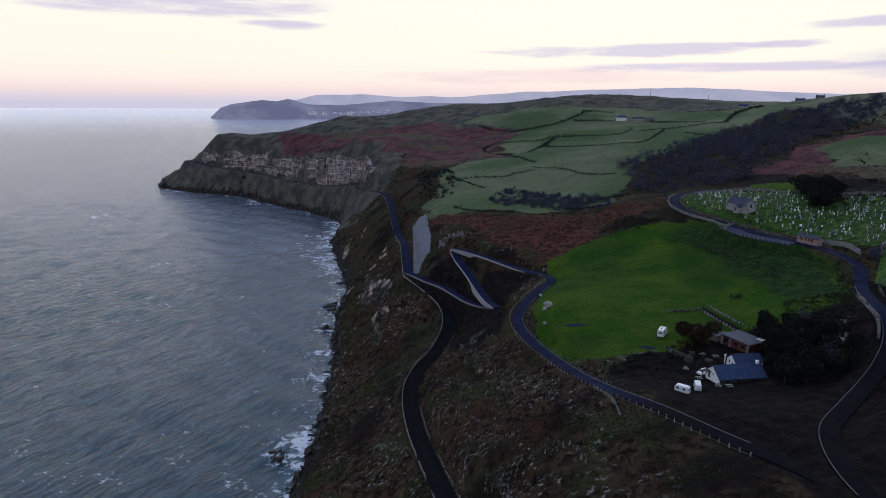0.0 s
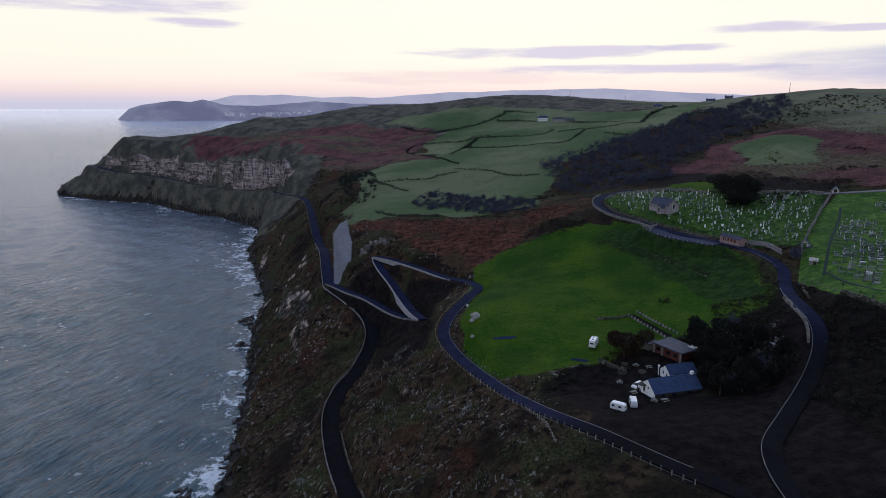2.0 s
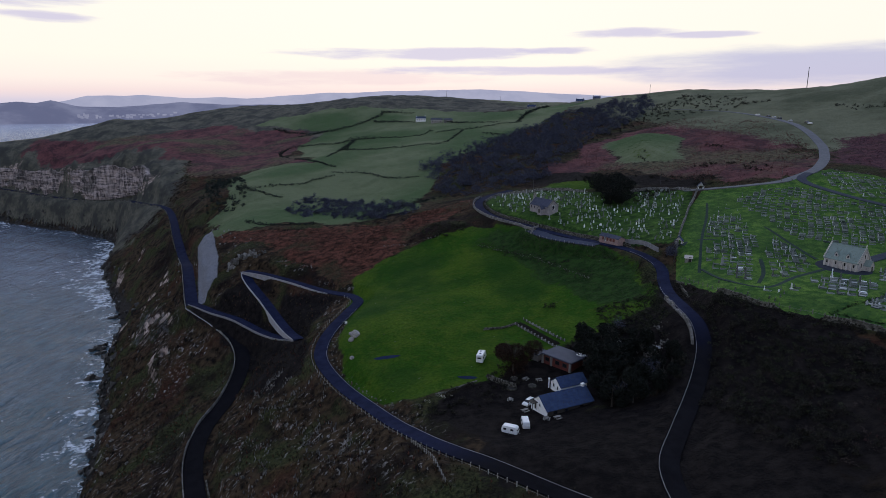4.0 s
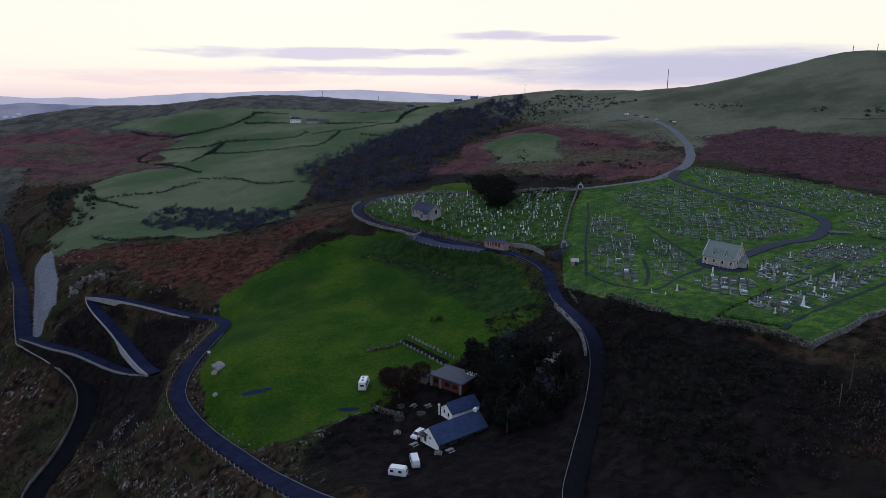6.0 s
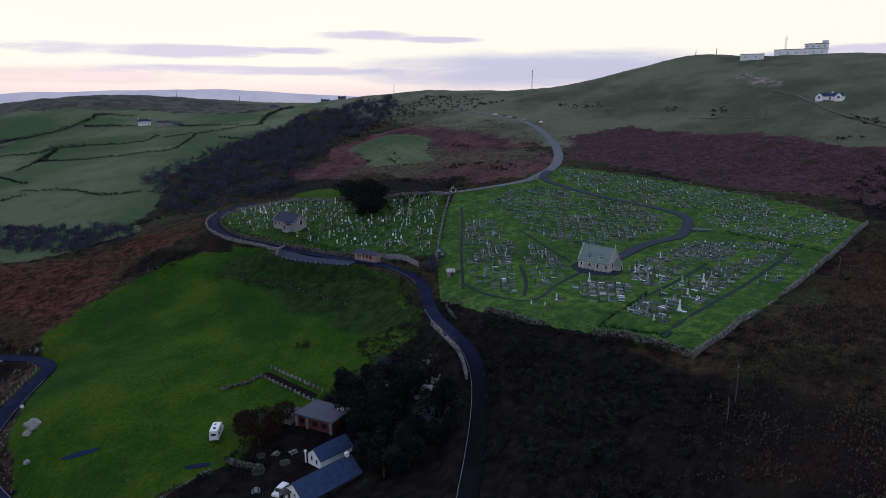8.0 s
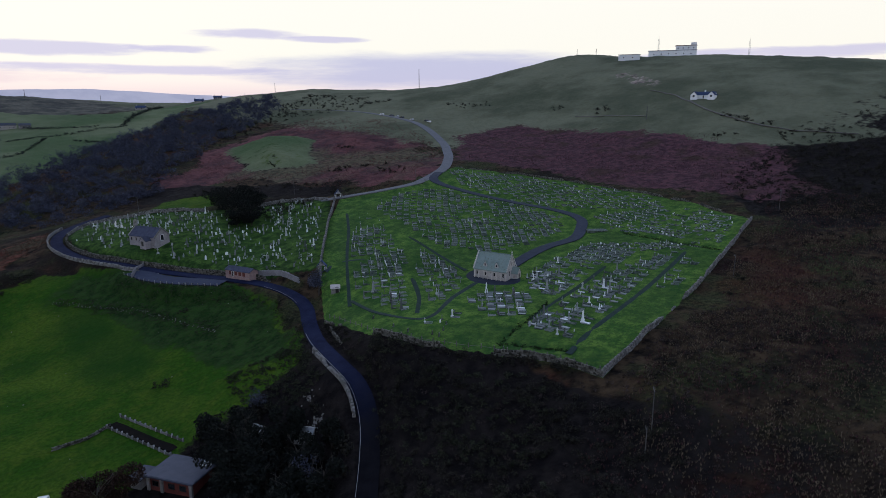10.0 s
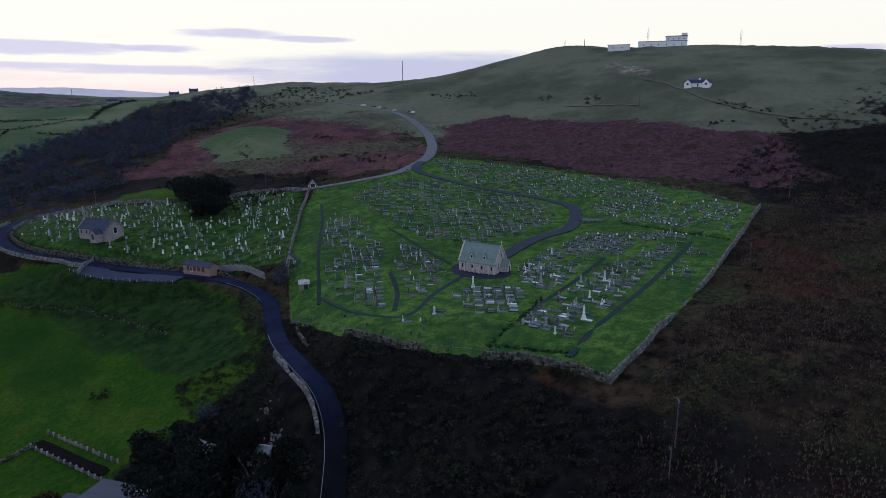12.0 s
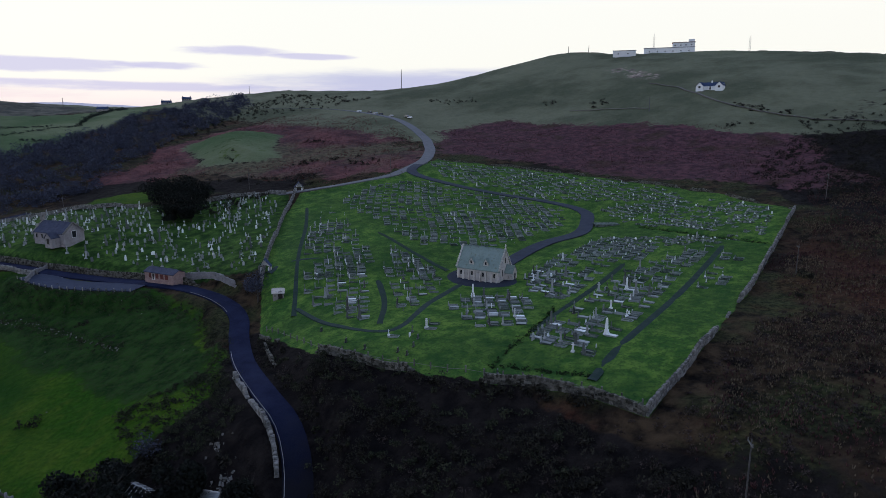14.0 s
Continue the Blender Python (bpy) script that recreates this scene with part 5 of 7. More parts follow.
def house(name, label, category, x, y, turn, l, w, eave, ridge, walls, roofing, group="", z=None):
    ob = thing(name, label, category, x, y, turn, group, z)
    part("wall", gable_walls(l, w, eave, ridge - 0.05), walls, ob)
    for side in (-1, 1):
        part("roof", roof_slope(l, w, eave, ridge, side=side), roofing, ob)
    part("ridge_tiles", box(l + 0.5, 0.34, 0.16, z=ridge + 0.10, taper=0.6), roofing, ob)
    return ob


def chimney(ob, x, y, z, material, tall=1.3):
    part("chimney", join(box(0.8, 0.6, tall, x, y, z), box(0.95, 0.75, 0.14, x, y, z + tall), box(0.24, 0.24, 0.4, x - 0.2, y, z + tall, 0.8), box(0.24, 0.24, 0.4, x + 0.2, y, z + tall, 0.8)), material, ob)


def chapel():
    ob = house("cemetery_chapel", "cream stone cemetery chapel with a steep green slate roof", "chapel", 188.6, 194.2, -77, 11.6, 6.6, 2.9, 7.6, CREAM_STONE, GREEN_SLATE)
    for s in (-1, 1):
        part("gable_coping", join(*[box(0.36, 0.5, 0.42, s * 5.86, k * 3.4 / 9, 7.55 - abs(k) * 0.515 * 3.4 / 3.4) for k in range(-9, 10)]), CREAM_STONE, ob)
    part("gable_cross", join(box(0.18, 0.18, 1.1, 5.86, 0, 7.9), box(0.18, 0.7, 0.18, 5.86, 0, 8.45)), CREAM_STONE, ob)
    for i in range(8):
        part("buttress", join(box(0.32, 0.5, 1.9, -5.4 + i * 1.54, -3.5, -0.3), box(0.32, 0.34, 0.7, -5.4 + i * 1.54, -3.42, 1.6, 0.7)), CREAM_STONE, ob)
    for x in (-2.0, 2.0):
        dormer = new("dormer")
        dormer.parent = ob
        dormer.matrix_local = pose(x, -2.25, 3.7)
        part("dormer_wall", slab([(0, 1.75), (0.35, 1.2), (0.62, 0.75), (0.66, 0.0)], 0.22, 0, -0.55), CREAM_STONE, dormer)
        for s in (-1, 1):
            v = np.array([(0, -0.75, 1.86), (s * 0.8, -0.75, 0.62), (s * 0.8, 0.35, 0.62), (0, 1.25, 1.86)], float)
            part("dormer_roof", (np.concatenate([v, v - (0, 0, 0.12)]), np.array([(0, 1, 2, 3), (7, 6, 5, 4), (0, 4, 5, 1), (1, 5, 6, 2), (2, 6, 7, 3)])), GREEN_SLATE, dormer)
        part("pane", box(0.42, 0.06, 0.7, 0, -0.68, 0.25), DARK_GLASS, dormer)
    for x in (-4.6, -1.55, 1.5, 4.55):
        opening(ob, "window", x, -3.31, 1.0, 0.62, 1.2, 0, CREAM_STONE)
    opening(ob, "window", 5.81, -1.5, 1.2, 0.6, 1.7, 90, CREAM_STONE)
    opening(ob, "window", 5.81, 0.0, 4.2, 0.7, 1.4, 90, CREAM_STONE)
    porch = new("porch")
    porch.parent = ob
    porch.matrix_local = pose(6.9, 0.9, 0)
    part("porch_wall", gable_walls(2.2, 2.6, 2.0, 3.7), CREAM_STONE, porch)
    for s in (-1, 1):
        part("porch_roof", roof_slope(2.2, 2.6, 2.0, 3.75, 0.12, 0.12, s), GREEN_SLATE, porch)
    opening(ob, "door", 8.01, 0.9, 0.0, 1.1, 2.0, 90, CREAM_STONE)


chapel()


def church():
    ob = house("parish_church", "old stone church with a grey slate roof and small porch", "church", 129.3, 320.6, -69, 13.6, 7.0, 3.0, 6.0, CHURCH_STONE, GREY_SLATE)
    for s in (-1, 1):
        part("gable_coping", join(*[box(0.4, 0.55, 0.4, s * 6.85, k * 3.55 / 9, 5.95 - abs(k) * 3.0 / 9) for k in range(-9, 10)]), GREY_STONE, ob)
    part("bellcote", join(box(0.7, 1.5, 1.0, -6.85, 0, 6.2), box(0.6, 0.3, 0.9, -6.85, -0.5, 7.2), box(0.6, 0.3, 0.9, -6.85, 0.5, 7.2), box(0.7, 1.5, 0.6, -6.85, 0, 8.1, 0.3)), GREY_STONE, ob)
    porch = new("porch")
    porch.parent = ob
    porch.matrix_local = pose(3.4, -4.9, 0, 0, 0, -90)
    part("porch_wall", gable_walls(2.8, 3.0, 1.9, 3.5), CHURCH_STONE, porch)
    for s in (-1, 1):
        part("porch_roof", roof_slope(2.8, 3.0, 1.9, 3.55, 0.15, 0.12, s), GREY_SLATE, porch)
    opening(ob, "door", 3.4, -6.31, 0.0, 1.2, 1.9, 0, GREY_STONE)
    for x in (-5.5, -3.0, -0.4):
        opening(ob, "window", x, -3.51, 1.2, 0.6, 1.3, 0, GREY_STONE)
    opening(ob, "window", 6.81, 0.0, 1.4, 1.5, 2.2, 90, WHITEWASH)


church()


def toilets():
    brick = surface("faded_brick", (0.24, 0.16, 0.145), (0.42, 0.31, 0.29), 1.2, 0.9, 0.0, 0.03, 0.2, "random", (0.16, 0.11, 0.10))
    ob = house("roadside_shelter", "low faded brick roadside building with red panels and slate roof", "shelter", 140.0, 268.0, -73, 11.2, 4.0, 2.0, 2.9, brick, GREY_SLATE, z=93.1)
    for x, w in ((-3.4, 0.8), (-0.7, 0.9), (1.2, 1.1), (3.0, 1.1)):
        part("red_panel", join(box(w, 0.1, 1.15, x, -2.03, 0.5), box(w + 0.16, 0.06, 1.3, x, -2.01, 0.42)), RED_PAINT, ob)
    opening(ob, "door", -2.1, -2.02, 0.0, 0.85, 1.85, 0)


toilets()


def lych_gate(x, y, turn, size, label):
    ob = thing("lych_gate", label, "gateway", x, y, turn)
    w = 1.7 * size
    arch = []
    for s in (-1, 1):
        arch.append(box(w * 0.55, 0.55, 1.9 * size, s * w * 0.78, 0, -0.5))
        for k in range(6):
            a = k / 6
            arch.append(box(w * 0.2, 0.55, (3.7 - 2.0 * (abs(0.08 + a * 0.92))) * size - (1.4 + 0.6 * math.sqrt(max(0, 1 - a * a))) * size, s * w * (0.06 + a * 0.62), 0, (1.4 + 0.6 * math.sqrt(max(0, 1 - a * a))) * size))
    part("arch", join(*arch), WHITEWASH, ob)
    for s in (-1, 1):
        part("roof", (lambda g: (g[0][:, [1, 0, 2]], g[1]))(roof_slope(2.2 * size, 2 * w, 1.75 * size, 3.75 * size, 0.12, 0.12, s)), SLATE, ob)
        part("side_wall", box(0.4, 2.0 * size, 2.1 * size, s * (w - 0.2), 0, -0.3), GREY_STONE, ob)
    return ob


lych_gate(214.3, 313.0, -30, 1.05, "small whitewashed stone gateway with a pitched roof")
lych_gate(156.6, 243.5, -40, 0.95, "small whitewashed stone gateway beside a bare tree")


def shed(x, y, turn, l, w, h, label, roofing=FELT, walls=GREY_STONE, name="shed", z=None):
    ob = house(name, label, "shed", x, y, turn, l, w, h, h + 0.7, walls, roofing, z=z)
    opening(ob, "door", l * 0.2, -w / 2 - 0.01, 0, 0.9, 1.8, 0, DARK_WOOD)
    return ob


shed(150.5, 227.5, -35, 2.6, 2.0, 1.5, "small pale shed among shrubs by the wall", CREAM_STONE)


def cafe():
    ob = house("cafe_cottage", "whitewashed cottage with a long blue slate roof", "cottage", 73.8, 168.6, 12, 15.0, 7.6, 1.6, 4.3, WHITEWASH, SLATE)
    # thin dark panel that covers the whitewashed front
    part("front_wall", box(14.9, 0.12, 2.8, 0, -3.84, -1.2), DARK_WOOD, ob, "dark panel over the front under the eaves")
    opening(ob, "window", -7.51, -0.4, 1.5, 0.6, 0.8, -90)
    opening(ob, "door", -7.51, 1.6, 0.0, 0.95, 2.0, -90)
    for x in (-5.0, -1.5, 3.5):
        opening(ob, "window", x, -3.92, 0.3, 1.1, 1.0, 0, DARK_WOOD)
    chimney(ob, 6.6, 0, 3.8, WHITEWASH)
    part("porch", join(box(1.8, 2.2, 0.12, -8.4, 1.6, 2.15), box(0.12, 0.12, 2.15, -9.2, 0.7), box(0.12, 0.12, 2.15, -9.2, 2.5)), DARK_WOOD, ob)
    ob = house("cafe_annexe", "smaller whitewashed annexe with a slate roof", "cottage", 80.2, 178.6, 12, 9.0, 5.0, 2.0, 3.9, WHITEWASH, SLATE)
    opening(ob, "window", -4.51, -0.9, 0.6, 0.7, 1.2, -90)
    opening(ob, "window", -4.51, 0.9, 0.9, 0.7, 1.1, -90)
    part("flue", join(box(0.22, 0.22, 2.8, -5.2, 2.4), box(0.5, 0.5, 0.4, -5.2, 2.4, 2.7)), WHITEWASH, ob)
    ob = thing("cafe_hall", "red-brown boarded hall under a flat felt roof", "hall", 85.6, 193.8, -62)
    part("wall", box(11.0, 8.0, 3.7, z=-1.2), RED_PAINT, ob)
    part("roof", join(box(12.0, 9.0, 0.28, z=2.4), box(11.6, 8.6, 0.1, z=2.68)), FELT, ob, "grey felt flat roof")
    for x in (-5.3, -1.9, 5.3):
        part("pier", box(0.7, 0.5, 3.6, x, -4.1, -1.2), GREY_STONE, ob)
    for x in (-3.6, 0.4, 3.2):
        opening(ob, "window", x, -4.02, 0.5, 1.5, 1.2, 0, DARK_WOOD)
    part("skylight", join(box(2.4, 1.8, 0.3, 4.0, 3.0, 2.78), box(2.2, 0.1, 0.1, 4.0, 3.0, 3.08)), WHITE_PAINT, ob)
    ob = thing("cafe_lean_to", "stone lean-to beside the boarded hall", "lean-to", 79.6, 200.2, -62)
    part("wall", box(3.2, 5.0, 2.8, z=-1.0), GREY_STONE, ob)
    part("roof", box(3.6, 5.4, 0.2, z=1.8), FELT, ob)


cafe()


def glasshouse(x, y, turn, l, w):
    ob = thing("glasshouse", "derelict white-framed glasshouse among dark scrub", "glasshouse", x, y, turn)
    part("plinth", join(box(l, 0.25, 0.9, 0, -w / 2, -0.4), box(l, 0.25, 0.9, 0, w / 2, -0.4), box(0.25, w - 0.25, 0.9, -l / 2, 0, -0.4), box(0.25, w - 0.25, 0.9, l / 2, 0, -0.4)), GREY_STONE, ob)
    for s in (-1, 1):
        v = np.array([(-l / 2, s * w / 2, 1.5), (l / 2, s * w / 2, 1.5), (l / 2, 0, 2.5), (-l / 2, 0, 2.5)], float)
        part("pane", (v, np.array([(0, 1, 2, 3)])), DARK_GLASS, ob)
        for k in range(int(l / 0.9) + 1):
            bx = -l / 2 + k * 0.9
            bar = box(0.09, 0.12, 1.0, bx, s * w / 2, 0.5)
            e = np.array([(bx - 0.05, s * w / 2, 1.52), (bx + 0.05, s * w / 2, 1.52), (bx + 0.05, 0, 2.52), (bx - 0.05, 0, 2.52)])
            part("glazing_bar", join(bar, (np.concatenate([e, e + (0, 0, 0.07)]), np.array([(0, 3, 2, 1), (4, 5, 6, 7), (0, 1, 5, 4), (1, 2, 6, 5), (2, 3, 7, 6), (3, 0, 4, 7)]))), WHITE_PAINT, ob)
    part("ridge_bar", box(l, 0.14, 0.12, 0, 0, 2.5), WHITE_PAINT, ob)


glasshouse(103.0, 191.5, -76, 9.0, 3.2)
shed(107.9, 180.6, -55, 4.4, 2.6, 1.7, "small shed with a pale sheet roof in the scrub", METAL, GREY_STONE)


def picnic_ring(x, y, r, name, label):
    ob = thing(name, label, "planter", x, y)
    n = 18
    part("rim", join(*[box(0.42 * r, 0.32, 0.5, r * math.cos(a), r * math.sin(a), -0.15, 0.9, a + math.pi / 2) for a in np.linspace(0, 2 * math.pi, n, endpoint=False)]), DARK_RUBBLE, ob)
    part("soil", prism([((0, 0, 0.1), r * 0.95), ((0, 0, 0.24), r * 0.9), ((0, 0, 0.3), 0.05)], 14), DARK_WOOD, ob, "dark soil filling")
    return ob


picnic_ring(65.0, 184.5, 1.4, "round_planter", "round stone planter in the cafe yard")
picnic_ring(71.0, 183.6, 1.1, "round_planter", "round stone planter in the cafe yard")
picnic_ring(67.6, 190.0, 1.0, "round_planter", "round stone planter in the cafe yard")


def picnic_table(x, y, turn):
    ob = thing("picnic_table", "weathered timber picnic table in the cafe yard", "picnic table", x, y, turn, "picnic tables")
    part("tabletop", join(*[box(1.8, 0.14, 0.05, 0, -0.3 + 0.15 * k, 0.73) for k in range(5)]), TIMBER, ob)
    for s in (-1, 1):
        part("bench", join(box(1.8, 0.14, 0.05, 0, s * 0.68, 0.43), box(1.8, 0.14, 0.05, 0, s * 0.83, 0.43)), TIMBER, ob)
        part("leg_frame", join(box(0.08, 1.6, 0.1, s * 0.65, 0, 0.35), box(0.08, 0.08, 0.75, s * 0.65, -0.45), box(0.08, 0.08, 0.75, s * 0.65, 0.45)), TIMBER, ob)
    return ob


for x, y, turn in ((63.5, 169.5, 20), (66.5, 161.8, 60), (69.2, 161.0, 15), (62.0, 177.5, 70), (70.5, 188.0, 40), (74.0, 186.0, 10)):
    picnic_table(x, y, turn)

wall("cafe_garden_wall", plain_line([(60, 193), (63, 188), (66, 184)]), 0.9, 0.5, 21, "low curved stone wall round the cafe garden", DARK_RUBBLE, gone=0.2)
wall("field_bank_wall", plain_line([(60, 194), (53, 191), (46, 189), (38, 190)]), 0.4, 0.5, 22, "broken stone bank along the field edge", DARK_RUBBLE, gone=0.45)

# the old sheep dip: two low walls of posts and slabs
def sheep_dip():
    for k, (a, b) in enumerate((((81, 226.5), (87, 203.5)), ((85, 229), (91, 206)))):
        line = plain_line([a, b], 1.0)
        ob = thing("stone_pen_wall", "low wall of concrete slabs between square posts", "pen wall", line[0, 0], line[0, 1], z=line[0, 2], group="walls of the old pen")
        mossy = surface("mossy_concrete", (0.04, 0.042, 0.034), (0.20, 0.195, 0.185), 1.2, 0.9, 0.0, 0.04, 0.1, "random", (0.03, 0.036, 0.018))
        post = mesh_of("post", *box(0.32, 0.32, 1.25, z=-0.3), CONCRETE, True)
        panel = mesh_of("panel", *box(1.7, 0.2, 0.85, z=-0.3), mossy, True)
        turn = math.degrees(math.atan2(b[1] - a[1], b[0] - a[0]))
        n = 12
        for i in range(n + 1):
            t = i / n
            x, y = a[0] + (b[0] - a[0]) * t, a[1] + (b[1] - a[1]) * t
            z = zed(x, y)
            piece("post", post, ob, x - line[0, 0], y - line[0, 1], z - line[0, 2], turn)
            if i < n:
                x2, y2 = a[0] + (b[0] - a[0]) * (t + 0.5 / n), a[1] + (b[1] - a[1]) * (t + 0.5 / n)
                piece("panel", panel, ob, x2 - line[0, 0], y2 - line[0, 1], zed(x2, y2) - line[0, 2], turn)


sheep_dip()

# far houses
def cottage_far(x, y, turn, l, w, eave, ridge, label, walls=WHITEWASH, roofing=SLATE, stack=True, name="farmhouse", category="house"):
    ob = house(name, label, category, x, y, turn, l, w, eave, ridge, walls, roofing)
    for k in np.linspace(-0.36, 0.36, 4):
        opening(ob, "window", k * l, -w / 2 - 0.01, 0.9, 1.0, 1.3, 0)
    if stack:
        for s in (-1, 1):
            chimney(ob, s * (l / 2 - 0.6), 0, ridge - 0.4, walls)
    return ob


cottage_far(161.5, 802, -14, 12, 6.0, 3.3, 5.3, "white farmhouse with a slate roof among fields")
cottage_far(178, 786, -14, 14, 8, 3.2, 5.2, "dark slate-roofed barn beside the farmhouse", GREY_STONE, FELT, False, "barn", "barn")
cottage_far(190, 776, -10, 10, 7, 3.0, 4.6, "dark slate-roofed barn beside the farmhouse", GREY_STONE, FELT, False, "barn", "barn")
cottage_far(311, 812, -40, 11, 6, 2.4, 4.4, "distant stone house with a grey roof", GREY_STONE)
cottage_far(368, 790, -30, 10, 6, 2.2, 4.0, "distant stone house with a grey roof", GREY_STONE)
cottage_far(384, 776, -30, 9, 6, 2.2, 3.8, "distant stone house with a grey roof", GREY_STONE)


def hill_cottage():
    ob = house("hill_cottage", "white cottage with two gabled wings on the hillside", "cottage", 473, 251, 92 - 180, 14, 5.4, 2.3, 4.2, WHITEWASH, SLATE, z=zed(473, 251) - 0.5)
    for x in (-5.8, 5.8):
        wing = new("wing")
        wing.parent = ob
        wing.matrix_local = pose(x, -2.6, 0, 0, 0, -90)
        part("wing_wall", gable_walls(4.2, 4.4, 2.3, 4.4), WHITEWASH, wing)
        for s in (-1, 1):
            part("wing_roof", roof_slope(4.2, 4.4, 2.3, 4.5, 0.2, 0.14, s), SLATE, wing)
        opening(ob, "window", x, -4.72, 1.0, 1.4, 1.3, 0)
    opening(ob, "door", 0, -2.72, 0, 1.0, 2.0, 0)
    chimney(ob, 0, 0, 3.9, WHITEWASH)


hill_cottage()


def summit_buildings():
    ob = thing("summit_station", "long white flat-roofed building on the hill's skyline", "station", 592, 374.5, -62, z=zed(592, 374.5) - 0.5)
    part("wall", box(19, 9, 6.0, z=-1.5), WHITEWASH, ob)
    part("roof", box(19.6, 9.6, 0.4, z=4.5), CONCRETE, ob)
    for x in (-5, 3):
        opening(ob, "window", x, -4.52, 1.6, 1.0, 1.0, 0)
    ob = thing("summit_complex", "white two-storey flat-roofed hall on the summit", "hotel", 653.5, 362.5, -64, z=196.0)
    part("wall", box(44, 11, 9.6, z=-4.0), WHITEWASH, ob)
    part("roof", box(44.6, 11.6, 0.5, z=5.6), CONCRETE, ob)
    part("upper_storey", box(19, 9, 4.0, 12.4, 0.5, 6.1), WHITEWASH, ob)
    part("upper_roof", box(19.8, 9.8, 0.5, 12.4, 0.5, 10.0), RED_PAINT, ob, "dark red roof edge")
    part("lift_tower", box(5.0, 6.0, 2.6, 19.2, 0.5, 10.4), WHITEWASH, ob)
    for x in np.linspace(-17, 17, 6):
        opening(ob, "window", x, -5.52, 2.2, 1.0, 1.0, 0)
    for x in np.linspace(5, 19, 4):
        opening(ob, "window", x, -4.02, 7.4, 1.2, 0.9, 0)


summit_buildings()


def lattice_mast(x, y, tall, label, base=None):
    ob = thing("lattice_mast", label, "mast", x, y, z=base)
    w = 0.55
    for sx in (-1, 1):
        for sy in (-1, 1):
            part("leg", box(0.09, 0.09, tall, sx * w, sy * w), METAL, ob)
    n = int(tall / 1.6)
    part("bracing", join(*[box(2 * w, 0.08, 0.08, 0, s * w, k * 1.6 + 0.8) for k in range(n) for s in (-1, 1)], *[box(0.08, 2 * w, 0.08, s * w, 0, k * 1.6 + 0.2) for k in range(n) for s in (-1, 1)]), METAL, ob)
    part("aerial", join(box(0.12, 0.12, 3.0, 0, 0, tall), box(1.6, 0.1, 0.1, 0, 0, tall + 1.0)), METAL, ob)


lattice_mast(675, 388, 16, "grey steel lattice mast behind the summit building", 200)
lattice_mast(709, 310, 19, "grey steel lattice mast on the skyline", 192)


POLE_WOOD = surface("tarred_pole", (0.045, 0.042, 0.040), (0.13, 0.125, 0.12), 3.0, 0.85)


def pole(x, y, tall, label, arm=True, thick=0.11, group="telegraph poles", z=None):
    ob = thing("telegraph_pole", label, "pole", x, y, 35, group, z)
    part("shaft", prism([((0, 0, -1.0), thick), ((0, 0, tall * 0.5), thick * 0.9), ((0, 0, tall), thick * 0.7)], 8), POLE_WOOD, ob)
    if arm:
        part("crossarm", join(box(1.7, 0.12, 0.14, 0, 0.1, tall - 0.6), box(0.1, 0.1, 0.25, -0.75, 0.1, tall - 0.48), box(0.1, 0.1, 0.25, 0.75, 0.1, tall - 0.48)), POLE_WOOD, ob)
    return ob


for x, y, tall in ((293, 144, 8.0), (137, 114.5, 8.5), (132, 113, 5.0), (208, 341, 9.0), (247, 294, 8.0), (219, 132, 6.5), (149, 386, 8.0)):
    pole(x, y, tall, "weathered timber telegraph pole on rough ground")
for x, y, tall in ((241, 994, 11), (314, 952, 11), (470, 795, 12), (596, 434, 6), (602, 416, 6), (430, 270, 8)):
    pole(x, y, tall, "far timber power pole with a crossarm", True, 0.3)
pole(552, 617, 24, "tall slender steel mast on the ridge", True, 0.4, "")


# ---------------------------------------------------------------- vehicles
RUBBER = surface("tyre_rubber", (0.012, 0.012, 0.012), (0.025, 0.025, 0.025), 3.0, 0.8)
CAR_WHITE = surface("white_car_paint", (0.66, 0.67, 0.68), (0.80, 0.80, 0.80), 0.5, 0.25, 0.0, 0.0, 0.5)
CAR_DARK = surface("dark_car_paint", (0.03, 0.035, 0.05), (0.06, 0.065, 0.08), 0.5, 0.25, 0.0, 0.0, 0.5)
CAR_SILVER = surface("silver_car_paint", (0.30, 0.31, 0.33), (0.42, 0.43, 0.45), 0.5, 0.3, 0.4, 0.0, 0.5)


def body_shell(profile, half):
    """A vehicle body: a side profile of (x, z) points drawn across the width, tucked in towards the roof."""
    top = max(p[1] for p in profile)
    cols = []
    for x, z in profile:
        tuck = 1 - 0.12 * max(0, (z - 0.5 * top) / (0.5 * top))
        cols.append(((x, -half * tuck, z), (x, half * tuck, z)))
    n = len(cols)
    v = [p for c in cols for p in c]
    f = [(2 * i, 2 * i + 1, (2 * i + 3) % (2 * n), (2 * i + 2) % (2 * n)) for i in range(n)]
    cx, cz = sum(p[0] for p in profile) / n, sum(p[1] for p in profile) / n
    v += [(cx, -half * 0.98, cz), (cx, half * 0.98, cz)]
    for i in range(n):
        j = (i + 1) % n
        mid = len(v)
        v += [((v[2 * i][0] + v[2 * j][0]) / 2, (v[2 * i][1] + v[2 * j][1]) / 2, (v[2 * i][2] + v[2 * j][2]) / 2), ((v[2 * i][0] + v[2 * j][0]) / 2, (v[2 * i + 1][1] + v[2 * j + 1][1]) / 2, (v[2 * i][2] + v[2 * j][2]) / 2)]
        f += [(2 * n, 2 * i, mid, 2 * j), (2 * n + 1, 2 * j + 1, mid + 1, 2 * i + 1)]
    return np.array(v, float), np.array(f)


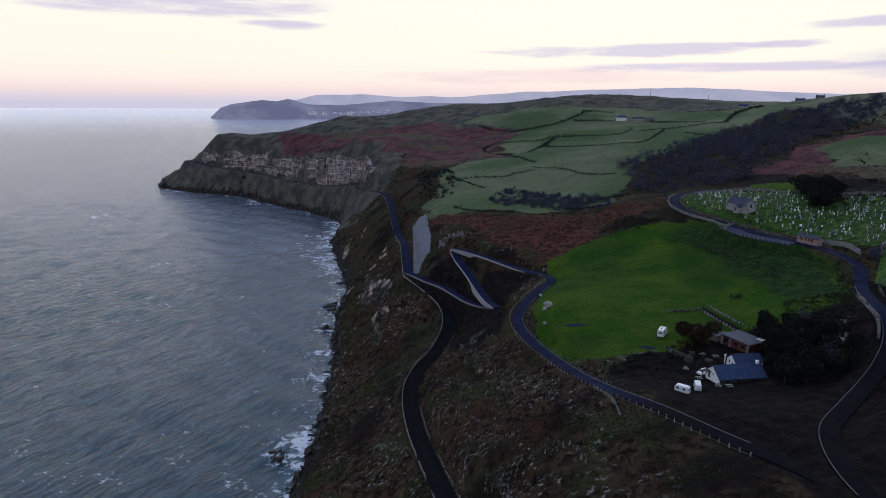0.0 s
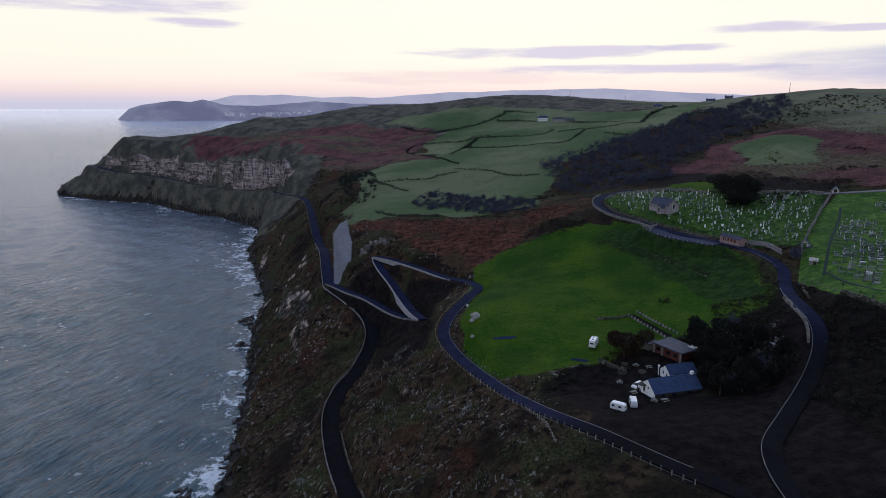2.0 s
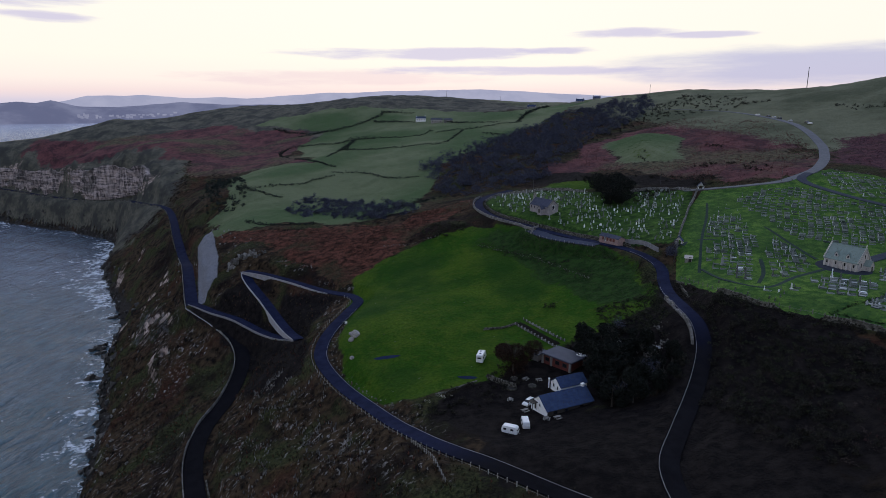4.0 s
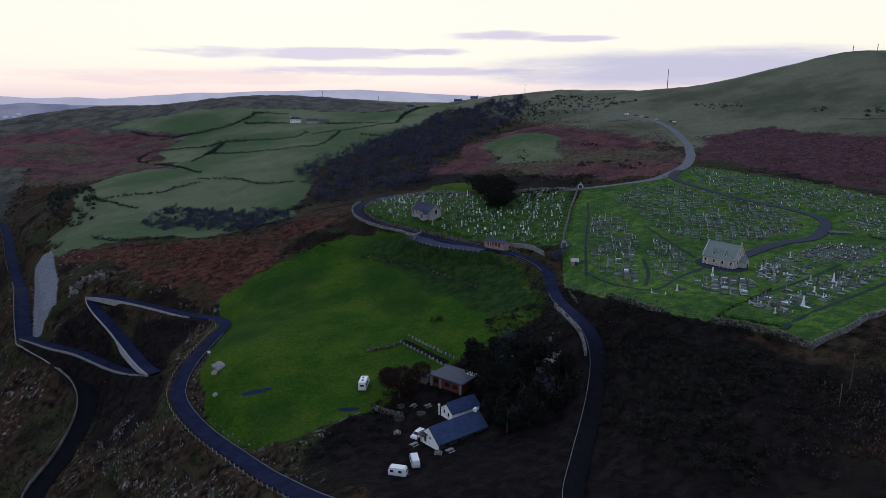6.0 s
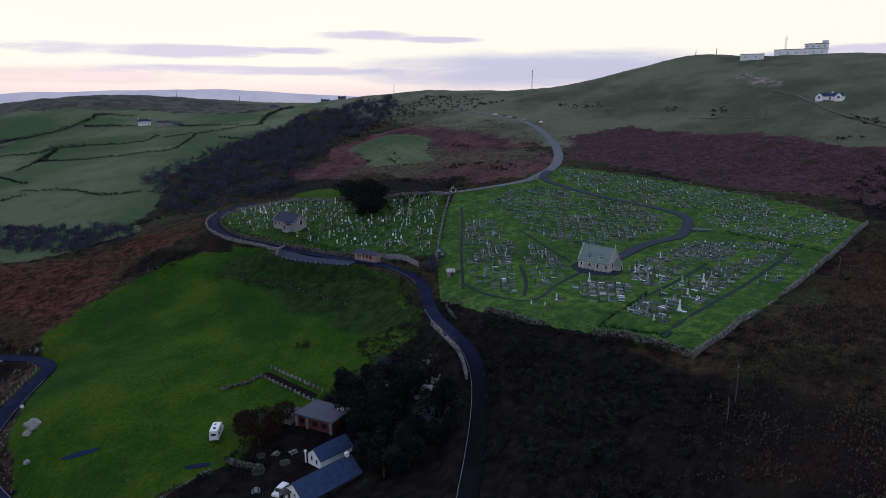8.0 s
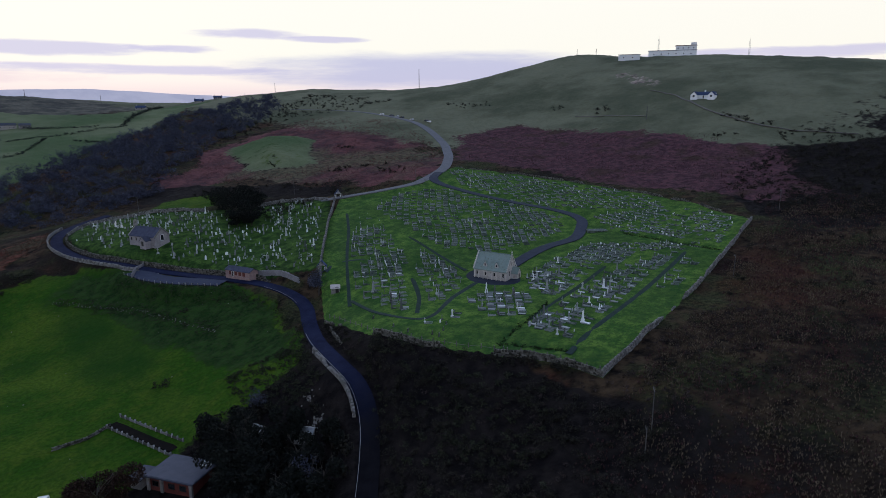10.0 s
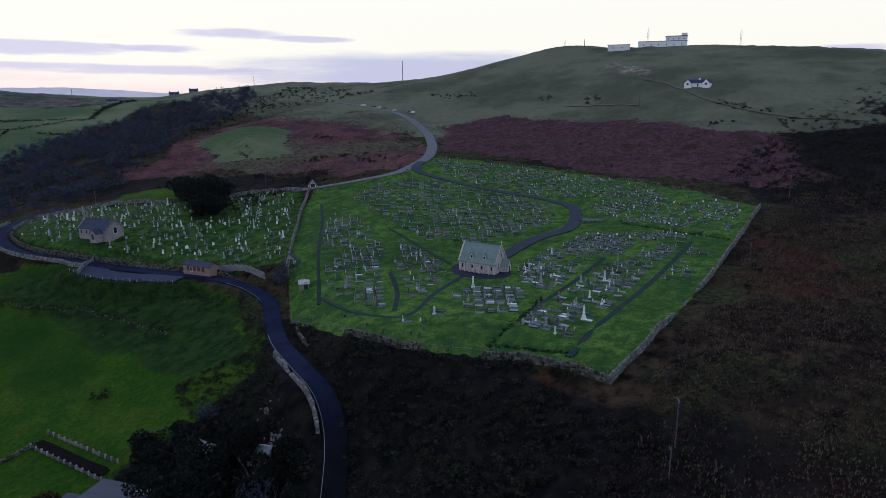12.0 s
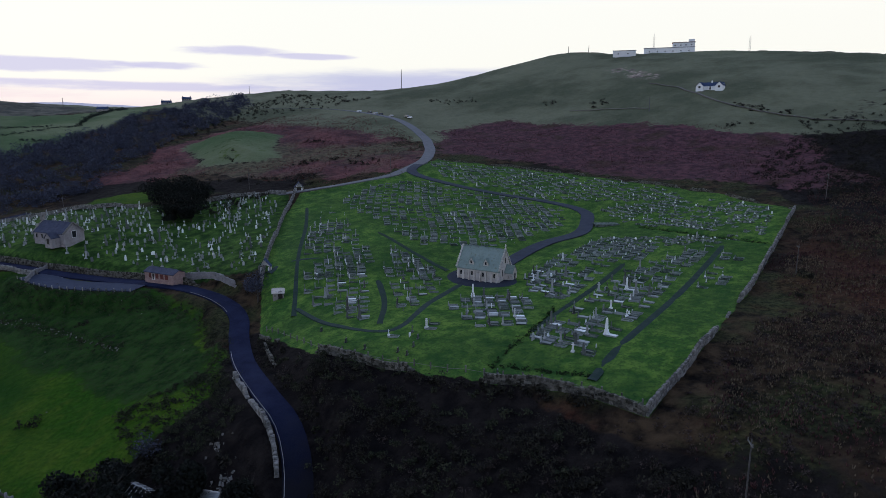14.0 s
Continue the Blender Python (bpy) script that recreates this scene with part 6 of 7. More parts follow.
def wheel(ob, x, y, r=0.33):
    hold = new("wheel")
    hold.parent = ob
    hold.matrix_local = pose(x, y, r)
    a = np.linspace(0, 2 * math.pi, 15)[:-1]

    def ring(r0, half):
        v = np.array([(r0 * math.cos(t), s * half, r0 * math.sin(t)) for s in (-1, 1) for t in a] + [(0, -half, 0), (0, half, 0)])
        n = len(a)
        f = [(k, (k + 1) % n, (k + 1) % n + n, k + n) for k in range(n)] + [(2 * n, (k + 2) % n, (k + 1) % n, k) for k in range(0, n, 2)] + [(2 * n + 1, k + n, (k + 1) % n + n, (k + 2) % n + n) for k in range(0, n, 2)]
        return v, np.array(f)

    part("tyre", ring(r, 0.11), RUBBER, hold)
    part("rim", ring(r * 0.6, 0.12), METAL, hold)


def motorhome(x, y, turn):
    ob = thing("motorhome", "white coachbuilt motorhome parked on the grass", "motorhome", x, y, turn)
    part("body", body_shell([(-3.0, 0.45), (-3.0, 2.75), (-2.8, 2.9), (1.2, 2.95), (2.1, 2.7), (2.15, 2.0), (2.35, 1.7), (3.1, 1.25), (3.2, 0.8), (3.15, 0.45)], 1.12), CAR_WHITE, ob)
    part("windscreen", (np.array([(2.19, -0.9, 1.98), (2.19, 0.9, 1.98), (2.42, 0.95, 1.66), (2.42, -0.95, 1.66)]) + (0.03, 0, 0.03), np.array([(0, 3, 2, 1)])), DARK_GLASS, ob)
    for s in (-1, 1):
        for wx, ww in ((-1.9, 0.9), (0.0, 1.0)):
            part("side_window", box(ww, 0.05, 0.55, wx, s * 1.11, 1.5), DARK_GLASS, ob)
        for wx in (-1.9, 2.2):
            wheel(ob, wx, s * 1.0)
    part("roof_vent", box(0.6, 0.6, 0.14, -1.6, 0, 2.9), FELT, ob)
    part("roof_vent", box(0.5, 0.5, 0.12, 0.4, 0.2, 2.93), FELT, ob)
    part("rear_window", box(0.05, 1.2, 0.5, -3.01, 0, 1.6), DARK_GLASS, ob)
    return ob


motorhome(61.6, 204.8, 62)


def caravan(x, y, turn):
    ob = thing("touring_caravan", "white touring caravan parked in the cafe yard", "caravan", x, y, turn, "parked caravans")
    ob.scale = (0.78, 0.85, 0.88)
    part("body", body_shell([(-2.5, 0.5), (-2.7, 1.3), (-2.45, 2.3), (-2.1, 2.5), (1.9, 2.55), (2.35, 2.3), (2.7, 1.4), (2.6, 0.5)], 1.08), CAR_WHITE, ob)
    for s in (-1, 1):
        for wx in (-1.5, 0.9):
            part("side_window", box(1.0, 0.05, 0.6, wx, s * 1.07, 1.35), DARK_GLASS, ob)
        wheel(ob, -0.2, s * 0.98, 0.3)
    part("end_window", join(box(0.06, 0.55, 0.65, 2.62, -0.62, 1.3), box(0.06, 0.55, 0.65, 2.62, 0, 1.3), box(0.06, 0.55, 0.65, 2.62, 0.62, 1.3)), DARK_GLASS, ob)
    part("drawbar", join(box(1.2, 0.1, 0.1, 3.1, -0.25, 0.4, 1, 0.35), box(1.2, 0.1, 0.1, 3.1, 0.25, 0.4, 1, -0.35), box(0.1, 0.1, 0.55, 3.6, 0, 0.0)), METAL, ob)
    return ob


caravan(55.4, 158.6, -38)
caravan(60.4, 161.2, 78)


def car(x, y, turn, paint, label, estate=False, z=None, group="parked cars"):
    ob = thing("parked_car", label, "car", x, y, turn, group, z)
    rear = [(-2.1, 1.0), (-2.0, 1.42)] if estate else [(-2.15, 0.95), (-1.5, 1.35)]
    part("body", body_shell([(-2.1, 0.35), *rear, (-0.9, 1.5), (0.4, 1.48), (1.15, 1.0), (2.0, 0.88), (2.15, 0.6), (2.1, 0.35)], 0.88), paint, ob)
    for s in (-1, 1):
        part("side_window", box(1.9, 0.05, 0.34, -0.35, s * 0.80, 1.0, 0.85), DARK_GLASS, ob)
        for wx in (-1.3, 1.35):
            wheel(ob, wx, s * 0.8, 0.31)
        part("headlight", box(0.06, 0.28, 0.14, 2.1, s * 0.6, 0.62), WHITE_PAINT, ob)
    part("windscreen", (np.array([(0.48, -0.68, 1.46), (0.48, 0.68, 1.46), (1.14, 0.76, 1.03), (1.14, -0.76, 1.03)]) + (0.02, 0, 0.02), np.array([(0, 3, 2, 1)])), DARK_GLASS, ob)
    return ob


car(66.0, 173.4, 215, CAR_WHITE, "white car parked beside the cottage", True)
for x, y, turn, paint, label, estate in ((382, 481, 95, CAR_WHITE, "white van parked along the hill road", True), (383, 470, 92, CAR_DARK, "dark car parked along the hill road", False), (382, 462, 88, CAR_SILVER, "silver car parked along the hill road", False),
                                         (381, 455, 86, CAR_DARK, "dark car parked along the hill road", True), (379, 441, 80, CAR_SILVER, "silver car parked along the hill road", False), (377.5, 420, 75, CAR_WHITE, "white car parked along the hill road", True),
                                         (378.5, 424, 75, CAR_DARK, "dark car parked along the hill road", False)):
    car(x, y, turn, paint, label, estate)


def sign_box(x, y, turn):
    ob = thing("road_sign", "small white roadside sign on a post", "sign", x, y, turn)
    part("post", box(0.12, 0.12, 1.6, z=-0.3), TIMBER, ob)
    part("board", join(box(0.95, 0.07, 0.85, 0, -0.06, 0.9), box(1.0, 0.05, 0.06, 0, -0.06, 1.72)), WHITE_PAINT, ob)


sign_box(22.4, 257.0, -10)

def fill(ring, count, seed, edge=0.0):
    rng = np.random.default_rng(seed)
    pts = np.array(ring, float)
    lo, hi = pts.min(0), pts.max(0)
    x, y = rng.uniform(lo[0], hi[0], count * 6), rng.uniform(lo[1], hi[1], count * 6)
    keep = inside(x, y, ring) + fbm(x, y, 25, 3, seed) * 12 > edge
    return x[keep][:count], y[keep][:count]


# ---------------------------------------------------------------- graves
def gravestone(name, spread):
    """Old memorial stone: most are dull and mossy, a few nearly white."""
    m = Nodes(name)
    shift = m.random() if spread == "random" else m.island()
    grain = m.noise(7.0, 5.0, 0.6)
    colour = m.mix(m.step(shift, 0.05, 0.95), (0.095, 0.105, 0.105), (0.42, 0.44, 0.45))
    colour = m.mix(m.step(shift, 0.78, 0.95), colour, (0.84, 0.86, 0.88))
    colour = m.mix(m.math("MULTIPLY", m.step(grain, 0.45, 0.7), 0.35), colour, (0.10, 0.11, 0.085))
    m.bump(grain, 0.5, 0.02)
    return m.done(colour, 0.8, 0.0, 0.25)


HEADSTONE = gravestone("memorial_stone", "random")
HEADSTONES = gravestone("memorial_stones", "island")
KERBSTONE = surface("kerb_stone", (0.030, 0.046, 0.036), (0.30, 0.33, 0.33), 1.5, 0.9, 0.0, 0.02, 0.1, "random", (0.026, 0.050, 0.018))
KERBSTONES = surface("kerb_stones", (0.030, 0.046, 0.036), (0.30, 0.33, 0.33), 1.5, 0.9, 0.0, 0.02, 0.1, "island", (0.026, 0.050, 0.018))
DARK_GRANITE = surface("dark_granite", (0.03, 0.03, 0.033), (0.07, 0.07, 0.075), 2.0, 0.35, 0.0, 0.005, 0.5)
CHIPPINGS = surface("grave_chippings", (0.07, 0.085, 0.06), (0.24, 0.25, 0.23), 1.2, 0.9)

ROUND_TOP = slab([(0, 1.05), (0.14, 1.02), (0.26, 0.93), (0.34, 0.80), (0.36, 0.0)], 0.14)
GOTHIC = slab([(0, 1.35), (0.12, 1.22), (0.24, 1.02), (0.34, 0.80), (0.36, 0.0)], 0.14)
SQUARE = slab([(0, 0.85), (0.30, 0.85), (0.36, 0.78), (0.40, 0.0)], 0.16)
STEPPED = join(box(0.95, 0.4, 0.22), box(0.7, 0.3, 0.2, z=0.22))
CROSS = join(box(0.16, 0.14, 1.55), box(0.72, 0.14, 0.16, 0, 0, 1.02), box(0.5, 0.4, 0.25), box(0.75, 0.6, 0.14))
OBELISK = join(box(0.85, 0.85, 0.3), box(0.62, 0.62, 0.55, z=0.3), box(0.42, 0.42, 1.9, z=0.85, taper=0.7), box(0.30, 0.30, 0.28, z=2.75, taper=0.05))
PILLAR = join(box(0.7, 0.7, 0.3), box(0.36, 0.36, 1.2, z=0.3, taper=0.85), box(0.5, 0.5, 0.1, z=1.5), box(0.22, 0.22, 0.35, z=1.6, taper=1.5))
KERB = join(box(0.14, 2.1, 0.42, -0.5, 0, -0.2), box(0.14, 2.1, 0.42, 0.5, 0, -0.2), box(0.86, 0.14, 0.42, 0, -0.98, -0.2), box(0.86, 0.14, 0.42, 0, 0.98, -0.2))
BED = box(0.86, 1.82, 0.28, 0, 0, -0.2)
TABLET = join(box(0.62, 0.34, 0.14), slab([(0, 0.55), (0.2, 0.53), (0.29, 0.45), (0.30, 0.0)], 0.12, 0, 0, 0.14))
LEDGER = box(0.9, 1.9, 0.22, 0, 0, -0.1)
SHAPES = {"round": ROUND_TOP, "gothic": GOTHIC, "square": SQUARE, "cross": join(STEPPED, (CROSS[0] + (0, 0, 0.3), CROSS[1])), "obelisk": OBELISK, "pillar": PILLAR, "tablet": TABLET}

# plots: outline, bearing of the rows in degrees, spacing along and between rows, share filled, share of kerbed plots
PLOTS = [([(188, 270), (199, 263), (182, 229), (151, 193), (147, 203), (152, 219)], 53, 1.4, 2.7, 0.8, 0.85), ([(187, 229), (190, 215), (180, 199), (158, 186), (157, 196)], 53, 1.4, 2.7, 0.82, 0.85),
         ([(165, 185), (177, 188), (180, 173), (165, 163), (158, 171)], 40, 1.45, 2.6, 0.85, 0.92), ([(147, 185), (157, 182), (155, 172), (145, 176)], 30, 2.2, 3.4, 0.45, 0.7),
         ([(197, 188), (228, 187), (231, 168), (200, 165), (180, 165), (184, 177)], 8, 1.45, 2.8, 0.8, 0.88), ([(158, 159), (173, 160), (209, 166), (236, 158), (236, 156), (196, 150), (170, 147), (158, 146)], 8, 1.45, 2.8, 0.8, 0.88),
         ([(196, 150), (224, 153), (240, 149), (213, 142), (194, 142)], 8, 1.8, 3.0, 0.4, 0.8), ([(206, 262), (214, 286), (232, 290), (250, 284), (255, 260), (258, 240), (259, 217), (243, 205), (217, 204), (207, 207), (200, 216), (196, 224), (200, 241)], 48, 1.45, 2.9, 0.80, 0.8),
         ([(276, 300), (286, 300), (299, 271), (304, 219), (300, 196), (287, 186), (272, 215), (264, 240), (262, 280)], 60, 1.5, 3.0, 0.72, 0.8), ([(266, 207), (286, 190), (290, 172), (279, 153), (250, 148), (252, 175), (254, 190)], 75, 1.45, 2.9, 0.74, 0.85),
         ([(233, 189), (250, 154), (240, 151), (232, 168), (225, 184)], 75, 1.5, 2.7, 0.7, 0.85), ([(186, 262), (205, 290), (214, 290), (208, 272), (200, 262)], 53, 2.4, 4.0, 0.35, 0.4)]


def lay_out():
    """Every grave of the cemetery as x, y, bearing, kerbed, shape, size."""
    rng = np.random.default_rng(11)
    found = []
    for ring, bearing, along, across, share, kerbed in PLOTS:
        c, s = math.cos(radians(bearing)), math.sin(radians(bearing))
        pts = np.array(ring, float)
        mid = pts.mean(0)
        u, v = np.meshgrid(np.arange(-60, 60, along), np.arange(-60, 60, across))
        u = u + rng.normal(size=u.shape) * 0.16
        v = v + rng.normal(size=v.shape) * 0.14 + 0.5 * np.sin(u / 9)
        x, y = mid[0] + (u * c - v * s).ravel(), mid[1] + (u * s + v * c).ravel()
        keep = (inside(x, y, ring) > 0.5) & (rng.random(len(x)) < share * (0.75 + 0.9 * fbm(x, y, 14, 2, 3) + 0.2))
        keep &= np.hypot((x - 187.5) / 0.85, (y - 194.0) / 1.12) > 11.0
        keep &= near_line(x, y, LINES["cemetery"][0])[0] > 3.3
        for points, width in PATHS:
            keep &= poly_dist(x, y, points)[0] > width / 2 + 1.3
        for a, b in zip(x[keep], y[keep]):
            kind = rng.choice(list(SHAPES), p=[0.20, 0.15, 0.17, 0.17, 0.05, 0.13, 0.13] if a < 200 else [0.17, 0.09, 0.22, 0.06, 0.01, 0.05, 0.40])
            found.append((a, b, bearing + 90 + rng.normal() * 3, rng.random() < kerbed, kind, rng.uniform(0.6, 1.1) if a < 200 else rng.uniform(0.5, 0.85), rng.random()))
    return found


GRAVES = lay_out()
GRAVES.sort(key=lambda g: math.hypot(g[0] - 150, g[1] - 170))


def build_graves():
    stones = {k: mesh_of("headstone", *g, HEADSTONE, True) for k, g in SHAPES.items()}
    dark = {k: mesh_of("headstone", *g, DARK_GRANITE, True) for k, g in SHAPES.items()}
    kerb, bed, ledger = mesh_of("kerb", *KERB, KERBSTONE, True), mesh_of("bed", *BED, CHIPPINGS, True), mesh_of("ledger", *LEDGER, HEADSTONE, True)
    words = {"round": "round-topped", "gothic": "pointed", "square": "square", "cross": "stone cross", "obelisk": "obelisk", "pillar": "pillar", "tablet": "low tablet"}
    near, rest = GRAVES[:300], GRAVES[300:]
    xs, ys = np.array([g[0] for g in near]), np.array([g[1] for g in near])
    for (x, y, turn, kerbed, kind, size, r), z in zip(near, ground(xs, ys)):
        tone = "dark granite" if r < 0.12 else "weathered grey"
        label = f"{tone} {words[kind]} headstone " + ("on a kerbed grave in turf" if kerbed else "standing in mown turf")
        ob = thing("grave", label, "grave", x, y, turn - 90, "graves in the cemetery", z - 0.03)
        head = piece("headstone", dark[kind] if r < 0.12 else stones[kind], ob, 0, 0.98 if kerbed else 0, 0.1 if kerbed else 0)
        head.scale = (size * 1.05, size * 1.05, size)
        if kerbed:
            piece("kerb", kerb, ob, 0, 0, 0)
            if r > 0.62:
                piece("ledger", ledger, ob, 0, 0, 0.16)
            else:
                piece("bed", bed, ob, 0, 0, 0)
    pieces, kerbs = [], []
    for kind, shape in SHAPES.items():
        own = [g for g in rest if g[4] == kind]
        if not own:
            continue
        x, y, turn, size = (np.array([g[k] for g in own], float) for k in (0, 1, 2, 5))
        turn = np.radians(turn - 90)
        kerbed = np.array([g[3] for g in own])
        z = ground(x, y)
        pieces.append(scatter(shape, x - np.sin(turn) * 0.98 * kerbed, y + np.cos(turn) * 0.98 * kerbed, z + 0.05, turn, size))
        if kerbed.any():
            kerbs.append(scatter(KERB, x[kerbed], y[kerbed], z[kerbed], turn[kerbed], np.ones(kerbed.sum())))
    stuff("farther_headstones", join(*pieces), HEADSTONES, "rows of weathered headstones in turf", "headstones")
    stuff("farther_grave_kerbs", join(*kerbs), KERBSTONES, "rows of mossy kerbs round graves in turf", "grave kerbs")


build_graves()


def churchyard():
    """The older burial ground: thin upright stones in loose rows."""
    rng = np.random.default_rng(5)
    c, s = math.cos(radians(20)), math.sin(radians(20))
    u, v = np.meshgrid(np.arange(-75, 75, 2.3), np.arange(-75, 75, 3.3))
    u, v = u + rng.normal(size=u.shape) * 0.45, v + rng.normal(size=u.shape) * 0.5
    x, y = 155 + (u * c - v * s).ravel(), 315 + (u * s + v * c).ravel()
    keep = (inside(x, y, CHURCHYARD) > 3.0) & (np.hypot((x - 129.5) / 1.0, (y - 321) / 1.2) > 8.5) & (rng.random(len(x)) < 0.62 + 0.7 * fbm(x, y, 22, 2, 8))
    keep &= (np.hypot(x - 176, y - 338) > 9) & (np.hypot(x - 168, y - 318) > 8)
    pick = rng.permutation(int(keep.sum()))[:290]
    x, y = x[keep][pick], y[keep][pick]
    z = ground(x, y)
    kinds = list(SHAPES)
    stones = {k: mesh_of("old_headstone", *SHAPES[k], HEADSTONE, True) for k in kinds}
    words = {"round": "round-topped headstone", "gothic": "pointed headstone", "square": "square headstone", "cross": "stone cross", "obelisk": "stone obelisk", "pillar": "stone pillar", "tablet": "low tablet"}
    ex, ey = fill(CHURCHYARD, 330, 45, 3.0)
    far = (np.hypot(ex - 129.5, (ey - 321) / 1.2) > 8.5) & (np.hypot(ex - 176, ey - 338) > 9) & (np.hypot(ex - 168, ey - 318) > 8)
    ex, ey = ex[far], ey[far]
    group = rng.integers(0, 4, len(ex))
    extra = [scatter(SHAPES[k], ex[group == i], ey[group == i], ground(ex[group == i], ey[group == i]) - 0.06, np.radians(-50 + rng.normal(size=(group == i).sum()) * 9), rng.uniform(0.5, 0.95, (group == i).sum())) for i, k in enumerate(("round", "gothic", "cross", "pillar"))]
    stuff("farther_old_headstones", join(*extra), HEADSTONES, "leaning old headstones crowded in rough grass", "headstones")
    for a, b, h in zip(x, y, z):
        k = rng.choice(kinds, p=[0.30, 0.28, 0.14, 0.14, 0.05, 0.09, 0.0])
        ob = new("old_headstone", stones[k])
        size = rng.uniform(0.75, 1.25)
        ob.matrix_world = pose(a, b, h - 0.06, rng.normal() * 3, rng.normal() * 3, -50 + rng.normal() * 9) @ Matrix.Diagonal((size * 0.9, size, size * 1.15, 1))
        tagged(ob, f"old pale {words[k]} in rough churchyard grass", "headstone", "old churchyard headstones")


churchyard()
for x, y in ((142.9, 199.2), (140.8, 188.3), (140.4, 182.2), (148.4, 176.4), (142.6, 175.6), (142.7, 173.3), (146.4, 155.9), (145.6, 174.7)):
    marker = thing("grave_marker", "small dark headstone alone on the front lawn", "grave marker", x, y, 30, "dark markers by the front wall")
    part("headstone", SQUARE, DARK_GRANITE, marker)
    part("plinth", box(0.9, 0.4, 0.2, z=-0.1), DARK_GRANITE, marker)
slab_tomb = thing("stone_platform", "flat pale stone platform among the graves", "platform", 250, 195, -45)
part("platform", join(box(7.5, 4.0, 0.7, z=-0.3), box(7.8, 4.3, 0.12, z=0.4)), KERBSTONE, slab_tomb)

# ---------------------------------------------------------------- trees, scrub and rocks
def leaf_material(name, dark, light):
    m = Nodes(name)
    fac = m.math("ADD", m.math("MULTIPLY", m.island(), 0.6), m.math("MULTIPLY", m.noise(0.25, 3.0, 0.5), 0.4))
    return m.done(m.mix(m.step(fac, 0.15, 0.85), dark, light), 0.85, 0.0, 0.15)


YEW = leaf_material("evergreen_leaves", (0.005, 0.006, 0.006), (0.013, 0.016, 0.012))
RUSSET = leaf_material("russet_leaves", (0.012, 0.007, 0.005), (0.042, 0.021, 0.014))
# twig colour holds some blue of the hazy air before the wood
WOOD_LEAF = leaf_material("woodland_twigs", (0.019, 0.022, 0.038), (0.080, 0.087, 0.126))
GORSE = leaf_material("gorse", (0.007, 0.007, 0.006), (0.032, 0.029, 0.021))
HEDGE = leaf_material("hedgerow", (0.010, 0.014, 0.014), (0.032, 0.042, 0.036))
MOOR_STRAW = leaf_material("pale_dead_grass", (0.026, 0.020, 0.015), (0.195, 0.152, 0.104))
ROUGH = leaf_material("rough_weeds", (0.010, 0.014, 0.008), (0.048, 0.052, 0.030))
STRAW = leaf_material("dead_grass", (0.010, 0.008, 0.006), (0.074, 0.056, 0.030))
PALE_FERN = leaf_material("russet_bracken", (0.055, 0.028, 0.028), (0.170, 0.074, 0.064))
FERN = leaf_material("dead_bracken", (0.026, 0.014, 0.016), (0.100, 0.044, 0.046))
PAMPAS = leaf_material("pale_plumes", (0.30, 0.29, 0.25), (0.55, 0.53, 0.46))
RUST_FERN = leaf_material("rusty_bracken", (0.024, 0.013, 0.010), (0.120, 0.050, 0.034))
BARK = surface("bark", (0.030, 0.026, 0.022), (0.085, 0.074, 0.062), 2.0, 0.95)
LIMESTONE = surface("limestone_blocks", (0.13, 0.125, 0.12), (0.42, 0.40, 0.38), 1.2, 0.9, 0.0, 0.08, 0.2, "island", (0.07, 0.07, 0.055))
RIB_STONE = surface("lichened_limestone", (0.058, 0.054, 0.050), (0.26, 0.25, 0.235), 1.2, 0.9, 0.0, 0.08, 0.2, "island", (0.03, 0.032, 0.024))
WET_ROCK = surface("wet_rock", (0.012, 0.011, 0.010), (0.045, 0.041, 0.038), 1.0, 0.55, 0.0, 0.1, 0.4, "island")


def limbs(rng, tall, spread, forks=9):
    """A tapered trunk that forks into limbs and thinner branches."""
    pieces = [prism([((0, 0, -0.6), 0.30 * tall / 8), ((rng.normal() * 0.1, rng.normal() * 0.1, tall * 0.3), 0.20 * tall / 8), ((rng.normal() * 0.3, rng.normal() * 0.3, tall * 0.75), 0.09 * tall / 8)], 7)]
    tips = []
    for k in range(forks):
        a = 2.4 * k + rng.normal() * 0.3
        z0 = tall * rng.uniform(0.22, 0.6)
        out, up = spread * rng.uniform(0.6, 1.0), tall * rng.uniform(0.2, 0.42)
        p0, p1, p2 = np.array([0, 0, z0]), np.array([math.cos(a) * out * 0.5, math.sin(a) * out * 0.5, z0 + up * 0.6]), np.array([math.cos(a) * out, math.sin(a) * out, z0 + up])
        r = 0.085 * tall / 8
        pieces.append(prism([(p0, r), (p1, r * 0.6), (p2, r * 0.2)], 5))
        for j in range(4):
            b = a + rng.normal() * 0.8
            q = p1 + (p2 - p1) * rng.uniform(0, 0.9)
            e = q + np.array([math.cos(b) * out * 0.4, math.sin(b) * out * 0.4, tall * rng.uniform(0.05, 0.2)])
            pieces.append(prism([(q, r * 0.4), (e, r * 0.1)], 4))
            tips.append(e)
    return join(*pieces), np.array(tips)


def tree(x, y, tall, spread, material, label, seed, count=900, leaf=0.45, name="tree", group=""):
    rng = np.random.default_rng(seed)
    ob = thing(name, label, "tree", x, y, rng.uniform(0, 360), group)
    wood, tips = limbs(rng, tall, spread)
    part("trunk", wood, BARK, ob)
    p = lumps(rng, count, spread * 1.15, tall * 0.78) + (0, 0, tall * 0.16)
    part("crown", leaves(p, rng.uniform(0.5, 1.2, count) * leaf, seed), material, ob)
    return ob


rng = np.random.default_rng(77)
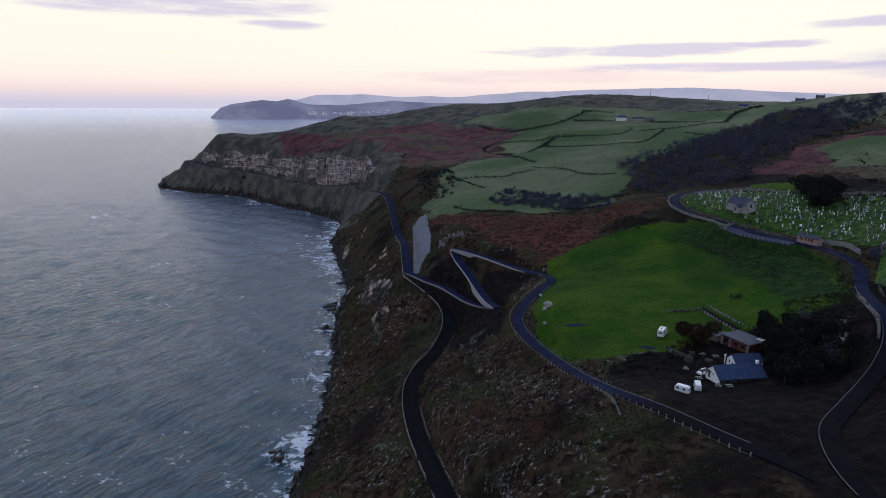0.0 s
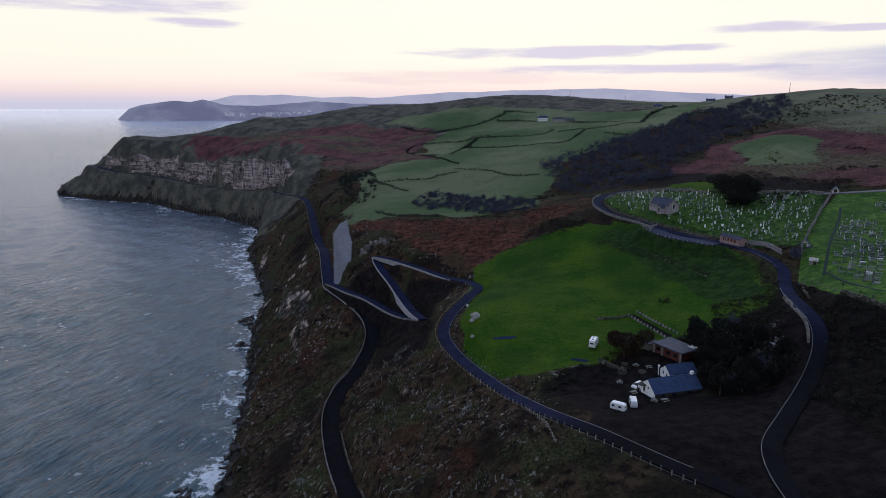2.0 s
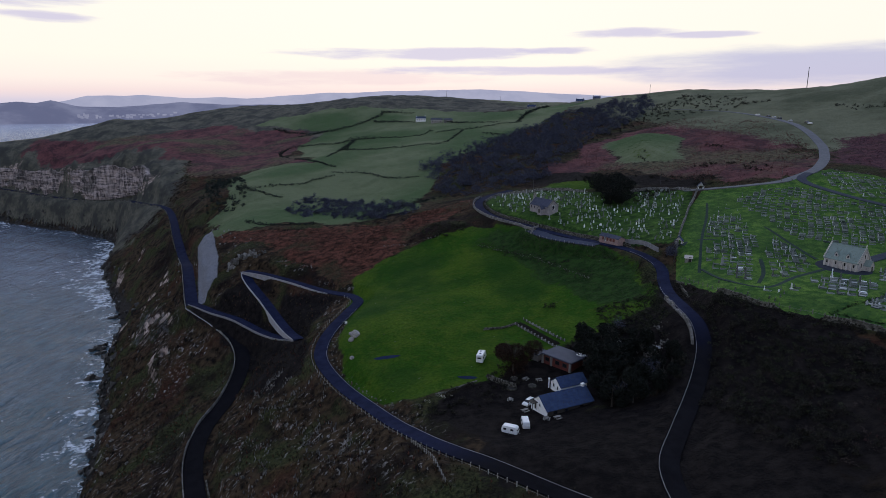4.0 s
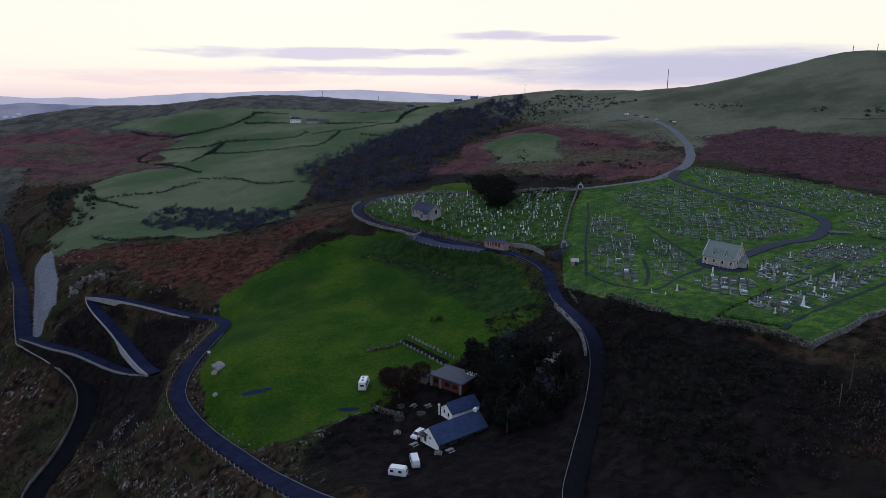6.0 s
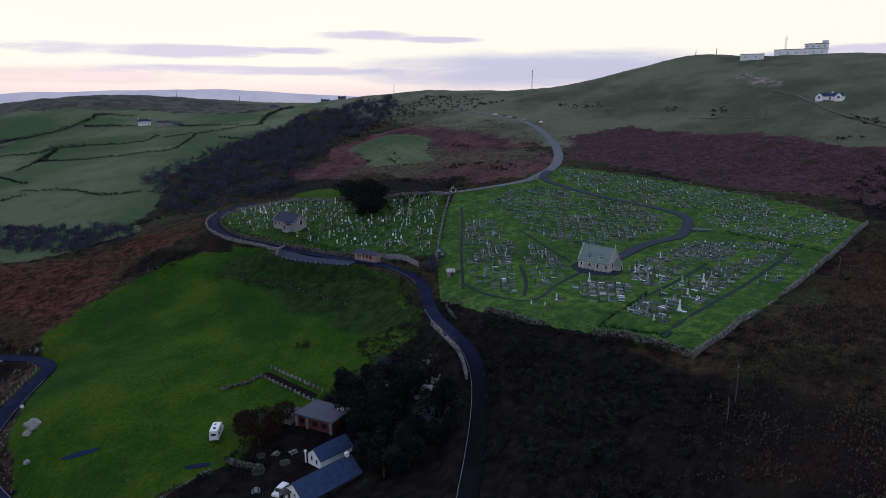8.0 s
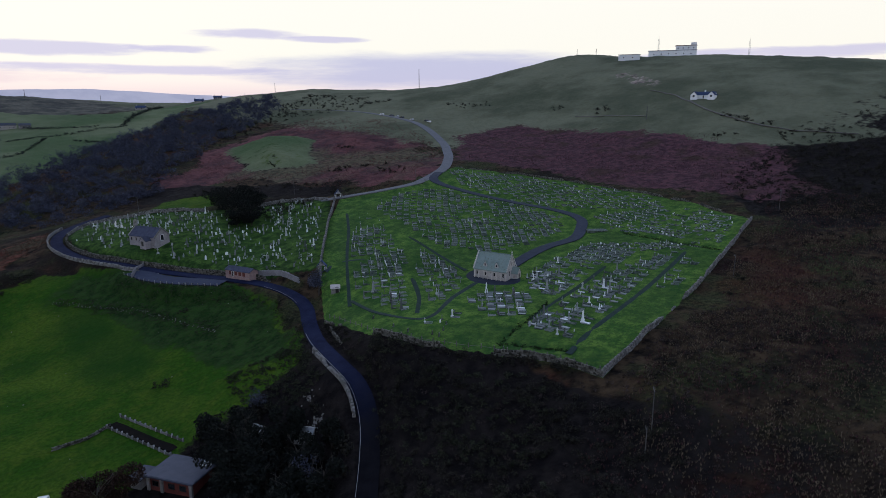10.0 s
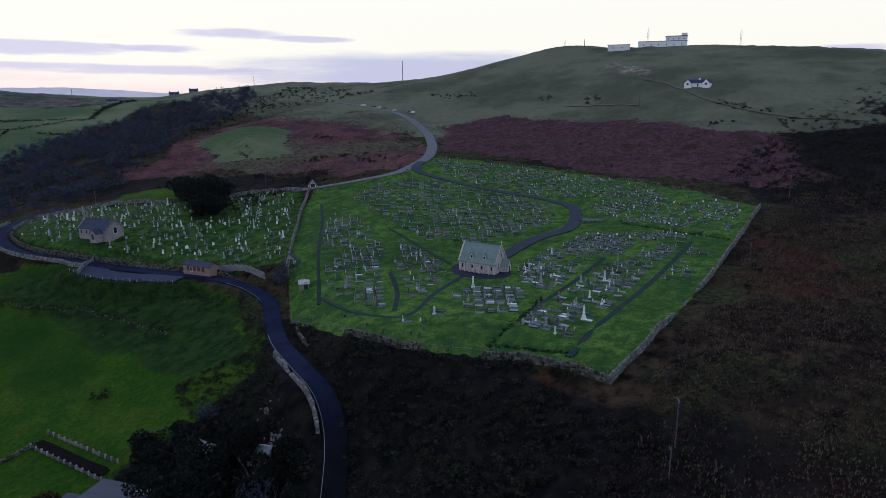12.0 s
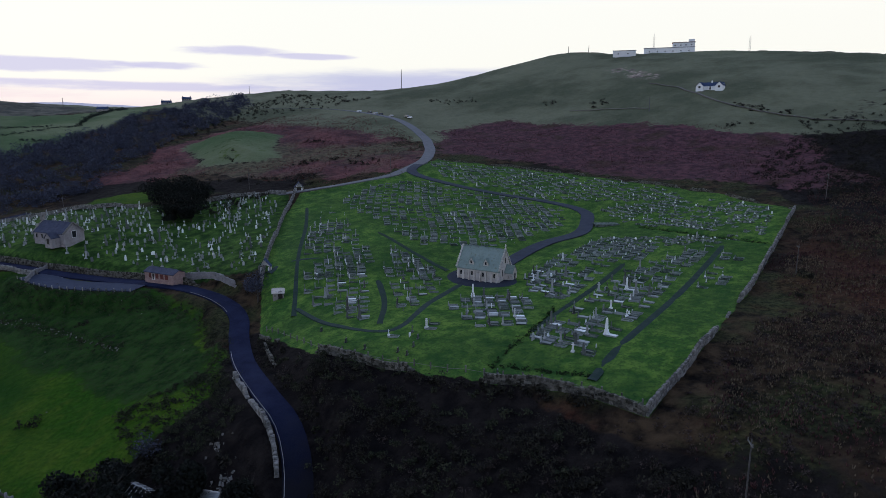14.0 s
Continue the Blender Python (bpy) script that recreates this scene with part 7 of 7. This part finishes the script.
for i, (x, y, tall) in enumerate(((91, 186, 10), (96, 189, 11.5), (97, 184, 10.5), (95, 180, 10), (94, 197, 9), (92, 174, 9), (89, 179, 9.5), (102, 174, 8.5), (95, 167, 9), (86, 170, 8), (85, 162, 7.5), (90, 160, 8), (106, 182, 8), (103, 186, 7), (99, 196, 8.5), (109, 172, 7), (100, 162, 8))):
    tree(x, y, tall, tall * 0.42, YEW, "dense dark evergreen tree behind the cafe", 100 + i, 3000, 0.36, "evergreen_tree", "evergreens behind the cafe")
tree(69.0, 195.0, 9.5, 5.2, RUSSET, "russet-leaved bushy tree beside the cafe garden", 131, 11000, 0.26, "russet_tree")
for i, (x, y, tall) in enumerate(((164, 316, 7), (169, 313, 8), (167, 322, 9), (173, 320, 9), (175, 329, 11), (170, 331, 10), (178, 338, 11), (173, 342, 10), (181, 347, 10), (176, 352, 9), (184, 338, 9), (182, 357, 9), (187, 350, 8))):
    tree(x, y, tall, tall * 0.55, YEW, "broad black-green yew in the churchyard", 140 + i, 3200, 0.34, "yew_tree", "churchyard yews")
tree(148, 233, 7.0, 3.6, WOOD_LEAF, "leafless twiggy tree beside the lane", 151, 1700, 0.22, "bare_tree")
tree(151, 238, 5.0, 2.4, WOOD_LEAF, "leafless twiggy tree beside the gateway", 152, 500, 0.22, "bare_tree")
tree(101, 168, 6.5, 3.0, WOOD_LEAF, "leafless twiggy tree below the lane", 154, 500, 0.22, "bare_tree")
tree(88, 164, 6.5, 2.8, WOOD_LEAF, "leafless twiggy tree beside the cottage", 155, 500, 0.22, "bare_tree")
tree(106, 200, 5.5, 2.6, WOOD_LEAF, "leafless twiggy tree below the lane", 153, 500, 0.22, "bare_tree")


def thicket(name, places, sizes, material, label, category, seed, per=70, leaf=0.5):
    """Many shrubs or trees as one mass: a cloud of leaf sprays round every stem."""
    rng = np.random.default_rng(seed)
    x, y = places
    z = ground(x, y)
    cloud, size = [], []
    for a, b, h, s in zip(x, y, z, sizes):
        n = int(per * rng.uniform(0.7, 1.3))
        p = lumps(rng, n, s * rng.uniform(0.8, 1.2), s * rng.uniform(0.9, 1.5))
        cloud.append(p + (a, b, h - 0.1 * s))
        size.append(rng.uniform(0.5, 1.2, n) * leaf * (0.5 + 0.25 * s))
    v, f = leaves(np.concatenate(cloud), np.concatenate(size), seed + 1)
    return stuff(name, (v, f), material, label, category)


def clear_of_roads(x, y, gap=1.5):
    keep = np.ones(len(x), bool)
    for line, width in LINES.values():
        keep &= near_line(x, y, line)[0] > width / 2 + gap
    keep &= inside(x, y, CEMETERY) < -0.8
    keep &= inside(x, y, CHURCHYARD) < -0.8
    return x[keep], y[keep]


thicket("russet_bush", (np.array([66.5, 68.5, 71.0, 70.0, 72.5, 67.5]), np.array([193.0, 196.5, 194.0, 197.5, 196.0, 191.5])), np.full(6, 2.6), RUSSET, "russet undergrowth at the foot of the bushy tree", "bush", 132, 420, 0.16)
px, py = fill(WOOD, 900, 1, -8.0)
thicket("valley_wood", (px, py), 2.0 + 4.6 * rng.random(len(px)) ** 1.6, WOOD_LEAF, "dark leafless woodland filling the valley side", "woodland", 2, 300, 0.24)
px, py = fill(THICKET, 190, 3)
thicket("field_thicket", (px, py), rng.uniform(2.0, 3.6, len(px)), WOOD_LEAF, "dark thicket between the fields", "thicket", 4, 190, 0.32)
HEDGES_NEAR = [[(-25, 549), (8, 548), (20, 556), (38, 565)], [(-40, 560), (-22, 539), (-6, 517)], [(-9, 766), (16, 682), (35, 607), (41, 597)], [(39, 666), (50, 696), (64, 726), (74, 754)],
               [(57, 706), (80, 667), (119, 651), (152, 644), (166, 663), (186, 696)], [(101, 512), (79, 536), (67, 560), (39, 575)], [(46, 408), (65, 412), (77, 420), (96, 433), (113, 424)], [(-27, 445), (-9, 424), (16, 404)]]
HEDGES_FAR = [[(15, 802), (45, 771), (61, 761), (80, 756), (113, 729), (140, 714), (159, 729)], [(13, 860), (49, 844), (86, 841), (118, 864), (129, 876), (164, 860)], [(-18, 922), (13, 874), (49, 844)], [(163, 716), (198, 704), (230, 702), (256, 701)],
              [(108, 839), (152, 799)], [(188, 769), (236, 721)], [(201, 669), (215, 637), (234, 626)], [(12, 804), (-1, 805), (-9, 770)], [(250, 700), (290, 760), (330, 800)]]
HEDGES = HEDGES_NEAR + HEDGES_FAR
hx, hy, hs = [], [], []
for line in HEDGES:
    q = curve_through(line, 1.5)
    gap = fbm(q[:, 0], q[:, 1], 18, 2, 6) > -0.40
    hx += list(q[gap, 0] + rng.normal(size=gap.sum()) * 0.7)
    hy += list(q[gap, 1] + rng.normal(size=gap.sum()) * 0.7)
    hs += list(rng.uniform(1.1, 2.1, gap.sum()) * (0.7 + 0.9 * smooth(fbm(q[gap, 0], q[gap, 1], 60, 2, 9), -0.1, 0.3)))
thicket("hedgerows", (np.array(hx), np.array(hy)), np.array(hs), HEDGE, "dark hedgerows between the green fields", "hedge", 8, 70, 0.34)
px, py = fill(WEST_SCRUB, 120, 5)
thicket("cliff_top_scrub", (px, py), rng.uniform(1.5, 3.2, len(px)), HEDGE, "dark scrub along the cliff top", "scrub", 6, 80, 0.5)
px, py = clear_of_roads(*fill(SCRUB_BANK, 330, 12), 0.8)
thicket("bank_scrub", (px, py), rng.uniform(0.8, 1.9, len(px)), GORSE, "dark gorse and bramble on the bank", "scrub", 13, 120, 0.26)
BRAMBLE = leaf_material("brown_bramble", (0.014, 0.010, 0.010), (0.064, 0.048, 0.045))
px, py = clear_of_roads(*fill([(132, 212), (132, 172), (140, 142), (148, 126), (210, 131), (205, 112), (120, 100), (104, 112), (104, 140), (122, 166)], 420, 41), 0.8)
thicket("bank_bramble", (px, py), rng.uniform(0.4, 1.2, len(px)), BRAMBLE, "brown leafless bramble on the bank below the cemetery", "bramble", 42, 60, 0.22)
px, py = clear_of_roads(*fill(CAFE_COPSE, 120, 14), 1.0)
keep = (px > 88) & (np.hypot((px - 103) , (py - 191.5) * 0.6) > 3.6) & (np.hypot(px - 107.9, py - 180.6) > 3.4)
thicket("copse_undergrowth", (px[keep], py[keep]), rng.uniform(1.0, 2.2, keep.sum()), GORSE, "dark undergrowth beneath the evergreens", "scrub", 15, 70, 0.4)
MOOR_NEAR = [(112, 112), (148, 127), (210, 133), (282, 145), (320, 150), (340, 110), (300, 60), (210, 40), (140, 60)]
MOOR = [(100, 108), (148, 126), (210, 132), (282, 144), (330, 150), (420, 190), (520, 120), (420, 20), (240, 10), (110, 40)]
px, py = clear_of_roads(*fill(MOOR, 420, 16), 1.0)
thicket("moor_gorse", (px, py), rng.uniform(0.6, 1.9, len(px)), GORSE, "gorse clumps on the dark moor", "gorse", 17, 110, 0.25)
px, py = clear_of_roads(*fill([(290, 146), (310, 160), (325, 182), (390, 184), (430, 152), (430, 100), (330, 100), (296, 120)], 520, 18), 1.0)
thicket("hillside_scrub", (px, py), rng.uniform(1.0, 2.4, len(px)), GORSE, "dense dark scrub beyond the cemetery", "scrub", 19, 90, 0.28)
px, py = clear_of_roads(*fill([(170, 440), (230, 500), (290, 560), (360, 610), (420, 640), (440, 560), (400, 520), (345, 548), (280, 522), (225, 500)], 260, 20), 1.0)
thicket("ridge_gorse", (px, py), rng.uniform(0.9, 2.0, len(px)), GORSE, "gorse scattered along the ridge", "gorse", 21, 110, 0.28)
spots = [(441, 225), (438, 215), (436, 207), (432, 196), (428, 168), (412, 532), (418, 528), (424, 524), (426, 443), (430, 436), (432, 424), (436, 416), (446, 311), (446, 318), (447, 349), (407, 210), (421, 183), (424, 176), (254, 328), (258, 332), (249, 357), (286, 401), (212, 298), (214, 290), (208, 302),
         (214, 273), (213, 280), (205, 288), (236, 408), (250, 360), (262, 348), (228, 330), (222, 322), (200, 380), (208, 372), (214, 360), (190, 392), (218, 345)]
sx, sy = np.repeat([p[0] for p in spots], 5).astype(float), np.repeat([p[1] for p in spots], 5).astype(float)
sx, sy = clear_of_roads(sx + rng.normal(size=len(sx)) * 3.5, sy + rng.normal(size=len(sx)) * 3.5, 0.5)
thicket("scattered_bushes", (sx, sy), rng.uniform(0.8, 1.8, len(sx)), GORSE, "scattered dark bushes on the hillside", "bush", 23, 110, 0.28)
px, py = clear_of_roads(*fill([(30, 176), (38, 190), (60, 193), (66, 198), (76, 190), (60, 180), (44, 176)], 70, 24), 0.5)
thicket("garden_shrubs", (px, py), rng.uniform(0.5, 1.3, len(px)), GORSE, "dark garden shrubs along the field edge", "shrub", 25, 80, 0.28)
px, py = np.array([45.0, 44.2, 43.4, 45.8, 39.5, 40.3, 47.0, 44.9]), np.array([187.2, 186.4, 187.9, 188.0, 186.8, 186.0, 186.8, 185.6])
thicket("pampas_clump", (px, py), np.full(8, 0.7), PAMPAS, "pale pampas grass plumes by the field edge", "pampas grass", 27, 30, 0.22)


px, py = fill([(176, 314), (182, 326), (192, 336), (203, 330), (204, 318), (192, 312)], 46, 35)
thicket("churchyard_scrub", (px, py), rng.uniform(0.6, 1.6, len(px)), GORSE, "dark scrub beside the churchyard yews", "scrub", 36, 80, 0.3)
px, py = clear_of_roads(*fill(LANE_BANK, 240, 33), 0.6)
thicket("lane_bank_bushes", (px, py), rng.uniform(0.5, 1.4, len(px)), ROUGH, "rough green bushes on the bank beside the lane", "bush", 34, 70, 0.3)
wl = offset_line(plain_line(CEMETERY[:7], 1.2), -2.0)
keep = fbm(wl[:, 0], wl[:, 1], 12, 2, 71) > -0.12
qx, qy = clear_of_roads(wl[keep, 0] + rng.normal(size=keep.sum()) * 0.7, wl[keep, 1] + rng.normal(size=keep.sum()) * 0.7, 0.8)
thicket("wall_brambles", (qx, qy), rng.uniform(0.6, 1.5, len(qx)), GORSE, "brambles growing over the foot of the wall", "bramble", 29, 70, 0.32)
px, py = fill([(76, 352), (92, 345), (92, 334), (80, 332), (70, 342)], 40, 73)
thicket("hummock_scrub", (px, py), rng.uniform(0.5, 1.5, len(px)), ROUGH, "brown scrub on the hummock above the field", "scrub", 75, 90, 0.28)
px, py = clear_of_roads(*fill([(108, 222), (126, 216), (124, 200), (120, 184), (112, 188), (106, 204)], 300, 77), 0.8)
thicket("field_corner_scrub", (px, py), rng.uniform(0.4, 1.1, len(px)), ROUGH, "rough scrub in the corner of the field", "scrub", 79, 60, 0.24)
px, py = np.array([97.0, 98.2, 96, 99, 117, 118.5]), np.array([234.0, 233, 235.2, 235, 267, 265.5])
thicket("field_bushes", (px, py), np.full(6, 1.0), GORSE, "small dark bushes in the pasture", "bush", 81, 70, 0.3)


def tufts(name, ring, count, material, label, seed, tall, least=0.25, power=1.0):
    """Blades of coarse growth: a fan of narrow upright leaves at each place."""
    rng = np.random.default_rng(seed)
    x, y = clear_of_roads(*fill(ring, count, seed), 0.6)
    keep = (inside(x, y, HOME_FIELD) < -1.0) & (inside(x, y, HILLOCK) < -6.0) & (inside(x, y, SCREE) < 0.0)
    x, y = x[keep], y[keep]
    patch = smooth(fbm(x, y, 12, 3, seed + 4), -0.25, 0.25)
    keep = rng.random(len(x)) < least + (1 - least) * patch**power
    x, y = x[keep], y[keep]
    n = len(x)
    blades = []
    for k in range(5):
        a, h = 2 * math.pi * k / 5 + 0.4 * k, 1.0 - 0.12 * (k % 3)
        c, s = math.cos(a), math.sin(a)
        blades.append((np.array([(-0.16 * s, 0.16 * c, -0.1), (0.16 * s, -0.16 * c, -0.1), (0.45 * c + 0.06 * s, 0.45 * s - 0.06 * c, h), (0.45 * c - 0.06 * s, 0.45 * s + 0.06 * c, h)]), np.array([(0, 1, 2, 3)])))
    return stuff(name, scatter(join(*blades), x, y, ground(x, y), rng.uniform(0, 6.3, n), rng.uniform(0.5, 1.2, n) * tall), material, label, "grass")


SEA_SLOPE = [(-80, 200), (-85, 280), (-100, 360), (-110, 470), (-70, 480), (-35, 400), (-10, 350), (20, 310), (12, 240), (30, 178), (60, 112), (60, 60), (-50, 60), (-70, 130)]
tufts("slope_grass", SEA_SLOPE, 11000, STRAW, "coarse straw-coloured grass on the sea slope", 31, 0.75)
tufts("slope_bracken", SEA_SLOPE, 5000, RUST_FERN, "dead red-brown bracken on the sea slope", 35, 0.8)
tufts("moor_grass", MOOR_NEAR, 52000, MOOR_STRAW, "coarse straw-coloured grass on the moor", 39, 0.42, 0.12, 1.5)
tufts("moor_bracken", MOOR_NEAR, 26000, FERN, "dead red-brown bracken on the moor", 43, 0.45)
tufts("hill_bracken", BRACKEN_HILL, 11000, FERN, "dead red-brown bracken below the hill", 47, 0.45)
tufts("knoll_bracken", BRACKEN_WEST, 14000, PALE_FERN, "dead red-brown bracken round the knoll", 51, 0.55)
tufts("rim_bracken", BRACKEN_RIM, 5000, RUST_FERN, "dead red-brown bracken along the field's rim", 55, 0.55)


def bank_grass(name, line, wide, count, material, label, seed, tall):
    """Rank growth along a bank."""
    r = np.random.default_rng(seed)
    q = np.array(densify(line, 0.4), float)
    q = q[r.integers(0, len(q), count)] + r.normal(size=(count, 2)) * wide
    thicket(name, (q[:, 0], q[:, 1]), r.uniform(0.5, 1.0, count) * tall, material, label, "grass", seed + 1, 26, 0.22)


# rank grass whose dark colour includes the shadow of the bank
RANK = leaf_material("rank_grass", (0.006, 0.016, 0.006), (0.030, 0.052, 0.016))
for line, low in TERRACES:
    bank_grass("terrace_grass", line, 0.12 + 0.4 * low, int(20 + 150 * low), RANK, "rank grass coloured dark for the shadowed bank in the cemetery", 201, 0.28 + 0.4 * low)
bank_grass("field_bank_grass", [(92, 312), (96, 305), (110, 280), (119, 246)], 1.6, 330, ROUGH, "rough tussocks along the old field bank", 205, 0.7)
bank_grass("lay_by_bank_grass", [(110, 300), (115, 286), (123, 272), (132, 258)], 1.8, 260, ROUGH, "rough grass on the bank below the lay-by", 207, 0.7)
bank_grass("lane_verge_grass", [(132, 258), (137, 240), (131, 222), (124, 208), (120, 196)], 1.4, 300, ROUGH, "rough grass along the field side of the lane", 209, 0.9)


def crag(rng):
    v, f = box(1, 1, 1, taper=0.6)
    return v + rng.normal(size=v.shape) * 0.2, f


def stones(name, places, sizes, material, label, seed, sink=0.35, category="rocks"):
    rng = np.random.default_rng(seed)
    x, y = places
    z = ground(x, y)
    groups = np.array_split(rng.permutation(len(x)), 9)
    tall = sizes if sizes.ndim == 1 else sizes[:, 2]
    pieces = [scatter(crag(rng), x[g], y[g], z[g] - sink * tall[g], rng.uniform(0, 6.3, len(g)), sizes[g]) for g in groups if len(g)]
    return stuff(name, join(*pieces), material, label, category)


# limestone breaking through the slope in near-vertical ribs
ox, oy = clear_of_roads(*fill([(-8, 135), (-14, 175), (-22, 215), (-16, 250), (4, 262), (10, 230), (22, 190), (30, 160), (28, 120), (10, 110)], 7000, 61), 0.8)
rib = smooth(1 - np.abs(2 * fbm(ox * 1.3 + 3, oy * 0.6, 13, 4, 63)), 0.80, 0.98)
keep = np.random.default_rng(64).random(len(ox)) < rib * 0.9
stones("limestone_ribs", (ox[keep], oy[keep]), np.random.default_rng(65).uniform(0.15, 0.62, keep.sum())[:, None] * np.array([0.7, 0.7, 1.7]), RIB_STONE, "pale limestone ribs in the grass slope", 66)
q = np.array([(-30, 378), (-27, 380), (-24, 379), (-20, 377), (-16, 374), (-31, 373)], float)
q = np.repeat(q, 9, 0) + np.random.default_rng(75).normal(size=(54, 2)) * 1.6
stones("hairpin_rocks", (q[:, 0], q[:, 1]), np.random.default_rng(76).uniform(0.6, 2.2, len(q)), RIB_STONE, "grey limestone outcrop above the hairpin bend", 78)
ox, oy = clear_of_roads(*fill([(-75, 480), (-35, 440), (-20, 395), (-40, 380), (-60, 400), (-78, 300), (-60, 250), (-74, 240), (-100, 370)], 150, 68), 1.0)
keep = inside(ox, oy, SCREE) < 0.0
ox, oy = ox[keep], oy[keep]
stones("cliff_blocks", (ox, oy), np.random.default_rng(69).uniform(0.3, 1.3, len(ox)), RIB_STONE, "grey limestone blocks on the sea slope", 70)
q = np.array(densify(SHORE[8:23], 2.2), float)
jr = np.random.default_rng(71)
q = q[jr.random(len(q)) < 0.9]
q = np.concatenate([q + jr.normal(size=q.shape) * 2.6, q + jr.normal(size=q.shape) * 4.5])
stones("shore_rocks", (q[:, 0], q[:, 1]), jr.uniform(0.6, 3.0, len(q)), WET_ROCK, "black wet rocks along the waterline", 72, 0.3)
q = np.array(densify(SHORE[4:9], 5.0), float)
q = q + jr.normal(size=q.shape) * 4.0
stones("headland_rocks", (q[:, 0], q[:, 1]), jr.uniform(2.0, 6.0, len(q)), WET_ROCK, "black wet rocks at the foot of the headland", 74, 0.3)
skerries = [(-122, 437), (-118, 430), (-119, 442), (-113, 425), (-90, 228), (-93, 231), (-112, 392), (-128, 500)]
for i, (x, y) in enumerate(skerries):
    ob = new("sea_rock", mesh_of("sea_rock", *join(*[((lambda g: (g[0] * (jr.uniform(2, 4), jr.uniform(2, 4), jr.uniform(1.2, 2.4)) + (jr.normal() * 1.4, jr.normal() * 1.4, -0.6), g[1]))(crag(jr))) for _ in range(4)]), WET_ROCK, True))
    ob.matrix_world = pose(x, y, 0, 0, 0, 40 * i)
    tagged(ob, "black sea rock washed by surf", "rock", "rocks in the surf")


def boulder(x, y, size, label, seed):
    r = np.random.default_rng(seed)
    bm = bmesh.new()
    bmesh.ops.create_icosphere(bm, subdivisions=3, radius=size)
    for v in bm.verts:
        p = v.co / size
        v.co = v.co * (1 + 0.35 * noise.noise(p * 1.3 + Vector((seed, 0, 0))) + 0.14 * noise.noise(p * 4))
        v.co.z *= 0.75
    me = bpy.data.meshes.new("boulder")
    bm.to_mesh(me)
    bm.free()
    me.materials.append(LIMESTONE)
    ob = new("boulder", me)
    ob.matrix_world = pose(x, y, zed(x, y) + size * 0.3, 0, 0, r.uniform(0, 360))
    tagged(ob, label, "boulder")


boulder(24.4, 241.8, 1.9, "large pale limestone boulder in the field corner", 3)
boulder(22.9, 239.6, 1.1, "pale limestone boulder in the field corner", 9)
boulder(22.0, 228.0, 0.8, "small pale boulder by the road", 12)
SCATTER_STONES = fill(HOME_FIELD, 60, 81)
stones("field_stones", SCATTER_STONES, np.random.default_rng(82).uniform(0.12, 0.32, len(SCATTER_STONES[0])), RIB_STONE, "small pale stones in the pasture", 83)
q = offset_line(between(upper_line, (34, 168), (20, 268)), -4.0)
q = np.repeat(q[:, :2], 5, 0) + np.random.default_rng(84).normal(size=(len(q) * 5, 2)) * 0.7
stones("verge_stones", (q[:, 0], q[:, 1]), np.random.default_rng(85).uniform(0.15, 0.5, len(q)), RIB_STONE, "pale stones along the road verge", 86)
q = np.array([(109, 180), (111, 179.5), (107, 181), (104, 184), (113, 186), (100, 187)], float)
q = np.repeat(q, 14, 0) + np.random.default_rng(87).normal(size=(84, 2)) * 1.1
stones("ruin_rubble", (q[:, 0], q[:, 1]), np.random.default_rng(88).uniform(0.2, 0.6, len(q)), RIB_STONE, "heap of pale rubble below the lane", 89)



bank = np.array(densify([(92, 312), (96, 305), (110, 280), (119, 246)], 0.5) + densify([(50, 346), (63, 341), (78, 335)], 0.5), float)
bank = bank + np.random.default_rng(91).normal(size=bank.shape) * 0.5
stones("old_field_bank", (bank[:, 0], bank[:, 1]), np.random.default_rng(92).uniform(0.12, 0.42, len(bank)), RIB_STONE, "grassed-over line of stones across the pasture", 93)


# flat blue patches laid on the pasture
PATCH_BLUE = surface("patch_blue", (0.010, 0.018, 0.045), (0.018, 0.030, 0.070), 0.6, 0.9, 0.0, 0.02, 0.05)


def blue_patch(x, y, l, w, turn):
    v, f = [], []
    n = 24
    rim = [(l / 2 * math.cos(a) * (1 + 0.12 * math.sin(3 * a)), w / 2 * math.sin(a) * (1 + 0.1 * math.cos(2 * a))) for a in np.linspace(0, 2 * math.pi, n, endpoint=False)]
    c, s = math.cos(radians(turn)), math.sin(radians(turn))
    pts = [(x + a * c - b * s, y + a * s + b * c) for a, b in rim]
    for k in (1.0, 0.6, 0.0):
        for a, b in pts:
            u, t = x + (a - x) * k, y + (b - y) * k
            v.append((u, t, zed(u, t) + 0.10))
    for r in range(2):
        for k in range(n):
            a, b = r * n + k, r * n + (k + 1) % n
            f.append((a, b, b + n, a + n))
    ob = new("wet_hollow", mesh_of("wet_hollow", v, f, PATCH_BLUE))
    tagged(ob, "flat blue patch lying on the pasture", "ground patch", kind="structure")


blue_patch(33, 220, 9, 2.0, -22)
blue_patch(54.5, 195.8, 6, 1.9, -25)
